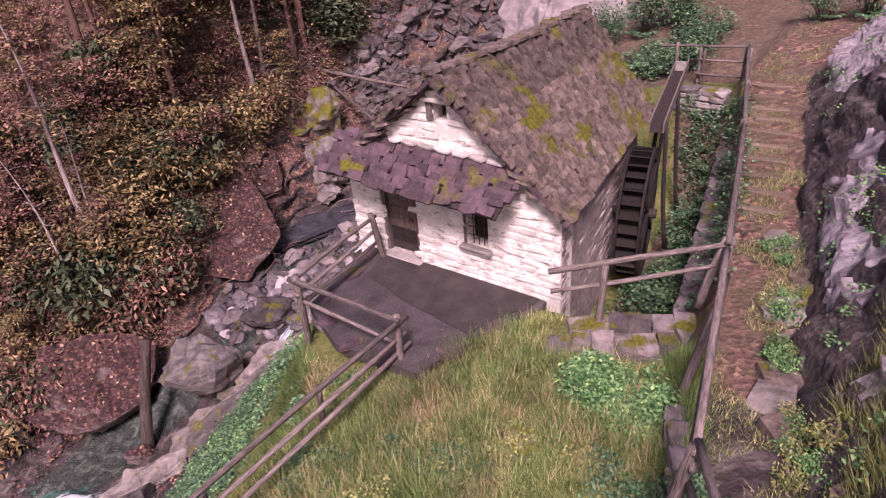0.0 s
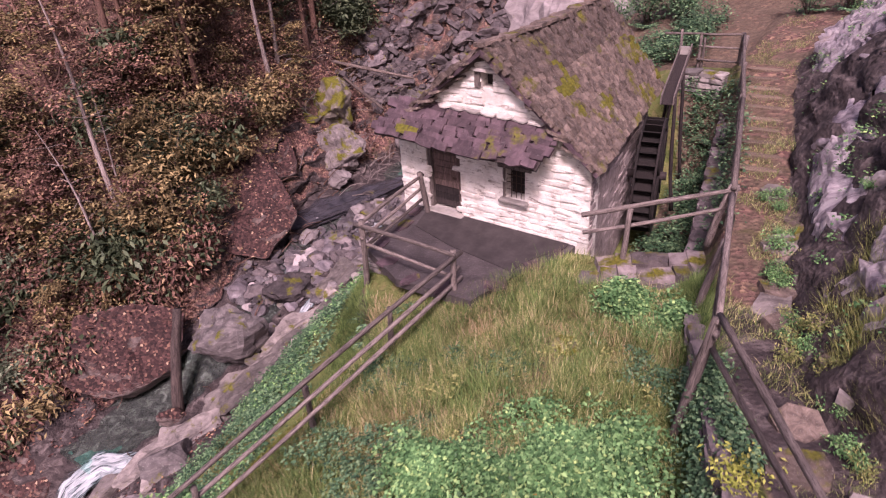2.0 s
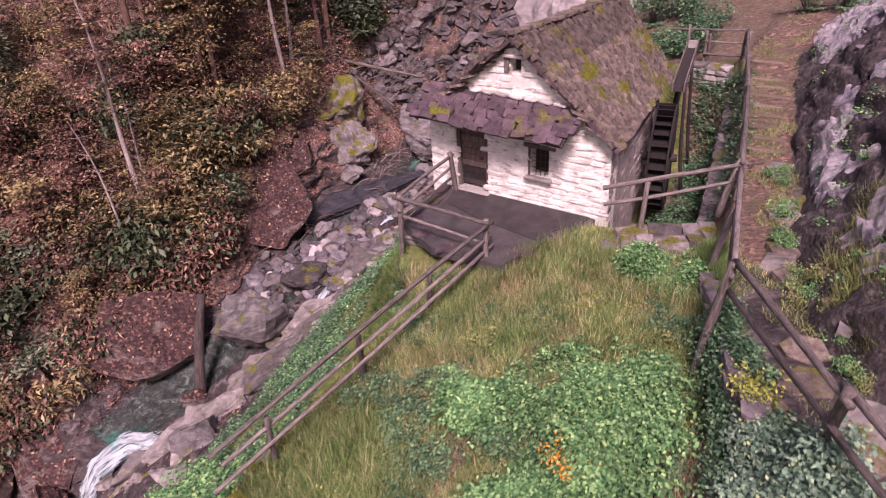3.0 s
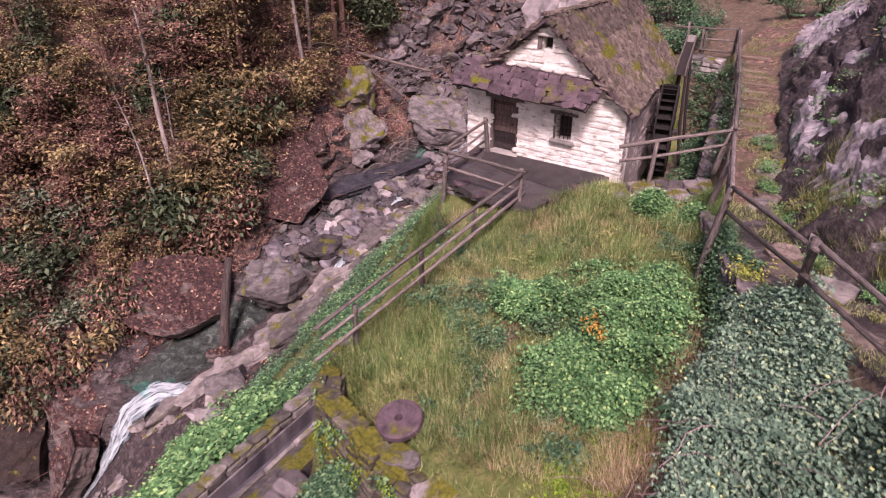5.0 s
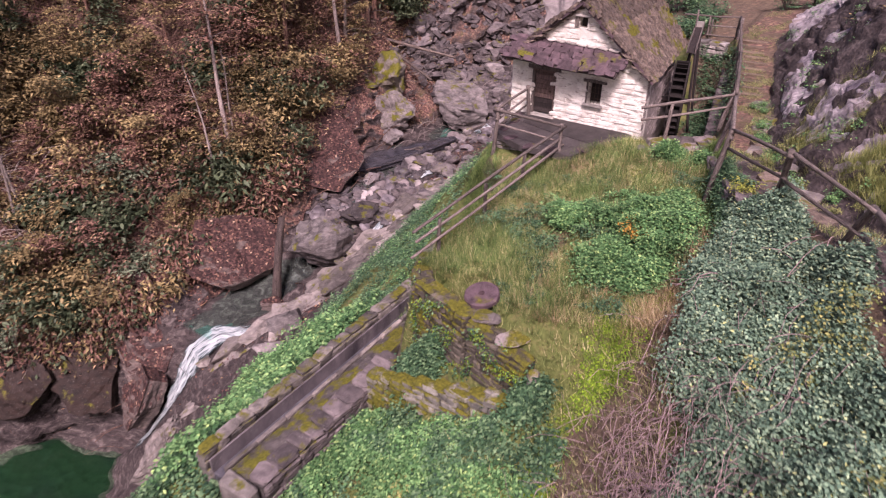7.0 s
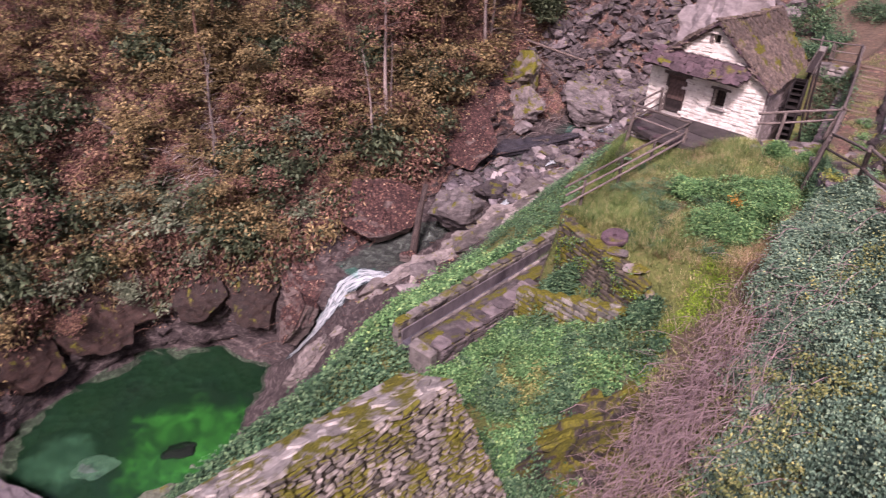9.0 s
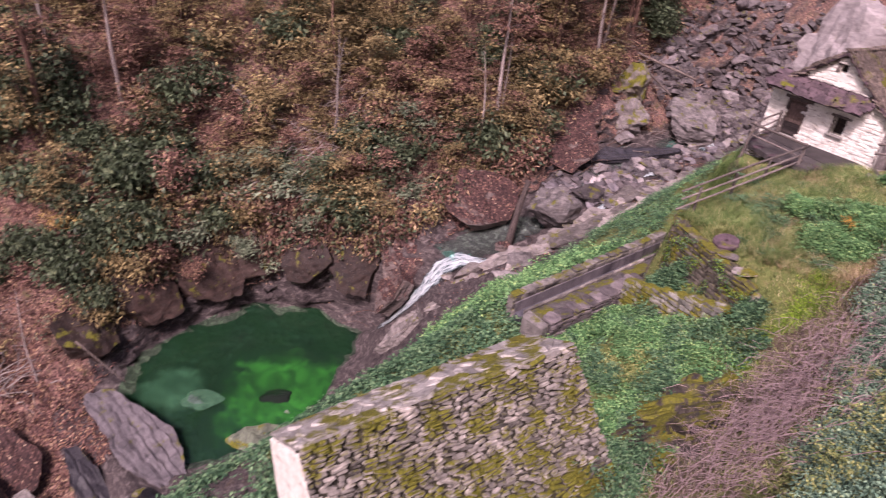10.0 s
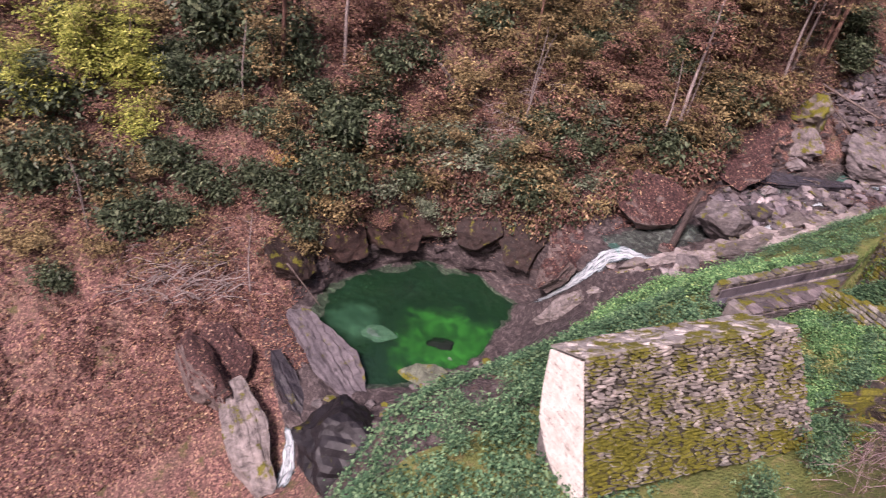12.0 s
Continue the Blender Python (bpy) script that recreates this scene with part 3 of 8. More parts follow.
sheet("stream_bed", [(-5.4, -23.5, -18.4, -15.35), (-1.5, -26, -17, -15.4), (0, -26, -16.6, -14.8), (3, -25, -15.5, -13.6), (8, -26, -16, -12.6), (15, -28, -16.5, -12.1), (22, -26, -17, -11.6), (30, -27, -17, -9.8)], MAT["gravel"], "dark gravel bed of the stream", 0.5, 0.12)
pool.visible_shadow = stream.visible_shadow = False


def silt_bank(name, centre, size, seed, mat, label):
    """A low mound of silt on the pool's floor."""
    rings, n, verts, rim = 9, 48, [], []
    for i in range(rings + 1):
        q = i / rings
        for k in range(n):
            a = 2 * math.pi * k / n
            r = q * (1 + 0.35 * noise.noise(Vector((math.cos(a) * 0.9, math.sin(a) * 0.9, seed))) + 0.16 * noise.noise(Vector((math.cos(a) * 3, math.sin(a) * 3, seed))))
            x, y = centre[0] + size[0] * r * math.cos(a), centre[1] + size[1] * r * math.sin(a)
            verts.append((x, y, centre[2] - 0.2 * q ** 4 + 0.03 * noise.noise(Vector((x, y, seed)))))
            rim.append((q, q, q, 1))
    faces = [(i * n + k, i * n + (k + 1) % n, (i + 1) * n + (k + 1) % n, (i + 1) * n + k) for i in range(rings) for k in range(n)]
    me = mesh_from(name, verts, faces, MAT[mat], True)
    me.color_attributes.new("rim", "FLOAT_COLOR", "POINT").data.foreach_set("color", np.array(rim, np.float32).ravel())
    tagged(new(name, me), label, "silt", kind="structure")


silt_bank("sand_bank", (-22.2, -18.3, -22.66), (5.4, 6.8), 3.0, "sand", "bright green sand bank under the pool water")
silt_bank("gravel_shoal", (-26.3, -24.4, -22.67), (3.0, 2.9), 8.0, "shoal", "grey-green gravel shoal under shallow pool water")


def torrent(name, line, label, lift=0.14):
    """White water: a sheet that follows the bed along rows of (x, y, z, width), torn at its edges."""
    phase = line[0][1] * 1.7
    pts = []
    for (x0, y0, z0, w0), (x1, y1, z1, w1) in zip(line, line[1:]):
        n = max(2, int(math.dist((x0, y0, z0), (x1, y1, z1)) / 0.12))
        pts += [(x0 + (x1 - x0) * k / n, y0 + (y1 - y0) * k / n, z0 + (z1 - z0) * k / n, w0 + (w1 - w0) * k / n) for k in range(n)]
    across, verts, flow, run = 22, [], [], 0.0
    for k, (x, y, z, w) in enumerate(pts):
        q, p = pts[min(k + 2, len(pts) - 1)], pts[max(k - 2, 0)]
        d = Vector((q[0] - p[0], q[1] - p[1], 0)).normalized()
        side = Vector((d.y, -d.x, 0))
        run += math.dist(pts[k][:3], pts[max(k - 1, 0)][:3])
        end = min(1.0, 6 * k / len(pts), 6 * (len(pts) - 1 - k) / len(pts))
        for j in range(across + 1):
            v = j / across - 0.5
            c = Vector((x, y, 0)) + side * (v * w + 0.12 * w * noise.noise(Vector((run * 0.5, phase, 0))))
            ridge = noise.fractal(Vector((v * w * 4.5, run * 0.6, phase)), 0.9, 2.1, 4)
            verts.append((c.x, c.y, max(z, height(c.x, c.y) + 0.04) + lift * (0.55 + 0.6 * ridge) * (1 - 3 * v * v) + 0.05 * noise.noise(Vector((c.x * 4, c.y * 4, run * 3)))))
            flow.append((run * 0.1, v * w, 0.5 - 2.4 * max(0.0, abs(v) - 0.24) - 0.5 * (1 - end) + 0.05, 1))
    w = across + 1
    me = mesh_from(name, verts, [(i * w + j, i * w + j + 1, (i + 1) * w + j + 1, (i + 1) * w + j) for i in range(len(pts) - 1) for j in range(across)], MAT["foam"], True)
    me.color_attributes.new("flow", "FLOAT_COLOR", "POINT").data.foreach_set("color", np.array(flow, np.float32).ravel())
    return tagged(new(name, me), label, "water", kind="structure")


torrent("water_fall", [(-16.6, -2.3, -13.9, 0.7), (-18.3, -3.6, -14.7, 1.5), (-20.0, -5.2, -14.95, 2.9), (-20.7, -6.6, -15.4, 2.7), (-20.9, -7.6, -16.7, 2.4), (-21.4, -8.6, -18.4, 2.2), (-22.7, -9.5, -20.5, 2.2), (-24.2, -10.3, -22.5, 2.4)], "white waterfall dropping into the green pool")
torrent("water_cascade", [(-17.9, 16.4, -11.3, 0.9), (-18.9, 14.2, -11.75, 1.5), (-19.6, 12.2, -11.95, 1.2)], "white cascade among the stream rocks")
torrent("water_cascade", [(-17.6, 25.2, -10.3, 1.4), (-18.4, 23.0, -10.8, 1.6), (-19.2, 20.8, -11.2, 1.1)], "white cascade among the stream rocks")
torrent("water_cascade", [(-17.6, 7.8, -12.0, 0.7), (-17.2, 5.4, -12.5, 1.0), (-17.4, 3.4, -13.0, 0.9), (-18.0, 1.2, -14.0, 0.7)], "white cascade among the stream rocks")
torrent("water_chute", [(-19.4, -31.9, -23.9, 0.5), (-17.6, -31.9, -24.3, 0.9), (-15.8, -32.6, -24.9, 1.6), (-14.2, -33.8, -26, 2.2)], "white water chute leaving the pool")


# ---- the cliff above the path: tilted, foliated schist ----
def build_cliff():
    ys, n = np.arange(-19, 17, 0.13), 44
    verts = []
    for y in ys:
        xs, zs = breaks_at(y)
        a, b = Vector((xs[14] + 0.15, y, zs[14] + 0.02)), Vector((xs[15] + 0.6, y, zs[15] + 0.35))
        for j in range(n + 1):
            u = j / n
            p = a.lerp(b, u)
            bulge = math.sin(math.pi * u) * 0.5
            flow = Vector((p.x * 0.9 + p.z * 0.5, p.y * 0.35 + p.z * 0.25, p.z * 0.55 - p.y * 0.2))
            step = noise.ridged_multi_fractal(flow * 0.9, 0.75, 2.3, 5, 1.0, 2.0) - 1.2
            big = noise.fractal(Vector((p.x, p.y, p.z)) * 0.4, 1.0, 2.0, 3)
            edge = min(1.0, 5 * u, 5 * (1 - u) + 0.3)
            layer = p.y * 1.15 + p.x * 0.45 - p.z * 0.2 + 1.3 * noise.fractal(Vector((p.x, p.y, p.z)) * 0.5, 1.0, 2.0, 3)
            fine = layer * 3.1 + 0.6
            saw = (layer - math.floor(layer)) * 0.3 + (fine - math.floor(fine)) * 0.09
            away = (step * 0.14 + big * 0.45 + saw - 0.2) * edge + bulge * 0.3
            verts.append((p.x - away * 0.75, p.y + step * 0.08, p.z + away * 0.55))
    w = n + 1
    faces = [(i * w + j, i * w + j + 1, (i + 1) * w + j + 1, (i + 1) * w + j) for i in range(len(ys) - 1) for j in range(n)]
    tagged(new("cliff", mesh_from("cliff", verts, faces, MAT["cliff_face"], False)), "dark wet schist cliff rising beside the path", "cliff", kind="structure")


build_cliff()
# ---- pieces: stones, slabs, planks ----
def shape_of(bm):
    """Vertices and faces of a bmesh as plain lists, for joining and sharing."""
    bm.verts.index_update()
    out = ([tuple(v.co) for v in bm.verts], [tuple(v.index for v in f.verts) for f in bm.faces])
    bm.free()
    return out


def stone_shapes(count, seed, bevel=0.16, jitter=0.07, slab=False):
    """Rough unit blocks, one metre each way about the middle, to be scaled."""
    rnd, out = random.Random(seed), []
    for _ in range(count):
        bm = bmesh.new()
        if slab:
            n = rnd.choice((5, 6, 7))
            low, top = [], []
            for k in range(n):
                a = 2 * math.pi * (k + rnd.uniform(-0.25, 0.25)) / n
                c, s = math.cos(a), math.sin(a)
                r = 0.54 / max(abs(c), abs(s)) * rnd.uniform(0.82, 1.0)
                low.append(bm.verts.new((r * c, r * s, -0.5)))
                top.append(bm.verts.new((r * c * 0.95, r * s * 0.95, 0.5 + rnd.uniform(-0.2, 0.2))))
            bm.faces.new(low[::-1])
            bm.faces.new(top)
            for k in range(n):
                j = (k + 1) % n
                bm.faces.new((low[k], low[j], top[j], top[k]))
        else:
            box(bm, (-0.5, -0.5, -0.5), (0.5, 0.5, 0.5), bevel, 0.0)
            for v in bm.verts:
                v.co += Vector([rnd.uniform(-jitter, jitter) for _ in range(3)])
        out.append(shape_of(bm))
    return out


def tile_shapes(count, seed):
    """Roughly squared split slabs with broken edges."""
    rnd, out = random.Random(seed), []
    for _ in range(count):
        bm = bmesh.new()
        ring = [(-0.5, -0.5), (rnd.uniform(-0.2, 0.1), -0.5 + rnd.uniform(-0.1, 0.05)), (0.5, -0.5), (0.5, 0.5), (-0.5, 0.5)]
        ring = [(x + rnd.uniform(-0.07, 0.07), y + rnd.uniform(-0.09, 0.09)) for x, y in ring]
        low = [bm.verts.new((x, y, -0.5)) for x, y in ring]
        top = [bm.verts.new((x * 0.95, y * 0.95, 0.5 + rnd.uniform(-0.25, 0.25))) for x, y in ring]
        bm.faces.new(low[::-1])
        bm.faces.new(top)
        for k in range(5):
            j = (k + 1) % 5
            bm.faces.new((low[k], low[j], top[j], top[k]))
        out.append(shape_of(bm))
    return out


def joined(name, shapes, places, material, parent=None, kind="stuff"):
    """Many pieces as one mesh: places is a list of (shape index, matrix)."""
    verts, faces = [], []
    for k, m in places:
        base = len(verts)
        v, f = shapes[k]
        verts += [m @ Vector(p) for p in v]
        faces += [tuple(i + base for i in face) for face in f]
    ob = part(name, mesh_from(name, verts, faces, material), material, parent)
    ob["kind"] = kind
    return ob


def pieces(name, shapes, places, material, parent, most=300):
    """Pieces as objects of their own that share their meshes; what is past the limit is joined."""
    meshes = [mesh_from(name, v, f, material) for v, f in shapes]
    for k, m in places[:most]:
        ob = new(name, meshes[k])
        ob.parent = parent
        ob.matrix_basis = m
    if len(places) > most:
        rest = joined(name + "_rest", shapes, places[most:], material, parent)
        rest["kind"] = "stuff"


def size_m(x, y, z):
    return Matrix.Diagonal((x, y, z, 1))


def wpart(name, bm, material, parent, label=""):
    """A part whose mesh is given in world coordinates."""
    ob = part(name, bm, material, parent, label)
    if parent.parent is None:
        ob.location = -Vector(parent.location)
    return ob


def prism(bm, poly, y0, y1):
    """A block with the outline poly in x and z, from y0 to y1."""
    lo = [bm.verts.new((x, y0, z)) for x, z in poly]
    hi = [bm.verts.new((x, y1, z)) for x, z in poly]
    bm.faces.new(lo)
    bm.faces.new(hi[::-1])
    n = len(poly)
    for i in range(n):
        j = (i + 1) % n
        bm.faces.new((lo[j], lo[i], hi[i], hi[j]))


BLOCKS = stone_shapes(7, 11)
SLABS = stone_shapes(8, 12, slab=True)
TILES = tile_shapes(8, 13)


def courses(u0, u1, v0, v1, wide, high, seed, inside=lambda u, v: True, gap=0.012):
    """Irregular courses of stones over a rectangle: (u, v, width, height) of each."""
    rnd, out, v = random.Random(seed), [], v0
    while v < v1 - 0.03:
        h = min(rnd.uniform(*high), v1 - v)
        u = u0 - rnd.uniform(0, wide[0])
        while u < u1:
            w = rnd.uniform(*wide)
            a, b = max(u, u0), min(u + w, u1)
            if b - a > 0.06 and inside((a + b) / 2, v + h / 2):
                out.append(((a + b) / 2, v + h / 2, b - a - gap, h * rnd.uniform(0.8, 1.0) - gap))
            u += w
        v += h
    return out


# ---- the mill: front at y = 0, drawn in a little towards the back ----
FRONT_X0, FRONT_X1, BACK_X0, BACK_X1, MILL_Y1 = -5.0, 0.4, -4.5, -0.25, 5.75
EAVE, RIDGE, BACK_RIDGE, RIDGE_X0, RIDGE_X1 = 2.3, 4.5, 4.4, -2.25, -1.85
DOOR = (-4.15, -3.12, 0.08, 1.88)
WINDOW = (-1.8, -1.27, 0.93, 1.72)
LOFT = (-2.42, -2.10, 3.62, 4.02)


def rake(x):
    """The height of the front gable's edge."""
    if x < RIDGE_X0:
        return EAVE + (RIDGE - EAVE) * (x - FRONT_X0) / (RIDGE_X0 - FRONT_X0)
    return EAVE + (RIDGE - EAVE) * (FRONT_X1 - x) / (FRONT_X1 - RIDGE_X0)


def roof_point(side, u, v):
    """A point on a roof slope: u from ridge (0) to eave (1), v from front (0) to back (1)."""
    rx = RIDGE_X0 + (RIDGE_X1 - RIDGE_X0) * v
    rz = RIDGE + 0.12 + (BACK_RIDGE - RIDGE) * v
    ex = (FRONT_X1 + 0.28 + (BACK_X1 - FRONT_X1) * v) if side > 0 else (FRONT_X0 - 0.28 + (BACK_X0 - FRONT_X0) * v)
    return Vector((rx + (ex - rx) * u, -0.3 + (MILL_Y1 + 0.5) * v, rz + (EAVE - 0.12 - rz) * u - 0.10 * math.sin(math.pi * v) * (1 - u)))


def slab_pose(p, across, down, normal, size, rnd, lift=0.0, tip=5.0):
    """A slab lying on a slope, its lower edge tipped up over the row below."""
    m = Matrix((across, -down, normal)).transposed().to_4x4()
    turn = Euler((radians(rnd.gauss(tip, 2.0)), radians(rnd.gauss(0, 1.6)), radians(rnd.gauss(0, 3.0)))).to_matrix().to_4x4()
    return Matrix.Translation(p + normal * lift) @ m @ turn @ size_m(*size)


def roof_slabs(corner, rows, per_row, seed, thick=(0.05, 0.10), overlap=1.3, spare=None):
    """Slabs over a patch whose points corner(u, v) gives, lowest row first."""
    rnd, places = random.Random(seed), []
    for r in range(rows):
        u = 1.0 - (r + 0.35) / rows
        n = per_row + rnd.choice((-1, 0, 0, 1))
        for k in range(n):
            v = (k + 0.5 + (0.5 if r % 2 else 0) * 0.9 + rnd.uniform(-0.2, 0.2)) / n
            if v > 1.0:
                v -= 1.0
            p = corner(u + rnd.uniform(-0.07, 0.07) / rows, v)
            e = 0.02
            across = (corner(u, min(v + e, 1)) - corner(u, max(v - e, 0))).normalized()
            down = (corner(min(u + e, 1), v) - corner(max(u - e, 0), v)).normalized()
            normal = down.cross(across)
            if normal.z < 0:
                normal = -normal
            down = across.cross(normal) * (1 if across.cross(normal).dot(down) > 0 else -1)
            width = (corner(u, 1) - corner(u, 0)).length / n
            deep = (corner(1, 0.5) - corner(0, 0.5)).length / rows
            m = slab_pose(p, across, down, normal, (width * rnd.uniform(0.75, 1.12), deep * overlap * rnd.uniform(0.9, 1.2), rnd.uniform(*thick)), rnd, rnd.uniform(0.02, 0.04), 9.0)
            places.append((rnd.randrange(len(SLABS)), m))
    return places


def build_mill():
    base = Vector((-2.3, 2.9, 0.0))
    mill = thing("watermill", base, "old whitewashed rubble stone watermill with a mossy stone slab roof", "mill")
    to_mill = Matrix.Translation(-base)
    # front wall, in blocks round the openings
    bm = bmesh.new()
    x0, x1 = FRONT_X0, FRONT_X1
    dl, dr, db, dt = DOOR
    wl, wr, wb, wt = WINDOW
    ll, lr, lb, lt = LOFT
    low = -1.7
    prism(bm, [(x0, low), (dl, low), (dl, rake(dl)), (x0, rake(x0))], 0, 0.5)
    prism(bm, [(dl, low), (dr, low), (dr, db), (dl, db)], 0, 0.5)
    prism(bm, [(dl, dt), (dr, dt), (dr, rake(dr)), (dl, rake(dl))], 0, 0.5)
    prism(bm, [(dr, low), (ll, low), (ll, rake(ll)), (dr, rake(dr))], 0, 0.5)
    prism(bm, [(ll, low), (lr, low), (lr, lb), (ll, lb)], 0, 0.5)
    prism(bm, [(ll, lt), (lr, lt), (lr, rake(lr)), (RIDGE_X0, RIDGE), (ll, rake(ll))], 0, 0.5)
    prism(bm, [(lr, low), (wl, low), (wl, rake(wl)), (lr, rake(lr))], 0, 0.5)
    prism(bm, [(wl, low), (wr, low), (wr, wb), (wl, wb)], 0, 0.5)
    prism(bm, [(wl, wt), (wr, wt), (wr, rake(wr)), (wl, rake(wl))], 0, 0.5)
    prism(bm, [(wr, low), (x1, low), (x1, rake(x1)), (wr, rake(wr))], 0, 0.5)
    bmesh.ops.remove_doubles(bm, verts=bm.verts[:], dist=0.002)
    front = wpart("front_wall", bm, MAT["plaster"], mill, "whitewashed rubble front wall, patchy and worn")

    # side and back walls
    def wall_block(name, a, b, thick, top_a, top_b, mat):
        bm = bmesh.new()
        a, b = Vector((*a, 0)), Vector((*b, 0))
        side = (b - a).normalized().cross(Vector((0, 0, 1))) * thick
        lo = [bm.verts.new((p.x, p.y, low)) for p in (a, b, b + side, a + side)]
        hi = [bm.verts.new((p.x, p.y, z)) for p, z in ((a, top_a), (b, top_b), (b + side, top_b), (a + side, top_a))]
        bm.faces.new(lo[::-1])
        bm.faces.new(hi)
        for i in range(4):
            j = (i + 1) % 4
            bm.faces.new((lo[i], lo[j], hi[j], hi[i]))
        bmesh.ops.recalc_face_normals(bm, faces=bm.faces)
        return wpart(name, bm, mat, mill)

    side_wall = wall_block("side_wall", (FRONT_X1 - 0.004, 0.502), (BACK_X1, MILL_Y1), -0.45, EAVE, EAVE, MAT["side_plaster"])
    wall_block("side_wall", (FRONT_X0 + 0.004, 0.502), (BACK_X0, MILL_Y1), 0.45, EAVE, EAVE, MAT["wall_stone"])
    bm = bmesh.new()
    prism(bm, [(BACK_X0 + 0.4, low), (BACK_X1 - 0.4, low), (BACK_X1 - 0.4, EAVE), (RIDGE_X1, BACK_RIDGE), (BACK_X0 + 0.4, EAVE)], MILL_Y1 - 0.45, MILL_Y1 - 0.01)
    wpart("back_wall", bm, MAT["wall_stone"], mill)
    # stones of the front
    rnd = random.Random(5)

    def solid(x, z):
        def within(o, m):
            return o[0] - m < x < o[1] + m and o[2] - m < z < o[3] + m
        return not (within(DOOR, 0.05) or within(WINDOW, 0.06) or within(LOFT, 0.03)) and z < rake(x) - 0.02

    places = []
    for u, v, w, h in courses(x0, x1, 0.0, RIDGE, (0.26, 0.62), (0.13, 0.22), 7, solid):
        if rnd.random() < 0.22:
            continue
        depth = rnd.uniform(0.03, 0.06)
        m = Matrix.Translation((u, -0.012, v)) @ Matrix.Rotation(rnd.gauss(0, 0.06), 4, "Y") @ Matrix.Rotation(rnd.gauss(0, 0.03), 4, "Z") @ size_m(w * rnd.uniform(0.8, 1.08), depth, h * rnd.uniform(0.75, 1.1))
        places.append((rnd.randrange(len(BLOCKS)), m))
    pieces("stone", BLOCKS, places, MAT["plaster"], front)
    places = []
    along = Vector((BACK_X1 - FRONT_X1, MILL_Y1, 0))
    far = along.length
    along.normalize()
    for u, v, w, h in courses(0.02, far, -0.9, EAVE - 0.04, (0.24, 0.6), (0.1, 0.2), 8):
        p = Vector((FRONT_X1, 0, v)) + along * u
        m = Matrix.Translation(p) @ Matrix.Rotation(math.atan2(along.y, along.x), 4, "Z") @ Matrix.Rotation(rnd.gauss(0, 0.04), 4, "Y") @ size_m(w, rnd.uniform(0.05, 0.11), h)
        places.append((rnd.randrange(len(BLOCKS)), m))
    pieces("stone", BLOCKS, places, MAT["side_plaster"], side_wall)
    # the two roof slopes
    for side, rows, per in ((1, 23, 24), (-1, 14, 17)):
        bm = bmesh.new()
        grid = [[bm.verts.new(roof_point(side, i / 6, j / 8) - Vector((0, 0, 0.03))) for j in range(9)] for i in range(7)]
        for i in range(6):
            for j in range(8):
                bm.faces.new((grid[i][j], grid[i + 1][j], grid[i + 1][j + 1], grid[i][j + 1]))
        bmesh.ops.recalc_face_normals(bm, faces=bm.faces)
        bmesh.ops.solidify(bm, geom=bm.faces[:], thickness=0.09)
        slope = wpart("roof", bm, MAT["slab_dark"], mill, "steep roof of overlapping grey stone slabs with moss")
        places = roof_slabs(lambda u, v, s=side: roof_point(s, u, v), rows, per, 20 + side, (0.08, 0.15), 1.2)
        if side > 0:
            mossy = [q for q in places if 0.35 < q[1].translation.x + 2.0 - 0.1 * q[1].translation.y + 0.8 * noise.noise(q[1].translation * 0.8) < 2.2 and noise.noise(q[1].translation * 1.1 + Vector((3, 0, 0))) > 0.16 and q[1].translation.y > 0.8]
            pieces("slab", TILES, [q for q in places if q not in mossy], MAT["slab"], slope)
            pieces("mossy_slab", TILES, mossy, MAT["roof_moss"], slope)
        else:
            joined("slab_layer", TILES, places, MAT["slab"], slope)["kind"] = "stuff"
    # ridge capping
    places = []
    for k in range(13):
        v = (k + 0.5) / 13
        p = roof_point(1, 0, v) + Vector((-0.06, 0, 0.07))
        m = Matrix.Translation(p) @ Euler((rnd.gauss(0, 0.04), rnd.gauss(-0.1, 0.06), rnd.gauss(0, 0.08))).to_matrix().to_4x4() @ size_m(rnd.uniform(0.36, 0.5), 0.52, rnd.uniform(0.05, 0.08))
        places.append((rnd.randrange(len(SLABS)), m))
    ridge = wpart("ridge", log_mesh("ridge", 0.4, 0.05, 0.05, MAT["slab_dark"]), MAT["slab_dark"], mill)
    ridge.matrix_basis = to_mill @ between(roof_point(1, 0.0, 0.02) - Vector((0, 0, 0.02)), roof_point(1, 0.0, 0.1))
    for k, m in places:
        v, f = SLABS[k]
        ob = part("ridge_slab", mesh_from("ridge_slab", v, f, MAT["slab"]), None, mill)
        ob.matrix_basis = to_mill @ m
    # stepped slabs along the front gable's edges
    verge = part("verge", mesh_from("verge", [(0, 0, 0), (0.1, 0, 0), (0, 0, 0.1)], [(0, 1, 2)], MAT["slab"]), None, mill, "rough stone slabs stepping up the gable edge")
    verge.matrix_basis = to_mill @ Matrix.Translation((RIDGE_X0, 0.1, RIDGE - 0.1))
    inv = verge.matrix_basis.inverted() @ to_mill
    for side in (-1, 1):
        for k in range(19):
            t = (k + 0.5) / 19
            x = (FRONT_X0 - 0.15) * (1 - t) + RIDGE_X0 * t if side < 0 else (FRONT_X1 + 0.15) * (1 - t) + RIDGE_X0 * t
            for lay in range(2 if side < 0 else 1):
                m = Matrix.Translation((x + rnd.uniform(-0.06, 0.06), rnd.uniform(-0.16, 0.06), rake(min(max(x, FRONT_X0), FRONT_X1)) - 0.03 + lay * 0.07)) @ Euler((rnd.gauss(-0.05, 0.05), side * rnd.uniform(0.15, 0.42), rnd.gauss(0, 0.2))).to_matrix().to_4x4()
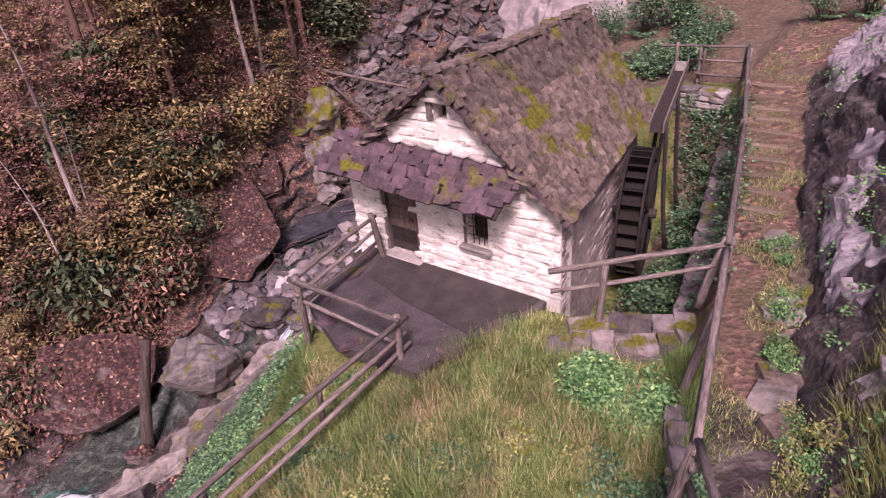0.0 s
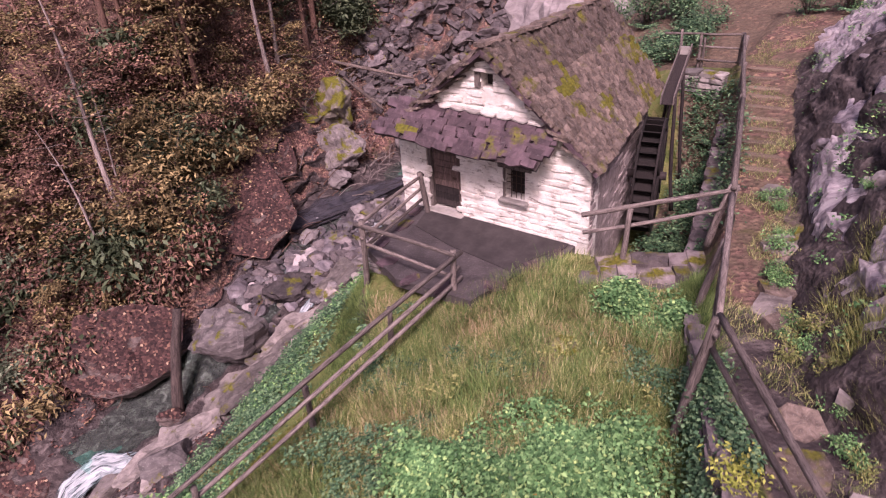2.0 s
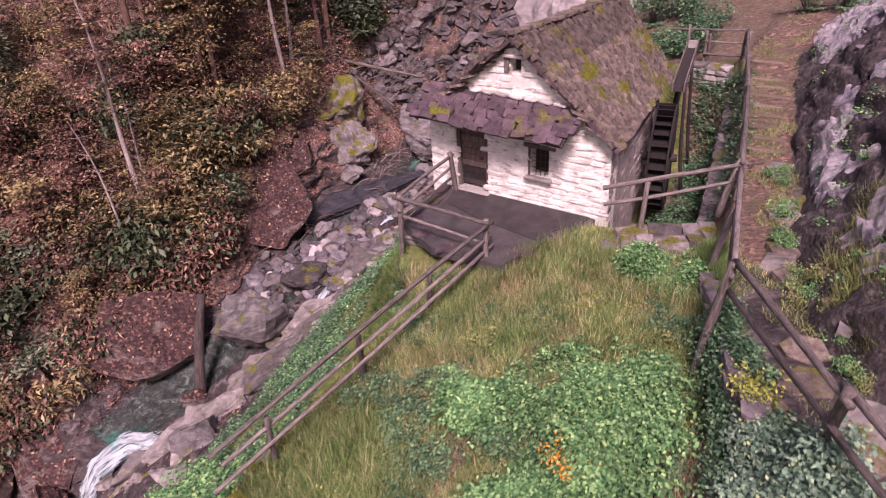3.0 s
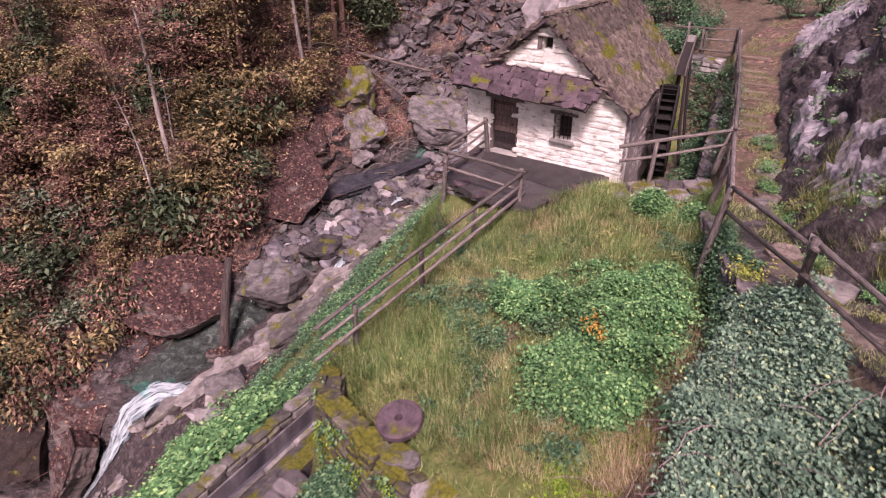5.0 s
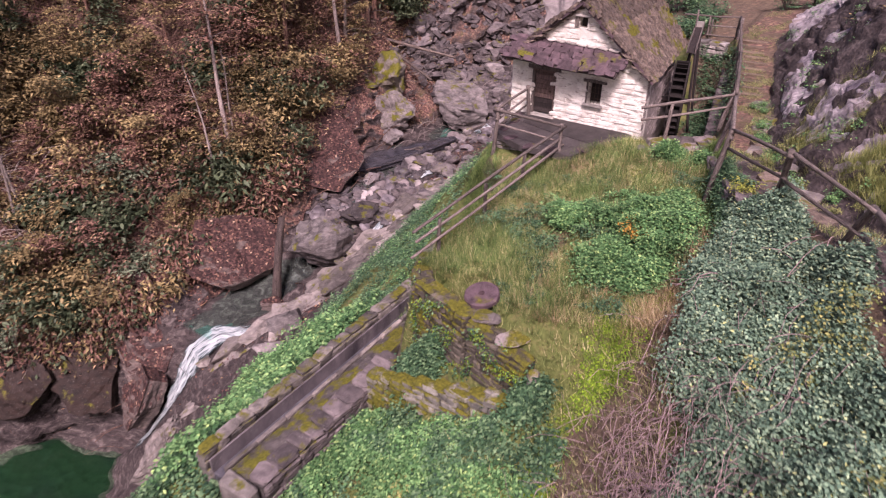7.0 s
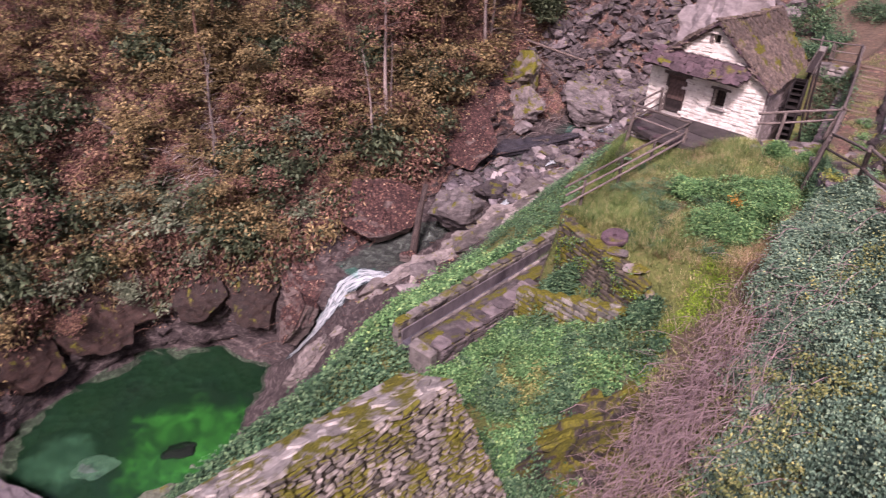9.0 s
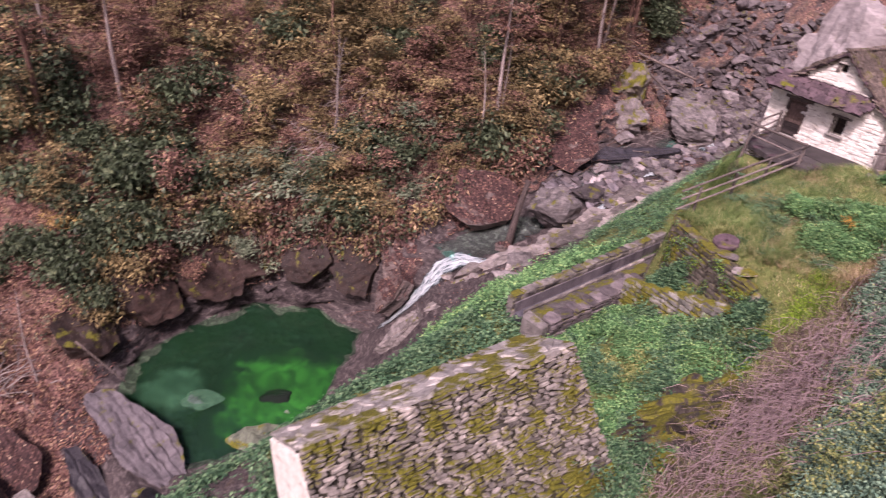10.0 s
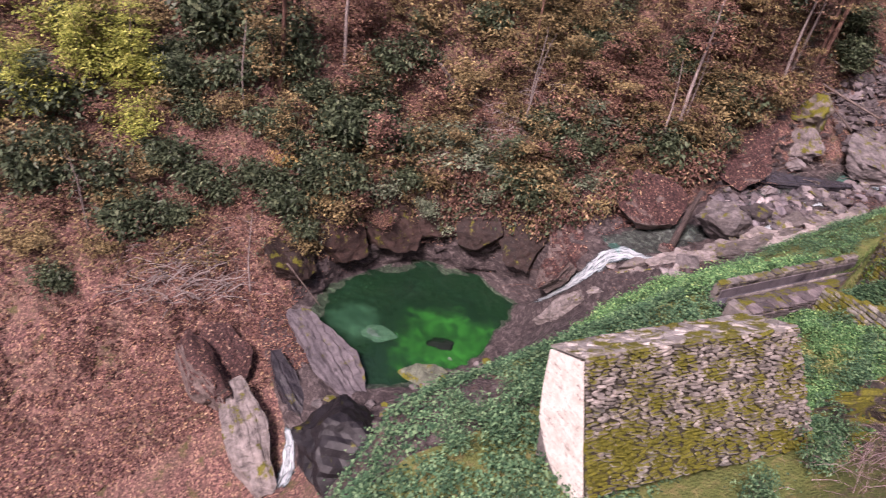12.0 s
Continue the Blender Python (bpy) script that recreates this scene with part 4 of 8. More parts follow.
                v, f = SLABS[rnd.randrange(len(SLABS))]
                ob = part("slab", mesh_from("slab", v, f, MAT["slab"]), None, verge)
                ob.matrix_basis = inv @ m @ size_m(rnd.uniform(0.36, 0.62), rnd.uniform(0.34, 0.5), rnd.uniform(0.035, 0.07))
    # lean-to roof over the door and window
    def porch_point(u, v):
        top = Vector((-4.95 + 4.5 * v, 0.02, 3.06 - 0.10 * v))
        low_edge = Vector((-5.05 + 4.52 * v, -0.92, 2.44 - 0.12 * v + 0.03 * math.sin(v * 9)))
        return top + (low_edge - top) * u
    bm = bmesh.new()
    grid = [[bm.verts.new(porch_point(i / 3, j / 8) - Vector((0, 0, 0.05))) for j in range(9)] for i in range(4)]
    for i in range(3):
        for j in range(8):
            bm.faces.new((grid[i][j], grid[i + 1][j], grid[i + 1][j + 1], grid[i][j + 1]))
    bmesh.ops.recalc_face_normals(bm, faces=bm.faces)
    bmesh.ops.solidify(bm, geom=bm.faces[:], thickness=0.05)
    porch = wpart("porch_roof", bm, MAT["wet_wood"], mill, "lean-to of dark stone slabs over the door")
    pieces("slab", TILES, roof_slabs(porch_point, 8, 11, 31, (0.04, 0.065), 1.5), MAT["slab_dark"], porch)
    pieces("mossy_slab", TILES, [(k, m @ size_m(0.95, 0.95, 1.3)) for k, m in roof_slabs(porch_point, 8, 11, 31, (0.04, 0.065), 1.5)[11:13]], MAT["mossy_stone"], porch)
    for k, x in enumerate((-4.85, -3.7, -2.6, -1.5, -0.65)):
        b = beam("rafter", (x, 0.1, 2.9), (x, -0.84, 2.30), 0.055, 0.05, MAT["timber"], mill, seed=40 + k, bend=0.02)
    # flat stone course over the lean-to
    places = [(rnd.randrange(8), Matrix.Translation((-4.3 + 0.42 * k, -0.06, 3.10 - 0.008 * k)) @ Euler((0.25, 0.02, rnd.gauss(0, 0.06))).to_matrix().to_4x4() @ size_m(0.46, 0.24, 0.04)) for k in range(2, 10)]
    flash = part("flashing", mesh_from("flashing", [(0, 0, 0), (0.05, 0, 0), (0, 0, 0.05)], [(0, 1, 2)], MAT["mortar"]), None, mill)
    flash.matrix_basis = to_mill @ Matrix.Translation((-2, 0.1, 3.0))
    for k, m in places:
        v, f = SLABS[k]
        ob = part("flat_stone", mesh_from("flat_stone", v, f, MAT["mortar"]), None, flash)
        ob.matrix_basis = (flash.matrix_basis.inverted() @ to_mill) @ m
    # door
    door = wpart("door", box(bmesh.new(), (dl + 0.1, 0.17, db + 0.06), (dr - 0.1, 0.2, dt - 0.1)), MAT["wet_wood"], mill, "weathered brown plank door, its lower half dark")
    for k in range(6):
        z = db + 0.66 + k * 0.185
        wpart("board", box(bmesh.new(), (dl + 0.11, 0.125 + 0.008 * (k % 2), z), (dr - 0.11, 0.166, z + 0.177), 0.008), MAT["old_door"], door)
    for k in range(3):
        z = db + 0.07 + k * 0.19
        wpart("board", box(bmesh.new(), (dl + 0.11, 0.148, z), (dr - 0.11, 0.168, z + 0.18), 0.008), MAT["wet_wood"], door)
    wpart("latch", box(bmesh.new(), (dr - 0.32, 0.09, 1.0), (dr - 0.2, 0.123, 1.06), 0.01), MAT["iron"], door, "small iron latch")
    frame = wpart("door_frame", box(bmesh.new(), (dl, 0.06, dt - 0.1), (dr, 0.22, dt), 0.01), MAT["old_door"], mill)
    wpart("jamb", box(bmesh.new(), (dl, 0.04, db), (dl + 0.1, 0.22, dt - 0.102), 0.01), MAT["timber"], frame)
    wpart("jamb", box(bmesh.new(), (dr - 0.1, 0.04, db), (dr, 0.22, dt - 0.102), 0.01), MAT["old_door"], frame)
    wpart("lintel", box(bmesh.new(), (dl - 0.16, -0.06, dt + 0.005), (dr + 0.2, 0.2, dt + 0.15), 0.02, 0.01), MAT["timber"], mill, "rough timber lintel over the door")
    wpart("doorstep", box(bmesh.new(), (dl - 0.1, -0.22, -0.1), (dr + 0.1, 0.2, db + 0.02), 0.03, 0.015), MAT["mortar"], mill, "worn pale stone doorstep")
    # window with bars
    # the panel behind the bars is painted near black for the shaded room
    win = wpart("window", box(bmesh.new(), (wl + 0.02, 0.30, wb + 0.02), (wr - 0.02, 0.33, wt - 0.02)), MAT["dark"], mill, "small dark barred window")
    for k in range(3):
        x = wl + (wr - wl) * (k + 1) / 4
        b = part("bar", log_mesh("bar", wt - wb, 0.011, 0.011, MAT["iron"], 0), MAT["iron"], win)
        b.matrix_basis = Matrix.Translation((x, 0.06, wb))
    for k in range(3):
        z = wb + (wt - wb) * (k + 1) / 4
        b = part("bar", log_mesh("bar", wr - wl, 0.009, 0.009, MAT["iron"], 0), MAT["iron"], win)
        b.matrix_basis = Matrix.Translation((wl, 0.075, z)) @ Matrix.Rotation(radians(90), 4, "Y")
    wpart("window_frame", box(bmesh.new(), (wl - 0.07, -0.03, wb), (wl - 0.002, 0.12, wt), 0.008), MAT["timber"], win)
    wpart("window_sill", box(bmesh.new(), (wl - 0.14, -0.16, wb - 0.13), (wr + 0.12, 0.2, wb - 0.005), 0.025, 0.015), MAT["mortar"], mill, "thick stone window sill")
    wpart("lintel", box(bmesh.new(), (wl - 0.2, -0.07, wt + 0.004), (wr + 0.2, 0.2, wt + 0.11), 0.02, 0.012), MAT["timber"], mill)
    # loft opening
    # near-black panel paints the loft's inner shade
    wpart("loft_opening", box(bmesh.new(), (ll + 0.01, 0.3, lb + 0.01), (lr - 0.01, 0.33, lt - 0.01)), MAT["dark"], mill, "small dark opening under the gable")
    wpart("loft_jamb", box(bmesh.new(), (ll - 0.16, -0.05, lb), (ll - 0.003, 0.2, lt), 0.015), MAT["timber"], mill)
    wpart("loft_lintel", box(bmesh.new(), (ll - 0.28, -0.12, lt + 0.004), (lr + 0.16, 0.2, lt + 0.08), 0.02, 0.012), MAT["mortar"], mill)
    # added sheet behind the front wall, its colour standing in for indoor shade
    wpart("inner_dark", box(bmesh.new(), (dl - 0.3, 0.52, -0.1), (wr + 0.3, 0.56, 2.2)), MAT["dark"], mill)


build_mill()


# ---- the water wheel, flume and wheel pit ----
def build_wheel():
    hub = Vector((0.58, 3.75, 0.42))
    wheel = thing("water_wheel", hub, "wet wooden overshot water wheel beside the mill wall, painted near black for shade", "water wheel")
    wheel.rotation_euler = (0, 0, radians(12))
    R, depth, half = 1.55, 0.26, 0.25
    for sx in (-1, 1):
        bm = bmesh.new()
        n = 40
        rings = [[bm.verts.new((sx * half + t, r * math.cos(2 * math.pi * k / n), r * math.sin(2 * math.pi * k / n))) for k in range(n)] for r in (R - depth, R) for t in (-0.025, 0.025)]
        for a, b in ((0, 1), (1, 3), (3, 2), (2, 0)):
            for k in range(n):
                j = (k + 1) % n
                bm.faces.new((rings[a][k], rings[a][j], rings[b][j], rings[b][k]))
        bmesh.ops.recalc_face_normals(bm, faces=bm.faces)
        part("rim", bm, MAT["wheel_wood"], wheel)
        for k in range(4):
            s = part("spoke", log_mesh("spoke", 2 * (R - 0.1), 0.045, 0.045, MAT["wheel_wood"], 0, 6, 2), None, wheel)
            s.matrix_basis = Matrix.Translation((sx * half, 0, 0)) @ Matrix.Rotation(math.pi * k / 4, 4, "X") @ Matrix.Translation((0, 0, -(R - 0.1)))
    for k in range(30):
        bm = bmesh.new()
        box(bm, (-half + 0.026, -0.15, -0.013), (half - 0.026, 0.15, 0.013), 0.004)
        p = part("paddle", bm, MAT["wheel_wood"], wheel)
        p.matrix_basis = Matrix.Rotation(2 * math.pi * k / 30, 4, "X") @ Matrix.Translation((0, R - 0.13, 0)) @ Matrix.Rotation(radians(28), 4, "X")
    bm = bmesh.new()
    n = 40
    a = [bm.verts.new((-half + 0.02, (R - depth) * math.cos(2 * math.pi * k / n), (R - depth) * math.sin(2 * math.pi * k / n))) for k in range(n)]
    b = [bm.verts.new((half - 0.02, v.co.y, v.co.z)) for v in a]
    for k in range(n):
        j = (k + 1) % n
        bm.faces.new((a[k], a[j], b[j], b[k]))
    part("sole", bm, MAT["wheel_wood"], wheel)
    ax = part("axle", log_mesh("axle", 1.2, 0.13, 0.12, MAT["wet_wood"], 0), None, wheel)
    ax.matrix_basis = Matrix.Translation((-0.75, 0, 0)) @ Matrix.Rotation(radians(90), 4, "Y")


build_wheel()


def build_flume():
    a, b = Vector((0.62, 4.5, 2.2)), Vector((-0.3, 9.3, 2.34))
    flume = thing("flume", (a + b) / 2, "wooden flume trough with mossy planks above the wheel", "flume")
    d = (b - a)
    length = d.length
    m = Matrix.Translation(a - flume.location) @ Matrix((d.normalized().cross(Vector((0, 0, 1))).normalized(), d.normalized(), Vector((0, 0, 1)))).transposed().to_4x4()
    for name, lo, hi, mat in (("floor_board", (-0.14, 0, -0.04), (0.14, length, 0.0), MAT["wet_wood"]), ("side_board", (-0.18, 0, -0.04), (-0.142, length, 0.22), MAT["timber"]), ("side_board", (0.142, 0, -0.04), (0.18, length, 0.22), MAT["timber"])):
        put(part(name, box(bmesh.new(), lo, hi, 0.006), mat, flume), m)
    put(part("sluice_board", box(bmesh.new(), (-0.14, length - 0.5, 0.003), (0.14, length - 0.44, 0.26), 0.006), MAT["mortar"], flume, "pale sluice board"), m)
    for k, y in enumerate((0.7, 2.9)):
        p = a + d.normalized() * y
        beam("trestle", (p.x - 0.3, p.y, -1.3), (p.x - 0.05, p.y, p.z - 0.05), 0.06, 0.05, MAT["wet_wood"], flume, 60 + k)
        beam("trestle", (p.x + 0.45, p.y, -1.3), (p.x + 0.12, p.y, p.z - 0.05), 0.06, 0.05, MAT["wet_wood"], flume, 62 + k)
    end = b + d.normalized() * 0.1
    beam("stanchion", (end.x - 0.2, end.y, 1.0), (end.x - 0.2, end.y, 2.9), 0.05, 0.045, MAT["timber"], flume, 66)


build_flume()


def stone_wall(name, a, b, bottom, top_a, top_b, thick, material, core, label, seed, wide=(0.25, 0.6), high=(0.12, 0.26), most=300, cap=True, category="wall"):
    """A dry stone wall from a to b: a core with stones on both faces and flat stones on top."""
    a, b = Vector((*a, 0)), Vector((*b, 0))
    rnd = random.Random(seed)
    d = b - a
    length = d.length
    d.normalize()
    out = Vector((d.y, -d.x, 0))
    place = (a + b) / 2 + Vector((0, 0, bottom))
    wall = thing(name, place, label, category)
    yaw = Matrix.Rotation(math.atan2(d.y, d.x), 4, "Z")
    bm = bmesh.new()
    h = thick / 2 - 0.06
    lo, hi = [], []
    for p, z in ((a + out * h, top_a), (b + out * h, top_b), (b - out * h, top_b), (a - out * h, top_a)):
        lo.append(bm.verts.new((p.x, p.y, bottom)))
        hi.append(bm.verts.new((p.x, p.y, z - 0.08)))
    bm.faces.new(lo)
    bm.faces.new(hi[::-1])
    for i in range(4):
        j = (i + 1) % 4
        bm.faces.new((lo[j], lo[i], hi[i], hi[j]))
    bmesh.ops.recalc_face_normals(bm, faces=bm.faces)
    body = wpart("core", bm, core, wall)
    top = lambda u: top_a + (top_b - top_a) * u / length
    places = []
    for side in (1, -1):
        for u, v, w, hh in courses(0, length, bottom, max(top_a, top_b), wide, high, seed + side, lambda u, v: v < top(u) - 0.06):
            p = a + d * u + out * side * (thick / 2 - 0.08) + Vector((0, 0, v))
            places.append((rnd.randrange(len(BLOCKS)), Matrix.Translation(p) @ yaw @ Euler((rnd.gauss(0, 0.05), rnd.gauss(0, 0.05), rnd.gauss(0, 0.07))).to_matrix().to_4x4() @ size_m(w, rnd.uniform(0.16, 0.26), hh)))
    if cap:
        u = 0.0
        while u < length:
            w = rnd.uniform(0.35, 0.75)
            p = a + d * min(u + w / 2, length) + Vector((0, 0, top(u) - 0.02))
            places.insert(0, (rnd.randrange(len(BLOCKS)), Matrix.Translation(p) @ yaw @ Euler((rnd.gauss(0, 0.05), rnd.gauss(0, 0.04), rnd.gauss(0, 0.08))).to_matrix().to_4x4() @ size_m(w - 0.02, thick * rnd.uniform(0.9, 1.12), rnd.uniform(0.1, 0.18))))
            u += w
    pieces("stone", BLOCKS, places, material, body, most)
    return wall


# ---- the platform before the door ----
def build_deck():
    deck = thing("platform", (-2.5, -1.5, -1.8), "dark stone-paved platform before the mill door", "platform")
    bm = bmesh.new()
    outline = [(-4.55, -0.01), (-4.3, -2.55), (-2.9, -3.25), (-0.95, -3.15), (-0.5, -1.7), (0.1, -0.4), (0.1, -0.01)]
    lo = [bm.verts.new((x, y, -0.16)) for x, y in outline]
    hi = [bm.verts.new((x, y, 0.06)) for x, y in outline]
    bm.faces.new(lo[::-1])
    bm.faces.new(hi)
    n = len(outline)
    for i in range(n):
        j = (i + 1) % n
        bm.faces.new((lo[i], lo[j], hi[j], hi[i]))
    s = Shader("wet_paving", 0.55).world()
    tone = s.ramp(s.noise(1.5, 7, 0.7), [(0.3, (0.03, 0.025, 0.026)), (0.7, (0.085, 0.072, 0.072))])
    pebble = s.cells(22)
    MAT["paving"] = s.done(s.mix(s.ramp(s.noise(26, 3), [(0.62, 0.0), (0.7, 0.5)]), tone, (0.28, 0.25, 0.25)), pebble["Distance"], 0.6, 0.02)
    body = wpart("paving", bm, MAT["paving"], deck)
    for k, (p, size) in enumerate([((-4.2, -1.2, 0.06), (0.5, 0.9)), ((-4.15, -2.1, 0.05), (0.5, 0.8)), ((-3.5, -2.75, 0.055), (0.8, 0.5)), ((-2.6, -3.1, 0.05), (0.8, 0.42)), ((-1.7, -3.05, 0.055), (0.85, 0.4)), ((-0.75, -2.4, 0.05), (0.5, 0.8)), ((-0.35, -1.25, 0.07), (0.6, 0.8)), ((-0.1, -0.6, 0.07), (0.55, 0.6)), ((-4.35, -0.4, 0.06), (0.4, 0.7))]):
        v, f = SLABS[k % 8]
        put(part("edge_stone", mesh_from("edge_stone", v, f, MAT["slab_dark"]), None, body), Matrix.Translation(p) @ Matrix.Rotation(k * 0.4, 4, "Z") @ size_m(size[0] * 0.7, size[1] * 0.7, 0.06))
    s = Shader("damp_concrete", 0.7).world()
    MAT["concrete"] = s.done(s.ramp(s.noise(2.4, 7, 0.7), [(0.3, (0.022, 0.019, 0.019)), (0.7, (0.06, 0.05, 0.05))]), s.noise(18, 4), 0.3, 0.01)
    bm = bmesh.new()
    patch = [(-4.1, -0.26), (-3.9, -1.05), (-2.6, -1.45), (-0.72, -1.75), (-0.55, -1.1), (-0.05, -0.3), (-0.05, -0.05), (-4.1, -0.05)]
    lo = [bm.verts.new((x, y, 0.045)) for x, y in patch]
    hi = [bm.verts.new((x, y, 0.085)) for x, y in patch]
    bm.faces.new(hi)
    for i in range(len(patch)):
        j = (i + 1) % len(patch)
        bm.faces.new((lo[i], lo[j], hi[j], hi[i]))
    wpart("slab", bm, MAT["concrete"], deck, "dark damp concrete slab at the doorstep")
    # walls that carry it
    places, rnd = [], random.Random(71)
    pier = wpart("pier", box(bmesh.new(), (-4.2, -2.5, -3.0), (-3.4, -0.1, -0.165)), MAT["mortar"], deck)
    for u, v, w, h in courses(-4.3, -3.3, -2.6, -0.17, (0.2, 0.45), (0.1, 0.18), 72):
        places.append((rnd.randrange(7), Matrix.Translation((u, -2.52, v)) @ size_m(w, 0.16, h)))
    for u, v, w, h in courses(-2.5, -0.1, -2.6, -0.17, (0.2, 0.45), (0.1, 0.18), 73):
        places.append((rnd.randrange(7), Matrix.Translation((-4.22, u, v)) @ size_m(0.16, w, h)))
    pieces("stone", BLOCKS, places, MAT["wall_stone"], pier)
    wpart("back", box(bmesh.new(), (-3.4, -1.2, -3.0), (-0.2, -0.1, -0.165)), MAT["wet_wood"], deck)


build_deck()


# ---- rails and fences ----
def fence(name, posts, rails, label, group=""):
    """posts: (foot, head, radius); rails: (start, end, radius)."""
    fen = thing(name, Vector(posts[0][0]), label, "fence", group)
    for k, (a, b, r) in enumerate(posts):
        beam("post", a, b, r, r * 0.85, MAT["timber"], fen, seed=100 + k + int(abs(a[1]) * 10), bend=0.02)
    for k, (a, b, r) in enumerate(rails):
        beam("rail", a, b, r, r * 0.8, MAT["timber"], fen, seed=200 + k + int(abs(a[1]) * 10), bend=0.015)
    return fen


fence("platform_railing", [((-4.3, -2.85, -1.75), (-3.9, -3.05, 1.22), 0.085), ((-4.05, -0.25, -0.1), (-4.05, -0.5, 1.32), 0.08), ((-1.5, -2.95, -0.3), (-1.5, -2.9, 1.05), 0.075)],
      [((-3.95, -3.12, 1.12), (-4.05, -0.35, 1.22), 0.055), ((-3.95, -3.1, 0.75), (-4.1, -0.35, 0.82), 0.05), ((-4.02, -3.0, 0.42), (-4.15, -0.35, 0.45), 0.05),
       ((-4.1, -3.08, 1.1), (-1.4, -2.96, 0.98), 0.06), ((-3.9, -2.98, 0.55), (-1.5, -2.98, 0.42), 0.045)],
      "weathered round timber railing on the stone platform")
fence("terrace_fence", [((-2.05, -4.65, -1.0), (-2.0, -4.6, 0.45), 0.07), ((-2.08, -7.1, -1.1), (-2.05, -7.1, 0.28), 0.07), ((-2.15, -9.6, -1.2), (-2.12, -9.6, 0.18), 0.065)],
      [((-1.42, -2.7, 0.92), (-2.2, -10.8, 0.28), 0.055), ((-1.5, -2.7, 0.5), (-2.25, -10.6, -0.15), 0.05), ((-1.5, -2.6, 0.18), (-2.2, -10.9, -0.5), 0.05)],
      "weathered round timber fence along the terrace edge")
fence("wheel_railing", [((1.42, -0.5, 0.0), (1.5, -0.46, 1.62), 0.07), ((3.0, 0.35, 0.7), (3.25, 0.6, 2.12), 0.085)],
      [((0.55, -0.85, 1.42), (3.4, 0.62, 2.06), 0.06), ((0.6, -0.85, 1.0), (3.3, 0.55, 1.6), 0.05)],
      "weathered timber railing across the wheel pit")
stair_posts = []
for k in range(5):
    t = k / 4
    p = Vector((3.25, 0.9, 1.0)).lerp(Vector((1.15, 10.9, 1.5)), t)
    stair_posts.append(((p.x, p.y, p.z - 0.2), (p.x + 0.03, p.y, p.z + 0.98), 0.075))
fence("stair_railing", stair_posts, [((3.3, 0.5, 2.08), (2.25, 5.9, 2.2), 0.065), ((2.3, 5.7, 2.2), (1.05, 11.2, 2.42), 0.06), ((3.25, 0.8, 1.6), (2.2, 6.0, 1.78), 0.055), ((2.3, 5.7, 1.75), (1.1, 11.0, 1.95), 0.055)],
      "weathered timber railing beside the stepped path")
fence("head_railing", [((-0.35, 11.3, 1.0), (-0.35, 11.3, 2.3), 0.06), ((-0.22, 11.25, 1.0), (-0.2, 11.25, 2.2), 0.05), ((1.0, 11.2, 1.2), (1.0, 11.2, 2.5), 0.06)],
      [((-1.4, 10.6, 2.4), (-0.3, 11.3, 2.32), 0.045), ((-0.4, 11.3, 2.3), (1.05, 11.2, 2.42), 0.045), ((-0.4, 11.28, 1.9), (1.0, 11.2, 1.95), 0.04), ((-0.4, 11.2, 1.45), (1.0, 11.15, 1.5), 0.045)],
      "weathered timber railing at the head of the flume")
fence("path_railing", [((3.45, -2.25, 0.6), (3.55, -0.95, 1.7), 0.08), ((4.0, -5.15, 0.3), (4.25, -4.72, 2.62), 0.09), ((5.95, -7.75, 2.1), (6.06, -8.5, 3.75), 0.085), ((7.5, -10.0, 2.7), (7.74, -10.7, 3.85), 0.08), ((9.2, -14.2, 2.8), (9.3, -14.6, 4.0), 0.08)],
      [((3.3, 0.5, 1.95), (4.28, -4.8, 2.6), 0.065), ((3.38, 0.4, 1.5), (4.22, -4.7, 2.2), 0.065), ((3.55, -0.8, 1.62), (4.3, -4.9, 2.45), 0.06), ((4.25, -4.6, 2.58), (6.1, -8.6, 3.68), 0.055), ((4.2, -4.7, 2.1), (6.1, -8.4, 3.05), 0.048), ((6.0, -8.3, 3.68), (7.8, -10.9, 3.82), 0.052), ((6.05, -8.3, 3.0), (7.75, -10.8, 3.25), 0.046), ((7.7, -10.6, 3.8), (9.4, -14.8, 4.0), 0.065), ((7.7, -10.6, 3.25), (9.35, -14.7, 3.4), 0.055)],
      "weathered round timber railing along the hillside path")
# ---- walls of the terraces ----
MAT["terrace_stone"] = stone_material("brown_mossy_wall_stone", (0.03, 0.026, 0.02), (0.16, 0.135, 0.11), 0.52)
for k, (a, b, low_z, ta, tb) in enumerate([((-2.25, -10.2), (-1.55, -11.35), -4.5, -0.95, -0.62), ((-1.5, -11.4), (0.45, -12.05), -4.2, -0.6, -0.6), ((0.5, -12.08), (2.3, -12.5), -3.2, -0.62, -0.95)]):
    stone_wall("terrace_wall", a, b, low_z, ta, tb, 0.5, MAT["terrace_stone"], MAT["terrace_stone"], "moss-covered dry stone terrace wall", 300 + 10 * k, (0.2, 0.55), (0.12, 0.28), cap=False)
stone_wall("terrace_wall", (-2.5, -4.6), (-2.3, -10.1), -4.6, -0.95, -1.0, 0.5, MAT["mossy_stone"], MAT["mossy_stone"], "moss-covered dry stone wall along the terrace edge", 333, (0.3, 0.7), (0.18, 0.34))
stone_wall("garden_wall", (-2.2, -12.9), (1.9, -13.1), -4.9, -3.1, -1.75, 0.42, MAT["mossy_stone"], MAT["mossy_stone"], "low broken mossy stone wall across the garden", 340, (0.3, 0.6), (0.16, 0.3))
stone_wall("pit_wall", (2.75, 0.75), (1.35, 9.3), -2.4, 0.0, 0.7, 0.5, MAT["scree"], MAT["scree"], "dry stone wall holding the stepped path above the wheel pit", 350)
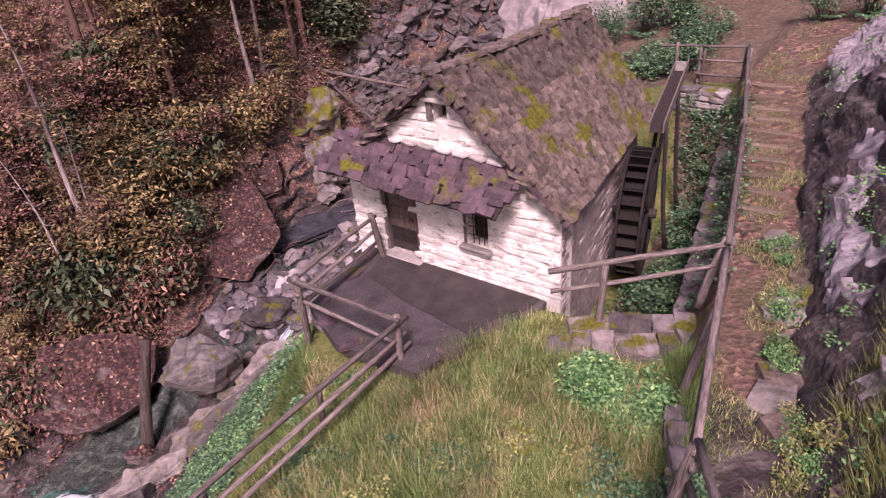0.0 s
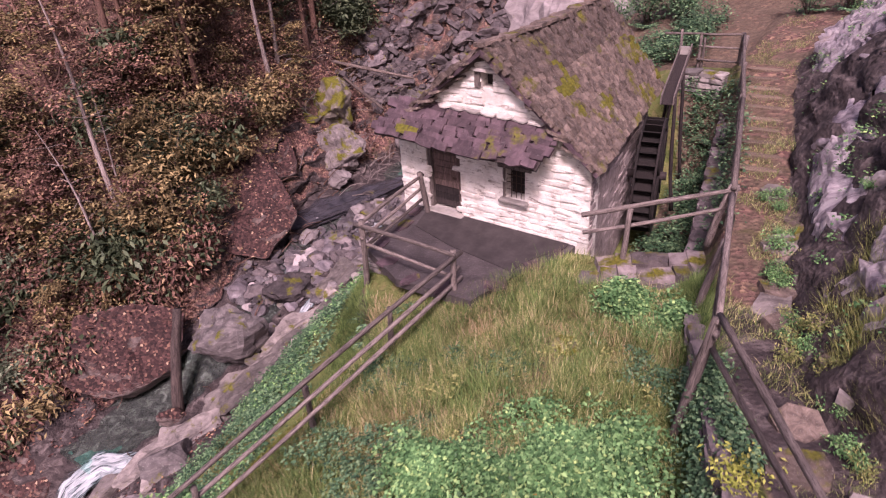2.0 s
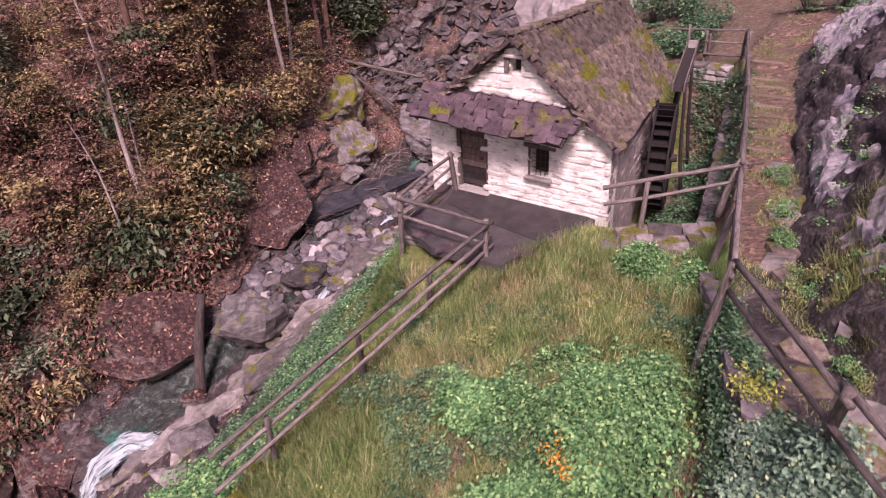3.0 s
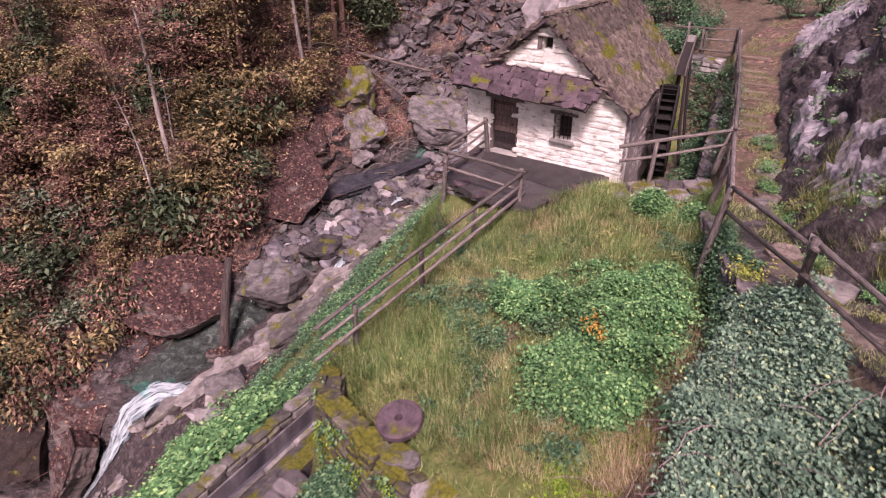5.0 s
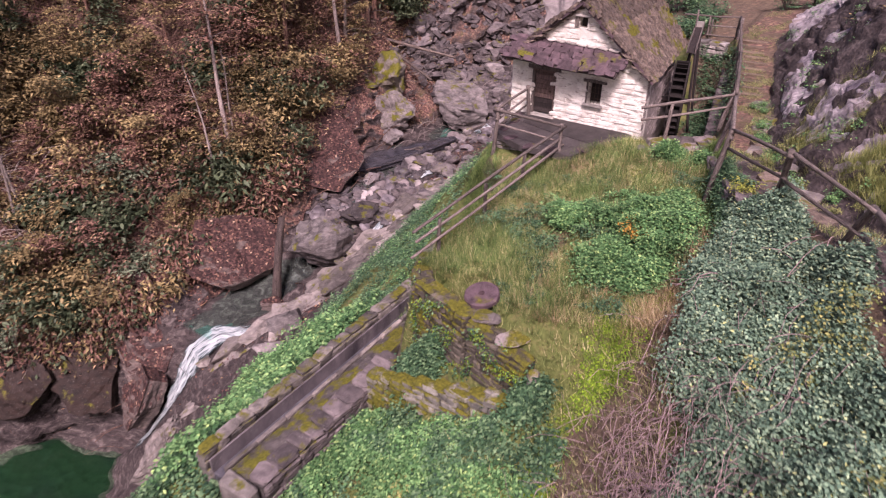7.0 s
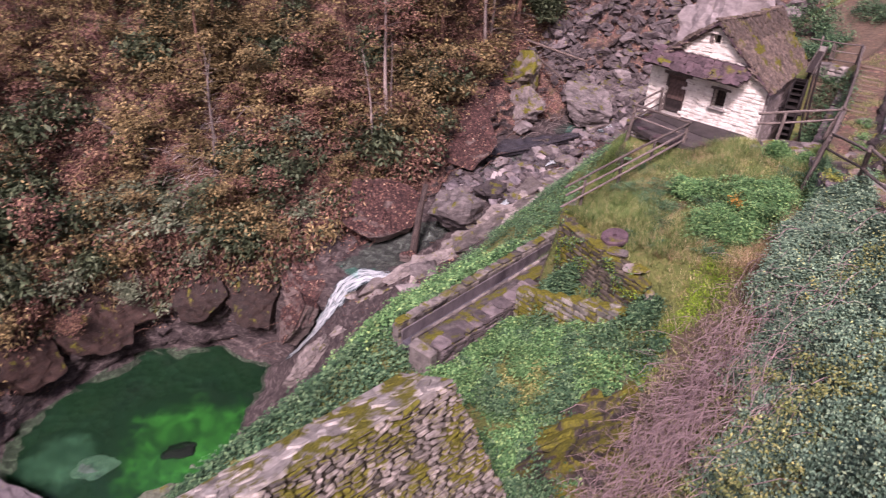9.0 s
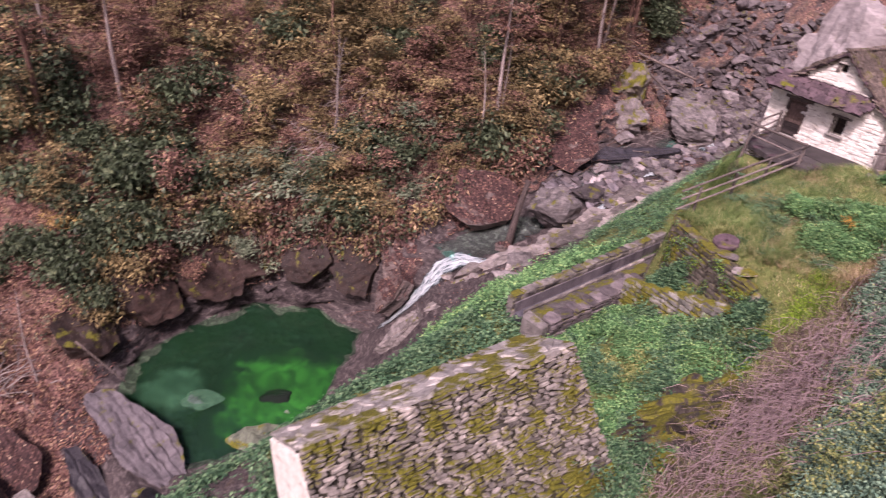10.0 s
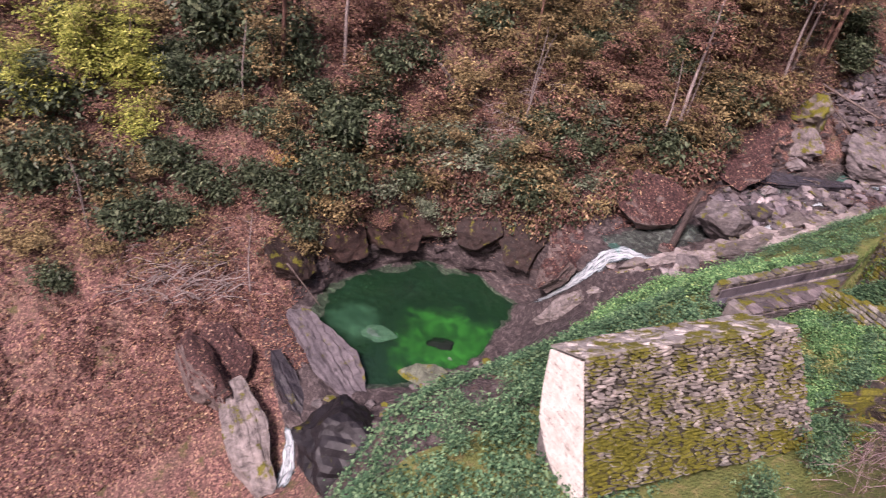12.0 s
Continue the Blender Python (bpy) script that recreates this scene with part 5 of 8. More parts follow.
stone_wall("head_wall", (-0.5, 9.7), (1.0, 9.55), -1.8, 1.5, 1.55, 0.5, MAT["wall_stone"], MAT["wall_stone"], "dry stone wall closing the wheel pit", 360)
stone_wall("path_wall", (3.6, -2.4), (5.2, -6.9), -0.2, 0.85, 1.85, 0.5, MAT["scree"], MAT["scree"], "rough dry stone wall below the path", 370)
stone_wall("crossing_wall", (0.75, -1.35), (3.3, -0.75), -1.6, 0.16, 0.34, 0.5, MAT["scree"], MAT["scree"], "stone causeway wall beside the wheel pit", 380)


# ---- the stone channel below the terrace ----
stone_wall("channel_wall", (-4.34, -17.1), (-4.34, -7.4), -6.0, -3.75, -3.7, 0.36, MAT["channel_wall"], MAT["channel_wall"], "mossy stone side wall of the old mill channel", 400, (0.35, 0.8), (0.16, 0.3))
stone_wall("channel_wall", (-2.6, -16.9), (-2.6, -11.6), -6.0, -3.85, -3.75, 0.62, MAT["scree"], MAT["channel_stone"], "thick stone wall of the old mill channel", 420, (0.35, 0.8), (0.16, 0.3))


def build_channel():
    channel = thing("mill_channel", (-3.9, -12.2, -5.0), "long narrow stone mill channel with a dark wet bed", "channel")
    wpart("bed", box(bmesh.new(), (-4.3, -17.0, -5.6), (-3.78, -7.5, -4.42), 0.02), MAT["wet_slate"], channel)
    for k in range(9):
        y = -16.9 + k * 1.06
        wpart("curb_stone", box(bmesh.new(), (-3.79, y, -5.0), (-3.66, y + 1.03, -4.12), 0.03, 0.015, random.Random(k)), MAT["pale_rock"], channel)
    bm = bmesh.new()
    n = 40
    rows = [[bm.verts.new((x, -16.9 + 9.3 * k / n, z + 0.06 * noise.noise(Vector((x * 3, k * 0.4, 0))))) for x, z in ((-3.68, -5), (-3.64, -4.2), (-3.4, -4.08), (-3.1, -4.02), (-2.88, -4.02), (-2.88, -5))] for k in range(n + 1)]
    for k in range(n):
        for j in range(5):
            bm.faces.new((rows[k][j], rows[k + 1][j], rows[k + 1][j + 1], rows[k][j + 1]))
    bmesh.ops.recalc_face_normals(bm, faces=bm.faces)
    wpart("shelf", bm, MAT["channel_stone"], channel, "mossy stone shelf beside the channel")
    # added thin panel that hides the wall stones and keeps the slot dark
    wpart("lining", box(bmesh.new(), (-4.14, -17.02, -5.5), (-4.08, -7.5, -3.95), 0.01), MAT["cliff"], channel, "added dark panel over the channel's wet inner face")
    wpart("end_block", box(bmesh.new(), (-3.45, -17.35, -5.6), (-2.35, -16.95, -3.9), 0.06, 0.04), MAT["wall_stone"], channel)


build_channel()


# ---- the roofed ruin ----
def build_ruin():
    base = Vector((0.4, -24.0, -7.5))
    ruin = thing("stone_house", base, "small stone house with a steep mossy rubble roof and pale gable", "house")
    y0, y1 = -28.3, -20.0

    def line(v):
        return Vector((-0.2 + 1.12 * v, y0 + (y1 - y0) * v, -1.47 + 0.42 * v + 0.05 * math.sin(v * 5)))

    def near(u, v):
        return line(v) + Vector(((2.05 + 0.45 * v) * u, 0.05 * u, -(4.2 - 0.9 * v) * u))

    def cap(u, v):
        return line(v) + Vector((-(1.45 + 0.5 * v) * (1 - u), 0, -(0.8 + 0.25 * v) * (1 - u) + 0.04))

    bm = bmesh.new()
    prof = [(1.85, -4.3), (0.0, -0.14), (-1.38, -0.92), (-0.85, -3.6), (-0.3, -6.5), (1.85, -6.5)]
    rows = [[bm.verts.new((line(v).x + x, line(v).y + d, line(v).z + z)) for x, z in prof] for v, d in ((0, 0.06), (1, -0.06))]
    bm.faces.new(rows[0])
    bm.faces.new(rows[1][::-1])
    for i in range(6):
        j = (i + 1) % 6
        bm.faces.new((rows[0][j], rows[0][i], rows[1][i], rows[1][j]))
    bmesh.ops.recalc_face_normals(bm, faces=bm.faces)
    wpart("wall", bm, MAT["wall_stone"], ruin)
    rnd = random.Random(77)
    bm = bmesh.new()
    prof = [(1.98, -4.3), (0.02, -0.12), (-1.42, -0.9), (-1.22, -2.3), (-0.88, -3.6), (0.0, -4.5), (1.3, -5.1), (2.0, -6.2)]
    prism(bm, [(line(0).x + x, line(0).z + z) for x, z in prof], y0 - 0.03, y0 + 0.05)
    gable = wpart("gable", bm, MAT["plaster"], ruin, "pale lime-plastered gable wall")
    # the roof of small rubble slabs laid in close courses
    bm = bmesh.new()
    grid = [[bm.verts.new(near(i / 8, j / 8) - Vector((0.05, 0, 0.08))) for j in range(9)] for i in range(9)]
    for i in range(8):
        for j in range(8):
            bm.faces.new((grid[i][j], grid[i + 1][j], grid[i + 1][j + 1], grid[i][j + 1]))
    bmesh.ops.recalc_face_normals(bm, faces=bm.faces)
    bmesh.ops.solidify(bm, geom=bm.faces[:], thickness=0.1)
    slope = wpart("roof", bm, MAT["ruin_joint"], ruin, "steep roof face of small mossy rubble stones")
    places = []
    across = (line(1) - line(0)).normalized()
    down = (near(1, 0) - near(0, 0)).normalized()
    normal = across.cross(down)
    normal = normal if normal.x > 0 else -normal
    frame_m = Matrix((across, -down, normal)).transposed().to_4x4()
    length, deep = (line(1) - line(0)).length, (near(1, 0) - near(0, 0)).length
    for u, v, w, h in courses(0, length, 0, deep, (0.16, 0.55), (0.07, 0.15), 78):
        p = near(v / deep, u / length)
        out = rnd.uniform(-0.02, 0.07)
        m = Matrix.Translation(p + normal * out) @ frame_m @ Euler((rnd.gauss(0.3, 0.2), rnd.gauss(0, 0.12), rnd.gauss(0, 0.16))).to_matrix().to_4x4() @ size_m(w * rnd.uniform(0.6, 1.0), h * rnd.uniform(0.6, 1.1), rnd.uniform(0.06, 0.16))
        places.append((rnd.randrange(len(BLOCKS)), m))
    rnd.shuffle(places)
    low = [q for q in places if q[1].translation.z < line(0).z - 2.0 - 1.4 * rnd.random() + 1.6 * noise.noise(q[1].translation * 0.7)]
    pieces("stone", BLOCKS, [q for q in places if q not in low], MAT["ruin_stone"], slope)
    pieces("mossy_stone", BLOCKS, low, MAT["mossy_stone"], slope)
    # flat stones along the top
    places = []
    bm = bmesh.new()
    grid = [[bm.verts.new(cap(i / 3, j / 8) - Vector((0, 0, 0.07))) for j in range(9)] for i in range(4)]
    for i in range(3):
        for j in range(8):
            bm.faces.new((grid[i][j], grid[i + 1][j], grid[i + 1][j + 1], grid[i][j + 1]))
    bmesh.ops.recalc_face_normals(bm, faces=bm.faces)
    bmesh.ops.solidify(bm, geom=bm.faces[:], thickness=0.08)
    back = wpart("roof", bm, MAT["ruin_cap"], ruin, "shallow back slope of pale flat mossy slabs")
    for u, v, w, h in courses(0, 1, 0, length, (0.22, 0.42), (0.3, 0.7), 79):
        p = cap(u, min(v / length, 1))
        places.append((rnd.randrange(len(SLABS)), Matrix.Translation(p) @ Euler((rnd.gauss(0, 0.06), rnd.gauss(-0.52, 0.08), rnd.gauss(-0.15, 0.3))).to_matrix().to_4x4() @ size_m(w * 1.95, h * 1.15, rnd.uniform(0.05, 0.1))))
    pieces("cap_slab", SLABS, places, MAT["ruin_cap"], back)


MAT["ruin_joint"] = stone_material("dark_mossy_joint", (0.02, 0.017, 0.013), (0.075, 0.065, 0.045), 0.45)
MAT["ruin_cap"] = stone_material("pale_mossy_cap", (0.14, 0.125, 0.115), (0.40, 0.37, 0.34), 0.42)
build_ruin()


MAT["paving"] = stone_material("purplish_paving", (0.075, 0.06, 0.06), (0.27, 0.225, 0.22), 0.14)


# ---- the causeway, steps and loose stones of the path ----
rnd4 = random.Random(9)
for i in range(6):
    for j in range(2):
        c = Vector((1.05, -0.95, 0.22)).lerp(Vector((3.15, 0.0, 0.42)), (i + 0.5) / 6) + Vector((0.26, -0.48, 0)) * (j - 0.4)
        v, f = TILES[(i * 2 + j) % 8]
        ob = tagged(new("paving_slab", mesh_from("paving_slab", v, f, MAT["paving"])), "rough flat stone slab of the causeway by the mill", "paving", "causeway slabs")
        ob.matrix_world = Matrix.Translation(c) @ Euler((rnd4.gauss(0, 0.05), rnd4.gauss(0, 0.05), 0.42 + rnd4.gauss(0, 0.1))).to_matrix().to_4x4() @ size_m(0.42, 0.52, 0.2)
MAT["old_step"] = wood_material("muddy_old_timber", (0.09, 0.062, 0.045), (0.24, 0.18, 0.135))
for i in range(10):
    t = i / 9
    c = Vector((3.3, 3.6, 0)).lerp(Vector((2.05, 10.4, 0)), t)
    c.z = height(c.x, c.y) - 0.005
    v, f = BLOCKS[i % 7]
    ob = tagged(new("step", mesh_from("step", v, f, MAT["old_step"])), "low worn step of the grassy path", "step", "path steps")
    ob.matrix_world = Matrix.Translation(c) @ Euler((0, 0, 0.12 + rnd4.gauss(0, 0.08))).to_matrix().to_4x4() @ size_m(rnd4.uniform(1.0, 1.3), 0.22, 0.16)
for i in range(16):
    t = i / 15
    c = Vector((3.95, 2.6, 0)).lerp(Vector((6.8, -9.2, 0)), t) + Vector((rnd4.uniform(-0.5, 0.5), rnd4.uniform(-0.3, 0.3), 0))
    v, f = SLABS[i % 8]
    ob = tagged(new("path_stone", mesh_from("path_stone", v, f, MAT["pale_rock"] if i % 3 == 0 else MAT["slab"])), "flat stone sunk in the hillside path", "stone", "path stones")
    ob.matrix_world = Matrix.Translation((c.x, c.y, height(c.x, c.y) + 0.02)) @ Euler((rnd4.gauss(0, 0.08), rnd4.gauss(0, 0.08), rnd4.uniform(0, 6))).to_matrix().to_4x4() @ size_m(rnd4.uniform(0.6, 1.1), rnd4.uniform(0.5, 0.8), 0.16)


def build_millstone():
    bm = bmesh.new()
    n = 28
    rings = []
    for r, z in ((0.08, -0.1), (0.42, -0.1), (0.46, -0.06), (0.46, 0.06), (0.42, 0.1), (0.08, 0.09)):
        rings.append([bm.verts.new((r * math.cos(2 * math.pi * k / n) * random.uniform(0.98, 1.02), r * math.sin(2 * math.pi * k / n), z)) for k in range(n)])
    for a, b in zip(rings, rings[1:] + rings[:1]):
        for k in range(n):
            j = (k + 1) % n
            bm.faces.new((a[k], a[j], b[j], b[k]))
    bmesh.ops.recalc_face_normals(bm, faces=bm.faces)
    stone = tagged(part("millstone", bm, MAT["slab_dark"]), "old round grey millstone lying on the terrace wall", "millstone")
    stone.matrix_world = pose(0.3, -11.3, -0.57, 9, -7, 20)


build_millstone()
for k, (p, s) in enumerate([((0.8, -11.95, -0.62), (0.85, 0.5, 0.16)), ((1.6, -12.2, -0.8), (0.9, 0.5, 0.16)), ((2.5, -12.7, -1.3), (0.45, 0.36, 0.55))]):
    tagged(put(new("cap_stone", rock_mesh("cap_stone", (s[0] * 0.6, s[1] * 0.6, s[2] * 0.6), 90 + k, MAT["channel_stone"], 0.3, 0, 3, 9)), Matrix.Translation(p) @ pose(0, 0, 0, 4, -3, 30 * k)), "flat pale stone on the terrace wall", "stone")
tagged(put(new("mossy_stone", rock_mesh("mossy_stone", (0.45, 0.35, 0.28), 5, MAT["moss_boulder"])), pose(1.6, -3.75, 0.15)), "mossy stone half sunk in the grass", "stone")

# ---- boulders ----
ROCKS = [
    ("boulder", "large grey boulder with slanting grain beside the stream", (-18.9, 2.2, -11.9), (2.1, 1.7, 2.5), 21, "boulder", 30, 14),
    ("boulder", "dark grey boulder among the stream rocks", (-19.2, 6.9, -11.9), (1.5, 1.1, 1.0), 22, "scree", 60, 8),
    ("boulder", "round moss-covered boulder on the wooded bank", (-26.8, 20.1, -7.1), (1.9, 1.6, 1.8), 24, "moss_boulder", 0, 0),
    ("boulder", "grey rock with yellow moss below the round boulder", (-25.2, 18.4, -9.8), (2.1, 1.7, 1.9), 28, "channel_stone", 20, -8),
    ("boulder", "mossy boulder under the leaning trees", (-28.6, 18.0, -7.4), (1.9, 1.3, 1.1), 25, "moss_boulder", 20, 0),
    ("boulder", "pale wet boulder at the foot of the bank", (-24.2, 17.0, -10.9), (1.0, 0.7, 0.9), 26, "outcrop", 10, 0),
    ("boulder", "blackish wet boulder below the pool", (-13.9, -30.1, -21.4), (4.0, 3.0, 2.5), 29, "black_rock", 10, 0),
    ("boulder", "mossy rock rising from the green pool", (-19.2, -21.9, -22.45), (1.9, 1.2, 0.85), 30, "pool_rock", 60, 0),
    # added flat shape, coloured black-green to read as a deep hole
    ("boulder", "flat blackish shape standing in for the dark hole in the pool", (-21.9, -18.9, -22.74), (1.3, 1.35, 0.22), 39, "pool_hole", 50, 0),
    ("boulder", "pale rounded rock under the pool water", (-24.4, -23.2, -22.76), (1.5, 1.0, 0.26), 31, "drowned_stone", 70, 0),
    ("boulder", "mossy rock ridge under fallen leaves", (-24.0, -36.4, -22.8), (5.0, 1.5, 1.7), 33, "leafy_rock", 8, 4),
    ("rock_outcrop", "tall pale grey rock face behind the mill", (-11.9, 25.0, -2.6), (4.3, 2.8, 6.4), 34, "outcrop", 8, 0),
    ("boulder", "small orange-brown rock in the stream pool", (-19.6, -1.6, -14.6), (0.8, 0.5, 0.5), 36, "leafy_rock", 40, 10),
]
for name, label, place, size, seed, mat, yaw, tilt in ROCKS:
    ob = tagged(new(name, rock_mesh(name, size, seed, MAT[mat], 0.34, 0, 4, 10)), label, "rock")
    ob.matrix_world = Matrix.Translation(place) @ pose(0, 0, 0, tilt, tilt * 0.5, yaw)


def scatter_rocks(name, label, group, count, region, sizes, mats, seed, sink=0.25):
    rnd = random.Random(seed)
    shapes = [rock_mesh(name, (1, 0.8, 0.5), seed * 10 + k, MAT[mats[k % len(mats)]], 0.22, 0, 3, 14) for k in range(6)]
    for _ in range(count):
        x, y = region(rnd)
        s = rnd.uniform(*sizes) * rnd.uniform(0.6, 1.0)
        ob = tagged(new(name, rnd.choice(shapes)), label, "rock", group)
        ob.matrix_world = Matrix.Translation((x, y, height(x, y) + s * sink)) @ Euler((rnd.gauss(0, 0.3), rnd.gauss(0, 0.3), rnd.uniform(0, 6.3))).to_matrix().to_4x4() @ size_m(s, s, s)


def bed_region(rnd):
    y = rnd.uniform(4, 26)
    xs, _ = breaks_at(y)
    return xs[4] + (xs[7] - xs[4]) * rnd.triangular(0.3, 1.0, 0.65), y


def rubble_region(rnd):
    y = rnd.uniform(5, 17)
    return -21.2 + 0.12 * (y - 5) + rnd.gauss(0, 0.9), y


def scree_region(rnd):
    y = rnd.triangular(23, 40, 26)
    xs, _ = breaks_at(y)
    return xs[3] + (xs[7] + 3 - xs[3]) * rnd.random(), y


def ledge_region(rnd):
    y = rnd.uniform(-7, 16)
    xs, _ = breaks_at(y)
    return xs[6] + (xs[7] - xs[6]) * rnd.random(), y


scatter_rocks("stream_rock", "angular grey rock in the stream bed", "stream rocks", 150, bed_region, (0.3, 1.0), ["scree", "cliff", "boulder"], 41, 0.2)
scatter_rocks("slate_rubble", "broken slate rubble in the stream bed", "slate rubble", 90, rubble_region, (0.4, 1.0), ["cliff", "scree", "outcrop"], 46, 0.25)
scatter_rocks("scree_rock", "angular grey block in the boulder slope upstream", "boulder slope", 290, scree_region, (0.5, 1.7), ["scree", "scree", "boulder"], 42, 0.1)
def slab_heap(name, label, count, region, sizes, material, seed, sink=0.1):
    """A jumble of split slabs lying on the ground, past counting."""
    rnd, places = random.Random(seed), []
    for _ in range(count):
        x, y = region(rnd)
        w = rnd.uniform(*sizes)
        places.append((rnd.randrange(len(SLABS)), Matrix.Translation((x, y, height(x, y) + sink + rnd.uniform(0, 0.4) * w)) @ Euler((rnd.gauss(0, 0.45), rnd.gauss(0, 0.45), rnd.uniform(0, 6.3))).to_matrix().to_4x4() @ size_m(w * rnd.uniform(1.0, 1.7), w * rnd.uniform(0.6, 1.0), w * rnd.uniform(0.2, 0.5))))
    tagged(joined(name, SLABS, places, material), label, "rocks", kind="stuff")


slab_heap("slate_scree", "jumble of split slate slabs upstream", 1500, scree_region, (0.3, 1.1), MAT["scree"], 47)
slab_heap("slate_shingle", "small split slate among the stream rocks", 700, rubble_region, (0.15, 0.5), MAT["cliff"], 48)
scatter_rocks("ledge_rock", "flat pale rock of the stream ledge", "stream ledge", 46, ledge_region, (0.5, 1.6), ["pale_rock", "pale_rock", "boulder"], 43, 0.1)
scatter_rocks("pool_stone", "small rock at the pool's edge", "pool stones", 26, lambda r: (r.uniform(-21, -14), r.uniform(-30, -16)), (0.3, 0.8), ["moss_boulder", "boulder"], 44, 0.2)


def cliff_region(rnd):
    y = rnd.uniform(-13, 15)
    xs, _ = breaks_at(y)
    return xs[14] + (xs[15] - xs[14]) * rnd.uniform(0.15, 1.0), y


scatter_rocks("cliff_slab", "tilted slab of dark wet schist in the cliff", "cliff slabs", 24, cliff_region, (0.2, 0.5), ["cliff"], 45, 0.2)


def slab_rock_mesh(name, long, wide, thick, seed, material, ribs=0.0):
    """A broken rock slab: a block with a split, stepped top and ragged sides, x down the slope."""
    rnd = random.Random(seed)
    bm = bmesh.new()
    bmesh.ops.create_icosphere(bm, subdivisions=5, radius=1.5)
    sides = [(Vector((math.cos(a), math.sin(a), rnd.uniform(-0.25, 0.1))).normalized(), rnd.uniform(0.72, 1.0)) for a in [2 * math.pi * (k + rnd.uniform(-0.3, 0.3)) / 6 for k in range(6)]]
    sides += [(Vector((rnd.gauss(0, 0.06), rnd.gauss(0, 0.06), 1)).normalized(), 0.55), (Vector((rnd.gauss(0.4, 0.1), rnd.gauss(0, 0.3), 1)).normalized(), 0.62), (Vector((0, 0, -1)), 0.8)]
    off = Vector((seed * 1.7, seed * 0.3, 0))
    for v in bm.verts:
        for n, d in sides:
            over = v.co.dot(n) - d
            if over > 0:
                v.co -= n * over
        p = Vector((v.co.x * long, v.co.y * wide, v.co.z * thick))
        step = noise.ridged_multi_fractal(Vector((p.x * 0.25, p.y * 0.5, p.z * 1.6)) + off, 0.8, 2.2, 4, 1.0, 2.0) - 1.1
        groove = p.y * 1.7 + 0.5 * noise.noise(p * 0.6 + off)
        v.co = p + v.co.normalized() * (ribs * (groove - math.floor(groove) - 0.5) + 0.16 * step + 0.22 * noise.fractal(p * 0.7 + off, 1.0, 2.0, 5))
    me = bpy.data.meshes.new(name)
    bm.to_mesh(me)
    bm.free()
    me.materials.append(material)
    return me


def lay_slab(name, label, place, down, long, wide, thick, seed, mat, category="rock", group="", lift=0.0, ribs=0.0):
    """Lays a slab so that its top falls along down."""
    d = Vector(down).normalized()
    across = Vector((0, 0, 1)).cross(d).normalized()
    n = d.cross(across)
    ob = tagged(new(name, slab_rock_mesh(name, long, wide, thick, seed, MAT[mat], ribs)), label, category, group)
    ob.matrix_world = Matrix.Translation(Vector(place) + n * lift) @ Matrix((d, across, n)).transposed().to_4x4()
    return ob


LEDGES = [
    ((-25.4, 10.2, -10.3), (3.4, -3.4, -3.6), 3.3, 2.7, 1.3), ((-26.2, 5.2, -11.0), (3.0, -3.0, -3.2), 2.6, 1.5, 1.1), ((-23.9, -0.7, -13.2), (4.2, -1.8, -4.6), 2.5, 2.9, 1.2),
    ((-25.4, -6.4, -16.2), (2.0, -2.2, -3.6), 3.4, 2.2, 1.4), ((-27.6, 13.6, -9.0), (3.0, -1.0, -2.0), 2.2, 1.8, 1.2), ((-27.8, -8.8, -17.8), (1.6, -2.2, -3.4), 3.0, 1.8, 1.5),
    ((-30.4, -11.6, -18.4), (1.2, -1.8, -2.6), 2.6, 2.0, 1.8), ((-33.6, -14.4, -18.6), (1.6, -0.6, -2.4), 2.6, 2.4, 1.6), ((-34.4, -19.0, -19.4), (2.0, 0.2, -2.6), 2.8, 2.4, 1.6), ((-33.8, -24.0, -19.8), (2.0, 0.8, -2.4), 2.6, 2.6, 1.5),
    ((-31.8, -28.4, -20.6), (2.4, 1.6, -1.2), 2.4, 2.0, 1.2), ((-28.6, 1.4, -10.0), (3.0, -2.0, -2.6), 2.4, 1.8, 1.0), ((-22.8, -8.6, -18.4), (-0.6, -1.6, -2.6), 1.8, 1.2, 1.0),
]
for k, (place, down, long, wide, thick) in enumerate(LEDGES):
    # ledges 5 to 10, over the pool, take the rock with shade painted in
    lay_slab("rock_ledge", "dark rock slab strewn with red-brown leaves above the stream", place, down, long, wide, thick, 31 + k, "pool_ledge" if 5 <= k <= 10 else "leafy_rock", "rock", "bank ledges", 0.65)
lay_slab("rock_slab", "long grey rock slab at the edge of the green pool", (-21.6, -27.6, -22.6), (5.2, 0.9, -0.6), 4.9, 1.6, 1.1, 91, "slate_slab", ribs=0.16)
lay_slab("rock_slab", "pale ribbed rock beside the white chute", (-18.6, -34.4, -24.2), (4.4, 0.2, -1.4), 4.2, 1.2, 1.7, 92, "pale_rock", ribs=0.08)
lay_slab("rock_slab", "dark rock lip beside the white chute", (-20.4, -30.9, -23.3), (4.4, 0.7, -1.2), 3.6, 0.7, 1.0, 94, "black_rock", ribs=0.1)
lay_slab("rock_slab", "smooth dark rock with thin water sliding over it", (-22.4, 15.6, -11.6), (3.2, 8.6, 0.5), 5.0, 1.35, 0.55, 95, "wet_slate")
lay_slab("rock_slab", "huge tilted flat-topped grey block at the stream bend", (-21.4, 23.4, -9.6), (2.6, -2.2, -0.9), 2.7, 2.2, 1.5, 96, "boulder", lift=0.0)
lay_slab("rock_slab", "leaf-strewn rock slab above the white chute", (-25.0, -34.8, -22.9), (4.4, 0.2, -1.2), 3.0, 1.8, 1.4, 93, "leafy_rock")
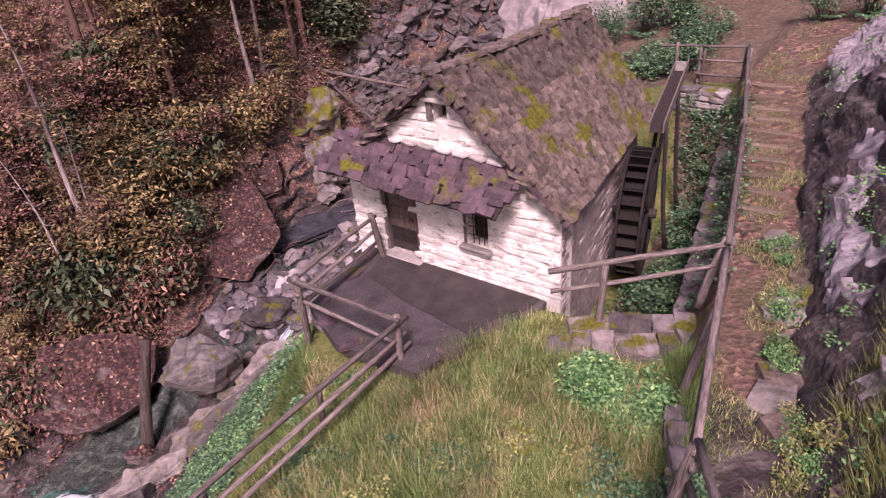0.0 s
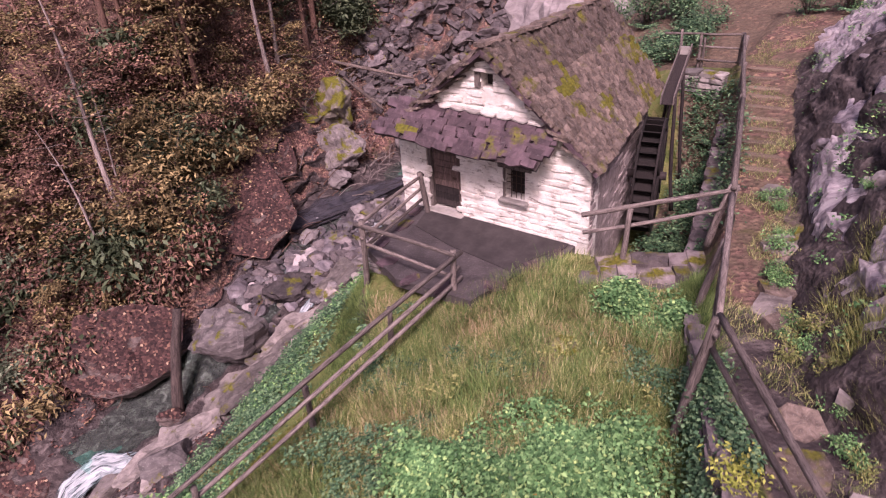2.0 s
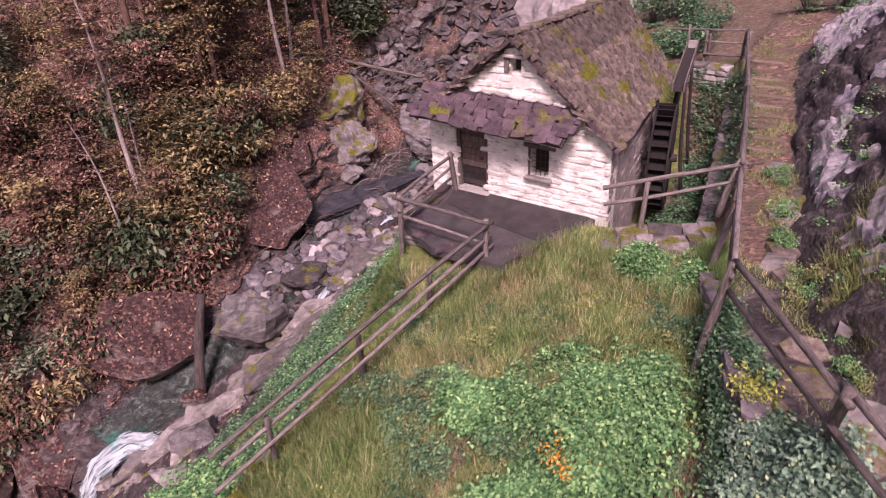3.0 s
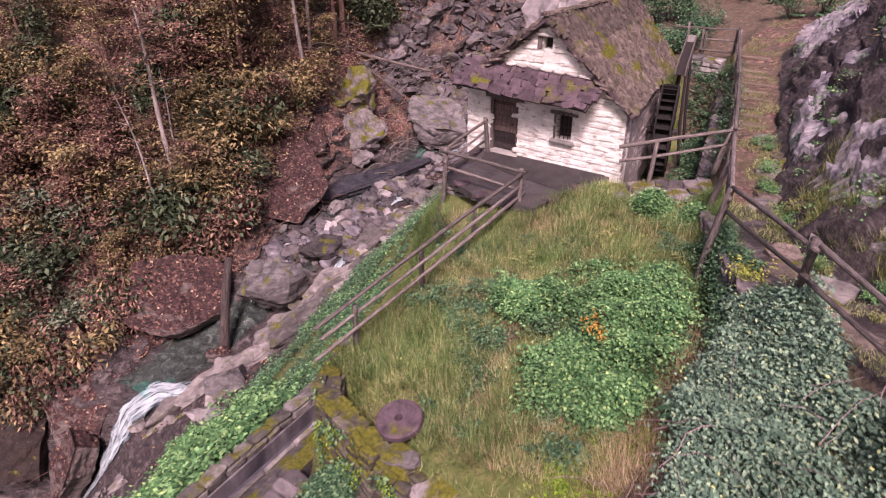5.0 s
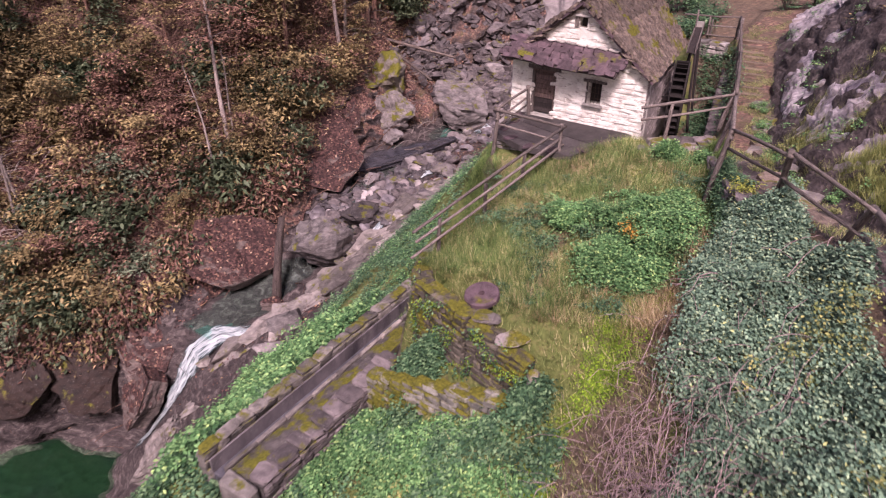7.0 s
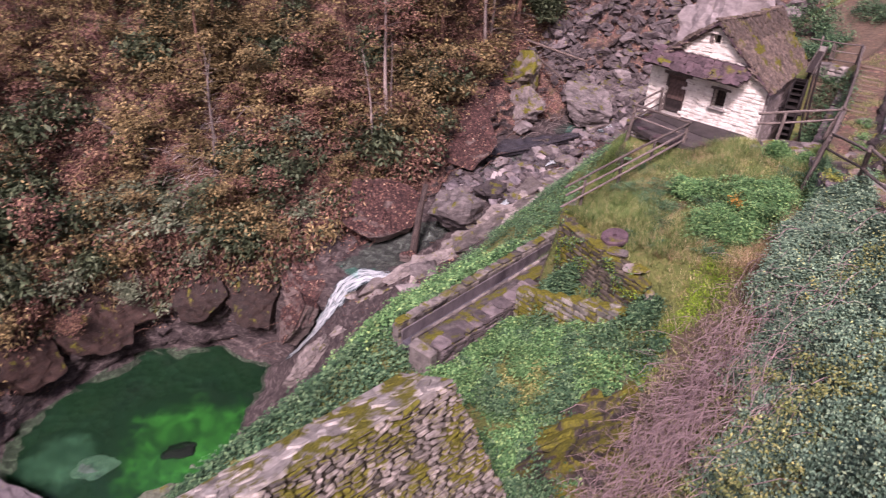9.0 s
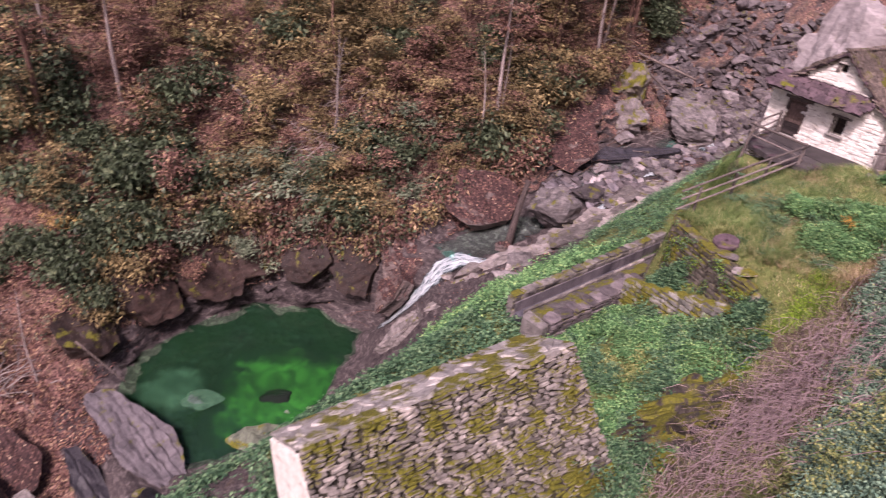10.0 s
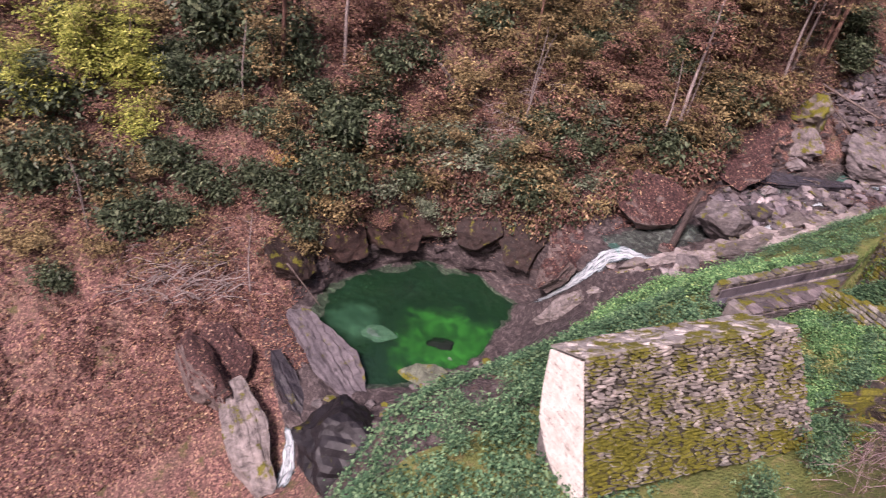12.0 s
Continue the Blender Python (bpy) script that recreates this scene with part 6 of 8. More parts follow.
MAT["moss_ledge"] = stone_material("mossy_crumbling_ledge", (0.022, 0.018, 0.015), (0.12, 0.095, 0.08), 0.55, 2.2)
for k, (place, down, long, wide, thick) in enumerate([((3.6, -16.9, -3.7), (-1.4, -1.0, -1.2), 1.5, 1.2, 1.1), ((3.1, -17.9, -4.3), (-1.5, -0.7, -1.4), 1.3, 0.9, 0.9), ((3.5, -15.7, -3.5), (-1.3, -0.6, -1.0), 1.1, 0.9, 0.8), ((4.2, -18.3, -3.9), (-1.2, -1.2, -1.1), 1.1, 0.8, 0.9), ((2.6, -16.6, -4.4), (-1.5, -0.4, -1.6), 1.0, 0.8, 0.8)]):
    lay_slab("rock_outcrop", "crumbling mossy rock ledge below the bramble bank", place, down, long, wide, thick, 235 + k, "moss_ledge", "rock", "bramble bank ledges", 0.25, 0.22)
# pale split rock along the stream's near side
for k, (place, down, long, wide, thick) in enumerate([((-16.4, -3.4, -13.4), (-1.2, -2.6, -0.9), 2.9, 1.1, 0.8), ((-15.6, 0.2, -12.5), (-0.8, -2.6, -0.8), 2.2, 1.0, 0.7), ((-17.6, -7.4, -15.6), (-1.8, -2.4, -2.0), 2.6, 1.2, 0.9), ((-15.9, 4.4, -12.1), (-0.4, -2.6, -0.4), 2.4, 0.9, 0.6), ((-16.9, 9.4, -11.7), (-0.2, -2.6, -0.3), 2.6, 0.9, 0.6), ((-19.4, -10.4, -18.6), (-1.6, -2.0, -3.0), 2.4, 1.3, 0.9), ((-15.0, 1.4, -12.0), (-0.6, -2.6, -0.4), 2.6, 1.0, 0.6), ((-15.2, 6.4, -11.8), (-0.2, -2.6, -0.3), 2.6, 1.0, 0.6), ((-15.6, 11.6, -11.4), (-0.2, -2.6, -0.3), 2.8, 1.1, 0.6), ((-13.4, 3.8, -10.6), (-0.6, -2.6, -0.6), 2.4, 0.9, 0.6), ((-13.6, 8.6, -10.4), (-0.2, -2.6, -0.5), 2.4, 0.9, 0.6)]):
    lay_slab("stream_ledge", "pale split rock ledge beside the stream", place, down, long, wide, thick, 61 + k, "pale_rock", "rock", "stream ledges", ribs=0.14)


MAT["wet_bark"] = wood_material("wet_bark", (0.03, 0.022, 0.02), (0.13, 0.095, 0.085), 1.2)
MAT["pale_bark"] = wood_material("pale_grey_bark", (0.18, 0.14, 0.13), (0.42, 0.35, 0.32), 1.2)


def build_log():
    for k, (a, b, r0, r1, label) in enumerate([((-19.6, -1.2, -14.9), (-20.5, 0.9, -10.0), 0.32, 0.2, "thick dark dead log leaning against the stream bank"),
                                               ((-36.3, -11.6, -9.7), (-43.9, -14.4, -5.4), 0.2, 0.13, "pale fallen trunk lying down the wooded slope"),
                                               ((-31.0, 24.0, -5.2), (-23.5, 21.5, -7.4), 0.14, 0.1, "bare fallen trunk across the rocks"),
                                               ((-33.0, 22.0, -4.2), (-24.0, 26.0, -6.6), 0.16, 0.1, "bare fallen trunk across the rocks"),
                                               ((-29.4, -29.2, -18.6), (-27.0, -27.2, -21.2), 0.07, 0.04, "thin dead branch leaning to the pool")]):
        tagged(beam("fallen_log", a, b, r0, r1, MAT["wet_bark"] if k == 0 else MAT["pale_bark"] if k == 1 else MAT["bark"], seed=500 + k, bend=0.04), label, "log")


build_log()
# ---- plants ----
def fast_mesh(name, verts, corners, material):
    """A mesh from an array of vertices in which every run of so many corners is one face."""
    me = bpy.data.meshes.new(name)
    n = len(verts)
    me.vertices.add(n)
    me.vertices.foreach_set("co", np.asarray(verts, np.float32).ravel())
    me.loops.add(n)
    me.loops.foreach_set("vertex_index", np.arange(n, dtype=np.int32))
    me.polygons.add(n // corners)
    me.polygons.foreach_set("loop_start", np.arange(0, n, corners, dtype=np.int32))
    me.update(calc_edges=True)
    me.validate()
    me.materials.append(material)
    return me


def unit(a):
    return a / np.maximum(np.linalg.norm(a, axis=-1, keepdims=True), 1e-9)


def leaf_verts(gen, pos, length, width, flat=0.5, droop=0.2):
    """Four corners of each leaf: stalk, side, tip, side; flat: how far they lie level."""
    n = len(pos)
    d = gen.normal(size=(n, 3))
    d[:, 2] = d[:, 2] * (1 - flat) - droop
    d = unit(d)
    side = unit(np.cross(d, np.array([0, 0, 1.0]) + gen.normal(size=(n, 3)) * 0.45 * (1.2 - flat)))
    up = np.cross(side, d)
    length, width = np.broadcast_to(length, n)[:, None], np.broadcast_to(width, n)[:, None]
    mid = pos + d * length * 0.45 + up * length * 0.08
    out = np.empty((n, 4, 3))
    out[:, 0], out[:, 1], out[:, 2], out[:, 3] = pos, mid + side * width, pos + d * length, mid - side * width
    return out.reshape(-1, 3)


def blade_verts(gen, pos, length, width, lean=0.35):
    n = len(pos)
    a = gen.uniform(0, 2 * np.pi, n)
    side = np.stack([np.cos(a), np.sin(a), 0 * a], -1) * np.broadcast_to(width, n)[:, None]
    tip = pos + np.stack([gen.normal(0, lean, n), gen.normal(0, lean, n), np.ones(n)], -1) * np.broadcast_to(length, n)[:, None]
    out = np.empty((n, 3, 3))
    out[:, 0], out[:, 1], out[:, 2] = pos - side, pos + side, tip
    return out.reshape(-1, 3)


BT = BREAK_TABLES


def ground_z(x, y):
    """Heights for arrays of places, without the finest lumps."""
    xs = np.stack([np.interp(y, b[:, 0], b[:, 1]) for b in BT], -1)
    zs = np.stack([np.interp(y, b[:, 0], b[:, 2]) for b in BT], -1)
    k = np.clip((xs < x[:, None]).sum(1) - 1, 0, len(BT) - 2)
    i = np.arange(len(x))
    t = (x - xs[i, k]) / np.maximum(xs[i, k + 1] - xs[i, k], 1e-6)
    return zs[i, k] + (zs[i, k + 1] - zs[i, k]) * np.clip(t, 0, 1)


def rough_z(x, y):
    xs = np.stack([np.interp(y, b[:, 0], b[:, 1]) for b in BT], -1)
    k = np.clip((xs < x[:, None]).sum(1) - 1, 0, len(STRIPS) - 1)
    return ground_z(x, y) + np.array([lumps(a, b, 0, STRIPS[i][1]) for a, b, i in zip(x, y, k)])


def between_breaks(gen, n, i, j, y0, y1, lo=0.0, hi=1.0):
    """Random places between break lines i and j."""
    y = gen.uniform(y0, y1, n)
    a, b = np.interp(y, BT[i][:, 0], BT[i][:, 1]), np.interp(y, BT[j][:, 0], BT[j][:, 1])
    return a + (b - a) * gen.uniform(lo, hi, n), y


def patchy(x, y, scale, seed, cut):
    """True where a slow noise is over cut: plants grow in patches."""
    return np.array([noise.noise(Vector((a * scale + seed, b * scale, seed * 0.37))) > cut for a, b in zip(x, y)])


def plant_stuff(name, mesh, label, category="plants"):
    return tagged(new(name, mesh), label, category, kind="stuff")


LEAF = dict(
    grass=leaf_material("meadow_grass", [(0.0, (0.055, 0.088, 0.0242)), (0.45, (0.16, 0.204, 0.066)), (0.8, (0.319, 0.314, 0.132)), (1.0, (0.517, 0.44, 0.253))], 0.7, 0.6),
    lush=leaf_material("long_green_grass", [(0.0, (0.0246, 0.056, 0.0157)), (0.5, (0.0784, 0.14, 0.0403)), (1.0, (0.224, 0.291, 0.101))], 0.6, 0.7),
    dry=leaf_material("dry_grass", [(0.0, (0.16, 0.11, 0.055)), (0.6, (0.34, 0.25, 0.14)), (1.0, (0.5, 0.4, 0.26))], 0.75, 0.8),
    herb=leaf_material("green_herbs", [(0.0, (0.0242, 0.0682, 0.0264)), (0.55, (0.0825, 0.198, 0.0715)), (0.9, (0.198, 0.363, 0.143)), (1.0, (0.33, 0.462, 0.165))], 0.55, 0.9),
    bank=leaf_material("bank_greenery", [(0.0, (0.0165, 0.0425, 0.0236)), (0.6, (0.059, 0.132, 0.0649)), (1.0, (0.177, 0.283, 0.142))], 0.55, 0.5),
    ivy=leaf_material("ivy_leaves", [(0.0, (0.0531, 0.1, 0.0684)), (0.5, (0.124, 0.212, 0.142)), (0.9, (0.236, 0.342, 0.224)), (0.98, (0.354, 0.448, 0.26)), (1.0, (0.496, 0.496, 0.177))], 0.55, 0.5),
    dark=leaf_material("dark_broad_leaves", [(0.0, (0.022, 0.031, 0.017)), (0.55, (0.056, 0.077, 0.042)), (0.9, (0.105, 0.13, 0.074)), (1.0, (0.155, 0.18, 0.1))], 0.45, 0.4),
    olive=leaf_material("olive_leaves", [(0.0, (0.06, 0.045, 0.023)), (0.5, (0.17, 0.125, 0.06)), (0.85, (0.28, 0.21, 0.1)), (1.0, (0.4, 0.3, 0.14))], 0.6, 0.3),
    rust=leaf_material("rusty_leaves", [(0.0, (0.05, 0.025, 0.021)), (0.5, (0.15, 0.078, 0.062)), (0.85, (0.26, 0.145, 0.104)), (1.0, (0.4, 0.27, 0.16))], 0.65, 0.3),
    grey=leaf_material("grey_green_leaves", [(0.0, (0.06, 0.08, 0.05)), (0.6, (0.14, 0.17, 0.11)), (1.0, (0.24, 0.27, 0.18))], 0.6, 0.5),
    yellow=leaf_material("yellow_leaves", [(0.0, (0.13, 0.16, 0.03)), (0.6, (0.28, 0.3, 0.065)), (1.0, (0.45, 0.44, 0.12))], 0.55, 0.6),
    ochre=leaf_material("ochre_bracken", [(0.0, (0.26, 0.16, 0.05)), (0.6, (0.42, 0.28, 0.1)), (1.0, (0.55, 0.4, 0.18))], 0.6, 0.6),
    orange=leaf_material("orange_bracken", [(0.0, (0.2, 0.09, 0.02)), (0.6, (0.42, 0.21, 0.04)), (1.0, (0.55, 0.33, 0.08))], 0.6, 0.6),
    pale=leaf_material("yellow_green_leaves", [(0.0, (0.09, 0.115, 0.035)), (0.6, (0.19, 0.215, 0.075)), (1.0, (0.36, 0.34, 0.13))], 0.55, 0.6),
    litter=leaf_material("fallen_leaves", [(0.0, (0.035, 0.017, 0.016)), (0.5, (0.12, 0.06, 0.053)), (0.82, (0.22, 0.115, 0.092)), (0.95, (0.34, 0.2, 0.115)), (1.0, (0.5, 0.36, 0.23))], 0.6, 0.35),
)
gen = np.random.default_rng(4)


def tussocks(x, y, per, length, spread, width):
    """Grass in tufts: blades that lean out from each tuft's heart."""
    k = np.repeat(np.arange(len(x)), per)
    n = len(k)
    vigour = gen.uniform(0.55, 1.25, len(x))[k]
    a, r = gen.uniform(0, 2 * np.pi, n), np.abs(gen.normal(0, spread, n))
    px, py = x[k] + np.cos(a) * r, y[k] + np.sin(a) * r
    pos = np.stack([px, py, ground_z(px, py) - 0.03], -1)
    tall = gen.uniform(*length, n) * vigour
    out = np.stack([np.cos(a), np.sin(a), 0 * a], -1) * (gen.uniform(0.1, 0.85, n) * tall)[:, None]
    side = np.stack([-np.sin(a), np.cos(a), 0 * a], -1) * (gen.uniform(*width, n))[:, None]
    tip = pos + out + np.array([0, 0, 1.0]) * (tall * gen.uniform(0.5, 1.0, n))[:, None]
    v = np.empty((n, 3, 3))
    v[:, 0], v[:, 1], v[:, 2] = pos - side, pos + side, tip
    return v.reshape(-1, 3)


def terrace_grass():
    for name, label, count, per, length, mat, cut, seed in (("terrace_grass", "uneven tufted meadow grass on the terrace", 3600, 44, (0.14, 0.4), "grass", -0.6, 2.0), ("terrace_grass", "long green grass tufts on the terrace", 2600, 44, (0.16, 0.46), "lush", -0.12, 6.0), ("dry_grass", "dry brown grass on the terrace", 1200, 40, (0.14, 0.42), "dry", 0.05, 9.0)):
        x, y = between_breaks(gen, count, 10, 12, -11.7, -0.3)
        keep = ~((x < 0.5 + (y + 0.1) * 0.6) & (y > -3.4)) & ~((y > -1.5) & (x > 0.7) & (x < 3.3)) & ~(y > -0.4) & ~((y < -11.2) & (x < -1.5)) & patchy(x, y, 0.5, seed, cut)
        track = np.abs(x - 1.2 - 0.25 * np.sin(y)) < 0.22
        keep &= ~(track & (gen.random(len(x)) < 0.75))
        plant_stuff(name, fast_mesh(name, tussocks(x[keep], y[keep], per, length, 0.12, (0.004, 0.009)), 3, LEAF[mat]), label, "grass")
    y = gen.uniform(-10.4, -3.2, 300)
    x = 1.2 + 0.25 * np.sin(y) + gen.normal(0, 0.2, 300)
    plant_stuff("dry_grass", fast_mesh("dry_grass", tussocks(x, y, 46, (0.06, 0.2), 0.16, (0.004, 0.008)), 3, LEAF["dry"]), "trodden dry grass along a faint track", "grass")
    for i, j, y0, y1, lo, hi in ((12, 13, -6.5, -1.0, 0.0, 0.6), (8, 10, -10.0, -2.2, 0.2, 1.0)):
        x, y = between_breaks(gen, 1000, i, j, y0, y1, lo, hi)
        plant_stuff("edge_grass", fast_mesh("edge_grass", tussocks(x, y, 44, (0.12, 0.36), 0.12, (0.004, 0.009)), 3, LEAF["lush"]), "green grass on the edge of the terrace", "grass")
    t = gen.uniform(0, 1, 150)
    x, y = 4.3 + 0.3 * t + gen.normal(0, 0.3, 150), -7.0 - 4.6 * t
    plant_stuff("dry_grass", fast_mesh("dry_grass", tussocks(x, y, 70, (0.2, 0.55), 0.26, (0.004, 0.008)), 3, LEAF["dry"]), "long dry grass hanging beside the ivy", "grass")
    x, y = between_breaks(gen, 22000, 11, 13, -20, -11.9, 0.0, 0.75)
    v = blade_verts(gen, np.stack([x, y, ground_z(x, y) - 0.02], -1), gen.uniform(0.1, 0.35, len(x)), gen.uniform(0.008, 0.016, len(x)), 0.5)
    plant_stuff("slope_grass", fast_mesh("slope_grass", v, 3, LEAF["grass"]), "tufted grass on the slope below the terrace", "grass")
    x, y = between_breaks(gen, 30000, 13, 14, -14, 16, 0.0, 1.0)
    keep = patchy(x, y, 0.8, 5, 0.05)
    x, y = x[keep], y[keep]
    v = blade_verts(gen, np.stack([x, y, ground_z(x, y) - 0.02], -1), gen.uniform(0.04, 0.17, len(x)), gen.uniform(0.004, 0.007, len(x)), 0.6)
    plant_stuff("path_grass", fast_mesh("path_grass", v, 3, LEAF["grass"]), "sparse grass and weeds on the hillside path", "grass")


def herb_layer(name, label, n, places, material, size, tall, cut, scale, seed, flat=0.55):
    """Low leafy growth over an area, in patches."""
    x, y = places(n)
    keep = patchy(x, y, scale, seed, cut)
    x, y = x[keep], y[keep]
    each = 16
    x, y = x[::each], y[::each]
    hump = np.clip(np.array([noise.noise(Vector((a * 1.3, b * 1.3, seed))) for a, b in zip(x, y)]) + np.array([noise.noise(Vector((a * 0.45, b * 0.45, seed + 5))) for a, b in zip(x, y)]) * 0.9 + 0.75, 0.12, 1.7)
    z = ground_z(x, y) + gen.uniform(0, 1, len(x)) ** 0.4 * tall * hump
    heart = np.repeat(np.stack([x, y, z], -1), each, 0)
    n = len(heart)
    wide = (size[0] + size[1]) * 0.8 * np.repeat(gen.uniform(0.6, 1.5, len(x)), each)
    off = gen.normal(0, 1, (n, 3)) * np.stack([wide, wide, wide * 0.28], -1)
    off[:, 2] -= (off[:, 0] ** 2 + off[:, 1] ** 2) / (wide * 4)
    v = leaf_verts(gen, heart + off, gen.uniform(*size, n), gen.uniform(size[0] * 0.3, size[1] * 0.35, n), min(flat + 0.2, 0.85))
    plant_stuff(name, fast_mesh(name, v, 4, LEAF[material]), label)


def spots(centres):
    """Places gathered round the given centres (x, y, radius)."""
    c = np.array(centres, float)

    def pick(n):
        k = gen.integers(0, len(c), n)
        return c[k, 0] + gen.normal(0, 0.45, n) * c[k, 2], c[k, 1] + gen.normal(0, 0.45, n) * c[k, 2]
    return pick


def house_bank(n):
    x, y = between_breaks(gen, n, 6, 8, -40, -16.5, 0.3, 1.0)
    keep = ~((x < -11.6) & (y < -23)) & ~((y < -30.4) & (x < -9.5)) & ~((y < -17) & (x < -13.2))
    return x[keep], y[keep]


def bank_places(n):
    x, y = between_breaks(gen, n, 7, 8, -19, 9, 0.06, 1.0)
    edge = np.interp(y, BT[7][:, 0], BT[7][:, 1])
    keep = (y < -7) | (x > edge + 2.4 + 0.9 * np.sin(y * 1.3))
    return x[keep], y[keep]


def ivy_places(n):
    """The bank below the path, from its foot outwards."""
    y = gen.uniform(-31, -6.9, n)
    a, b = np.interp(y, BT[12][:, 0], BT[12][:, 1]), np.interp(y, BT[13][:, 0], BT[13][:, 1])
    low = np.interp(y, [-31, -16, -13.5, -11.5, -9, -6.9], [0.5, 0.5, 0.42, 0.2, 0.26, 0.62])
    t = low + (0.93 - low) * gen.random(n) + 0.05 * np.sin(y * 2.1)
    return a + (b - a) * t, y


terrace_grass()
herb_layer("herb_patch", "bright green nettles and herbs in the terrace grass", 90000, spots([(2.2, -6.9, 1.0), (3.1, -6.1, 0.9), (3.5, -8.3, 1.0), (2.7, -9.4, 0.8), (2.4, -6.2, 0.9), (3.4, -7.2, 0.9), (0.9, -7.6, 0.5), (2.6, -2.2, 0.4), (3.0, -2.5, 0.4), (2.1, -2.3, 0.3), (3.7, -9.6, 0.7)]), "herb", (0.04, 0.11), 0.75, -0.5, 0.8, 1)
herb_layer("terrace_weeds", "small dark green weeds among the terrace grass", 60000, lambda n: between_breaks(gen, n, 10, 12, -11.2, -3.4, 0.08, 1.0), "bank", (0.03, 0.09), 0.32, 0.08, 0.9, 31)
herb_layer("terrace_weeds", "pale green weeds among the terrace grass", 14000, lambda n: between_breaks(gen, n, 10, 12, -11.2, -3.4, 0.08, 1.0), "pale", (0.03, 0.08), 0.25, 0.14, 1.1, 33)
herb_layer("garden_growth", "dense green weeds in the lower garden", 60000, lambda n: between_breaks(gen, n, 10, 12, -20, -13.3, 0.0, 1.0), "herb", (0.05, 0.13), 0.45, -0.2, 0.7, 2)
herb_layer("garden_growth", "dark green weeds in the lower garden", 50000, lambda n: between_breaks(gen, n, 10, 12, -20, -13.3, 0.0, 1.0), "bank", (0.05, 0.14), 0.5, -0.1, 0.8, 37)
herb_layer("garden_growth", "yellowing weeds in the lower garden", 16000, lambda n: between_breaks(gen, n, 10, 12, -20, -13.3, 0.0, 1.0), "pale", (0.05, 0.12), 0.3, 0.1, 0.6, 38)
def wall_growth():
    """Moss and small weeds clinging to the face of the terrace wall."""
    for mat, n, size, label in (("moss", 5000, (0.03, 0.08), "yellow-green moss clinging to the terrace wall"), ("bank", 3600, (0.05, 0.12), "small weeds hanging on the terrace wall")):
        u = gen.uniform(0, 1, n)
        x, y = np.interp(u, [0, 0.22, 0.62, 1], [-2.25, -1.55, 0.45, 2.3]), np.interp(u, [0, 0.22, 0.62, 1], [-10.3, -11.5, -12.2, -12.65])
        z = gen.uniform(-3.4, -0.6, n)
        keep = np.array([noise.noise(Vector((a * 1.4, c * 1.8, len(mat)))) > 0.05 for a, c in zip(x, z)])
        pos = np.stack([x, y - 0.22, z], -1)[keep] + gen.normal(0, 0.05, (int(keep.sum()), 3))
        plant_stuff("wall_growth", fast_mesh("wall_growth", leaf_verts(gen, pos, gen.uniform(*size, len(pos)), size[0] * 0.5, 0.3, 0.5), 4, LEAF[mat]), label)


LEAF["moss"] = leaf_material("vivid_moss", [(0.0, (0.06, 0.12, 0.012)), (0.6, (0.15, 0.25, 0.025)), (1.0, (0.26, 0.38, 0.04))], 0.8, 0.9)
wall_growth()
herb_layer("wall_foot_growth", "green brambles at the foot of the terrace wall", 20000, spots([(-1.3, -12.0, 0.5), (-0.8, -12.2, 0.5), (-1.0, -12.5, 0.5), (2.6, -13.0, 0.3)]), "bank", (0.06, 0.13), 1.1, -0.6, 0.8, 3)
herb_layer("bank_growth", "green undergrowth on the bank above the stream", 120000, lambda n: bank_places(n), "bank", (0.05, 0.13), 0.5, -0.12, 0.35, 4)
herb_layer("bank_weeds", "pale green weeds on the bank above the stream", 50000, lambda n: bank_places(n), "herb", (0.05, 0.12), 0.4, 0.05, 0.4, 5)
herb_layer("pool_bank_growth", "dark green bushes on the bank below the house", 100000, lambda n: house_bank(n), "bank", (0.08, 0.2), 0.5, -0.25, 0.25, 6)
herb_layer("house_side_growth", "green weeds round the stone house", 44000, lambda n: between_breaks(gen, n, 8, 11, -40, -19, 0.0, 1.0), "bank", (0.08, 0.2), 0.55, -0.1, 0.4, 7)
herb_layer("pit_growth", "green ferns and weeds in the wheel pit", 13000, lambda n: between_breaks(gen, n, 11, 13, 0.8, 9.4, 0.08, 1.0), "bank", (0.05, 0.14), 0.7, -0.4, 0.6, 8)
herb_layer("back_growth", "green bushes behind the mill", 60000, lambda n: between_breaks(gen, n, 9, 12, 10.5, 24, 0.0, 1.0), "bank", (0.07, 0.16), 1.0, 0.08, 0.3, 9)
herb_layer("ivy_bank", "thick ivy covering the bank below the path", 300000, ivy_places, "ivy", (0.045, 0.1), 0.62, -0.75, 0.3, 10, 0.35)
herb_layer("path_wall_growth", "dark moss and weeds on the wall below the path", 16000, lambda n: between_breaks(gen, n, 12, 13, -8.0, -4.2, 0.25, 0.95), "bank", (0.04, 0.1), 0.35, -0.15, 0.9, 17)
herb_layer("ivy_edge", "yellowing creeper on the lower bank", 42000, lambda n: between_breaks(gen, n, 12, 13, -40, -12.5, 0.42, 0.95), "pale", (0.04, 0.09), 0.85, 0.09, 0.45, 11, 0.35)
x, y = between_breaks(gen, 5200, 14, 15, -20, 12, 0.12, 1.0)
keep = patchy(x, y, 0.6, 12, -0.08) & (y < -1.0)
plant_stuff("cliff_grass", fast_mesh("cliff_grass", tussocks(x[keep], y[keep], 60, (0.15, 0.42), 0.14, (0.004, 0.009)), 3, LEAF["pale"]), "yellow-green grass tufts growing on the cliff", "grass")
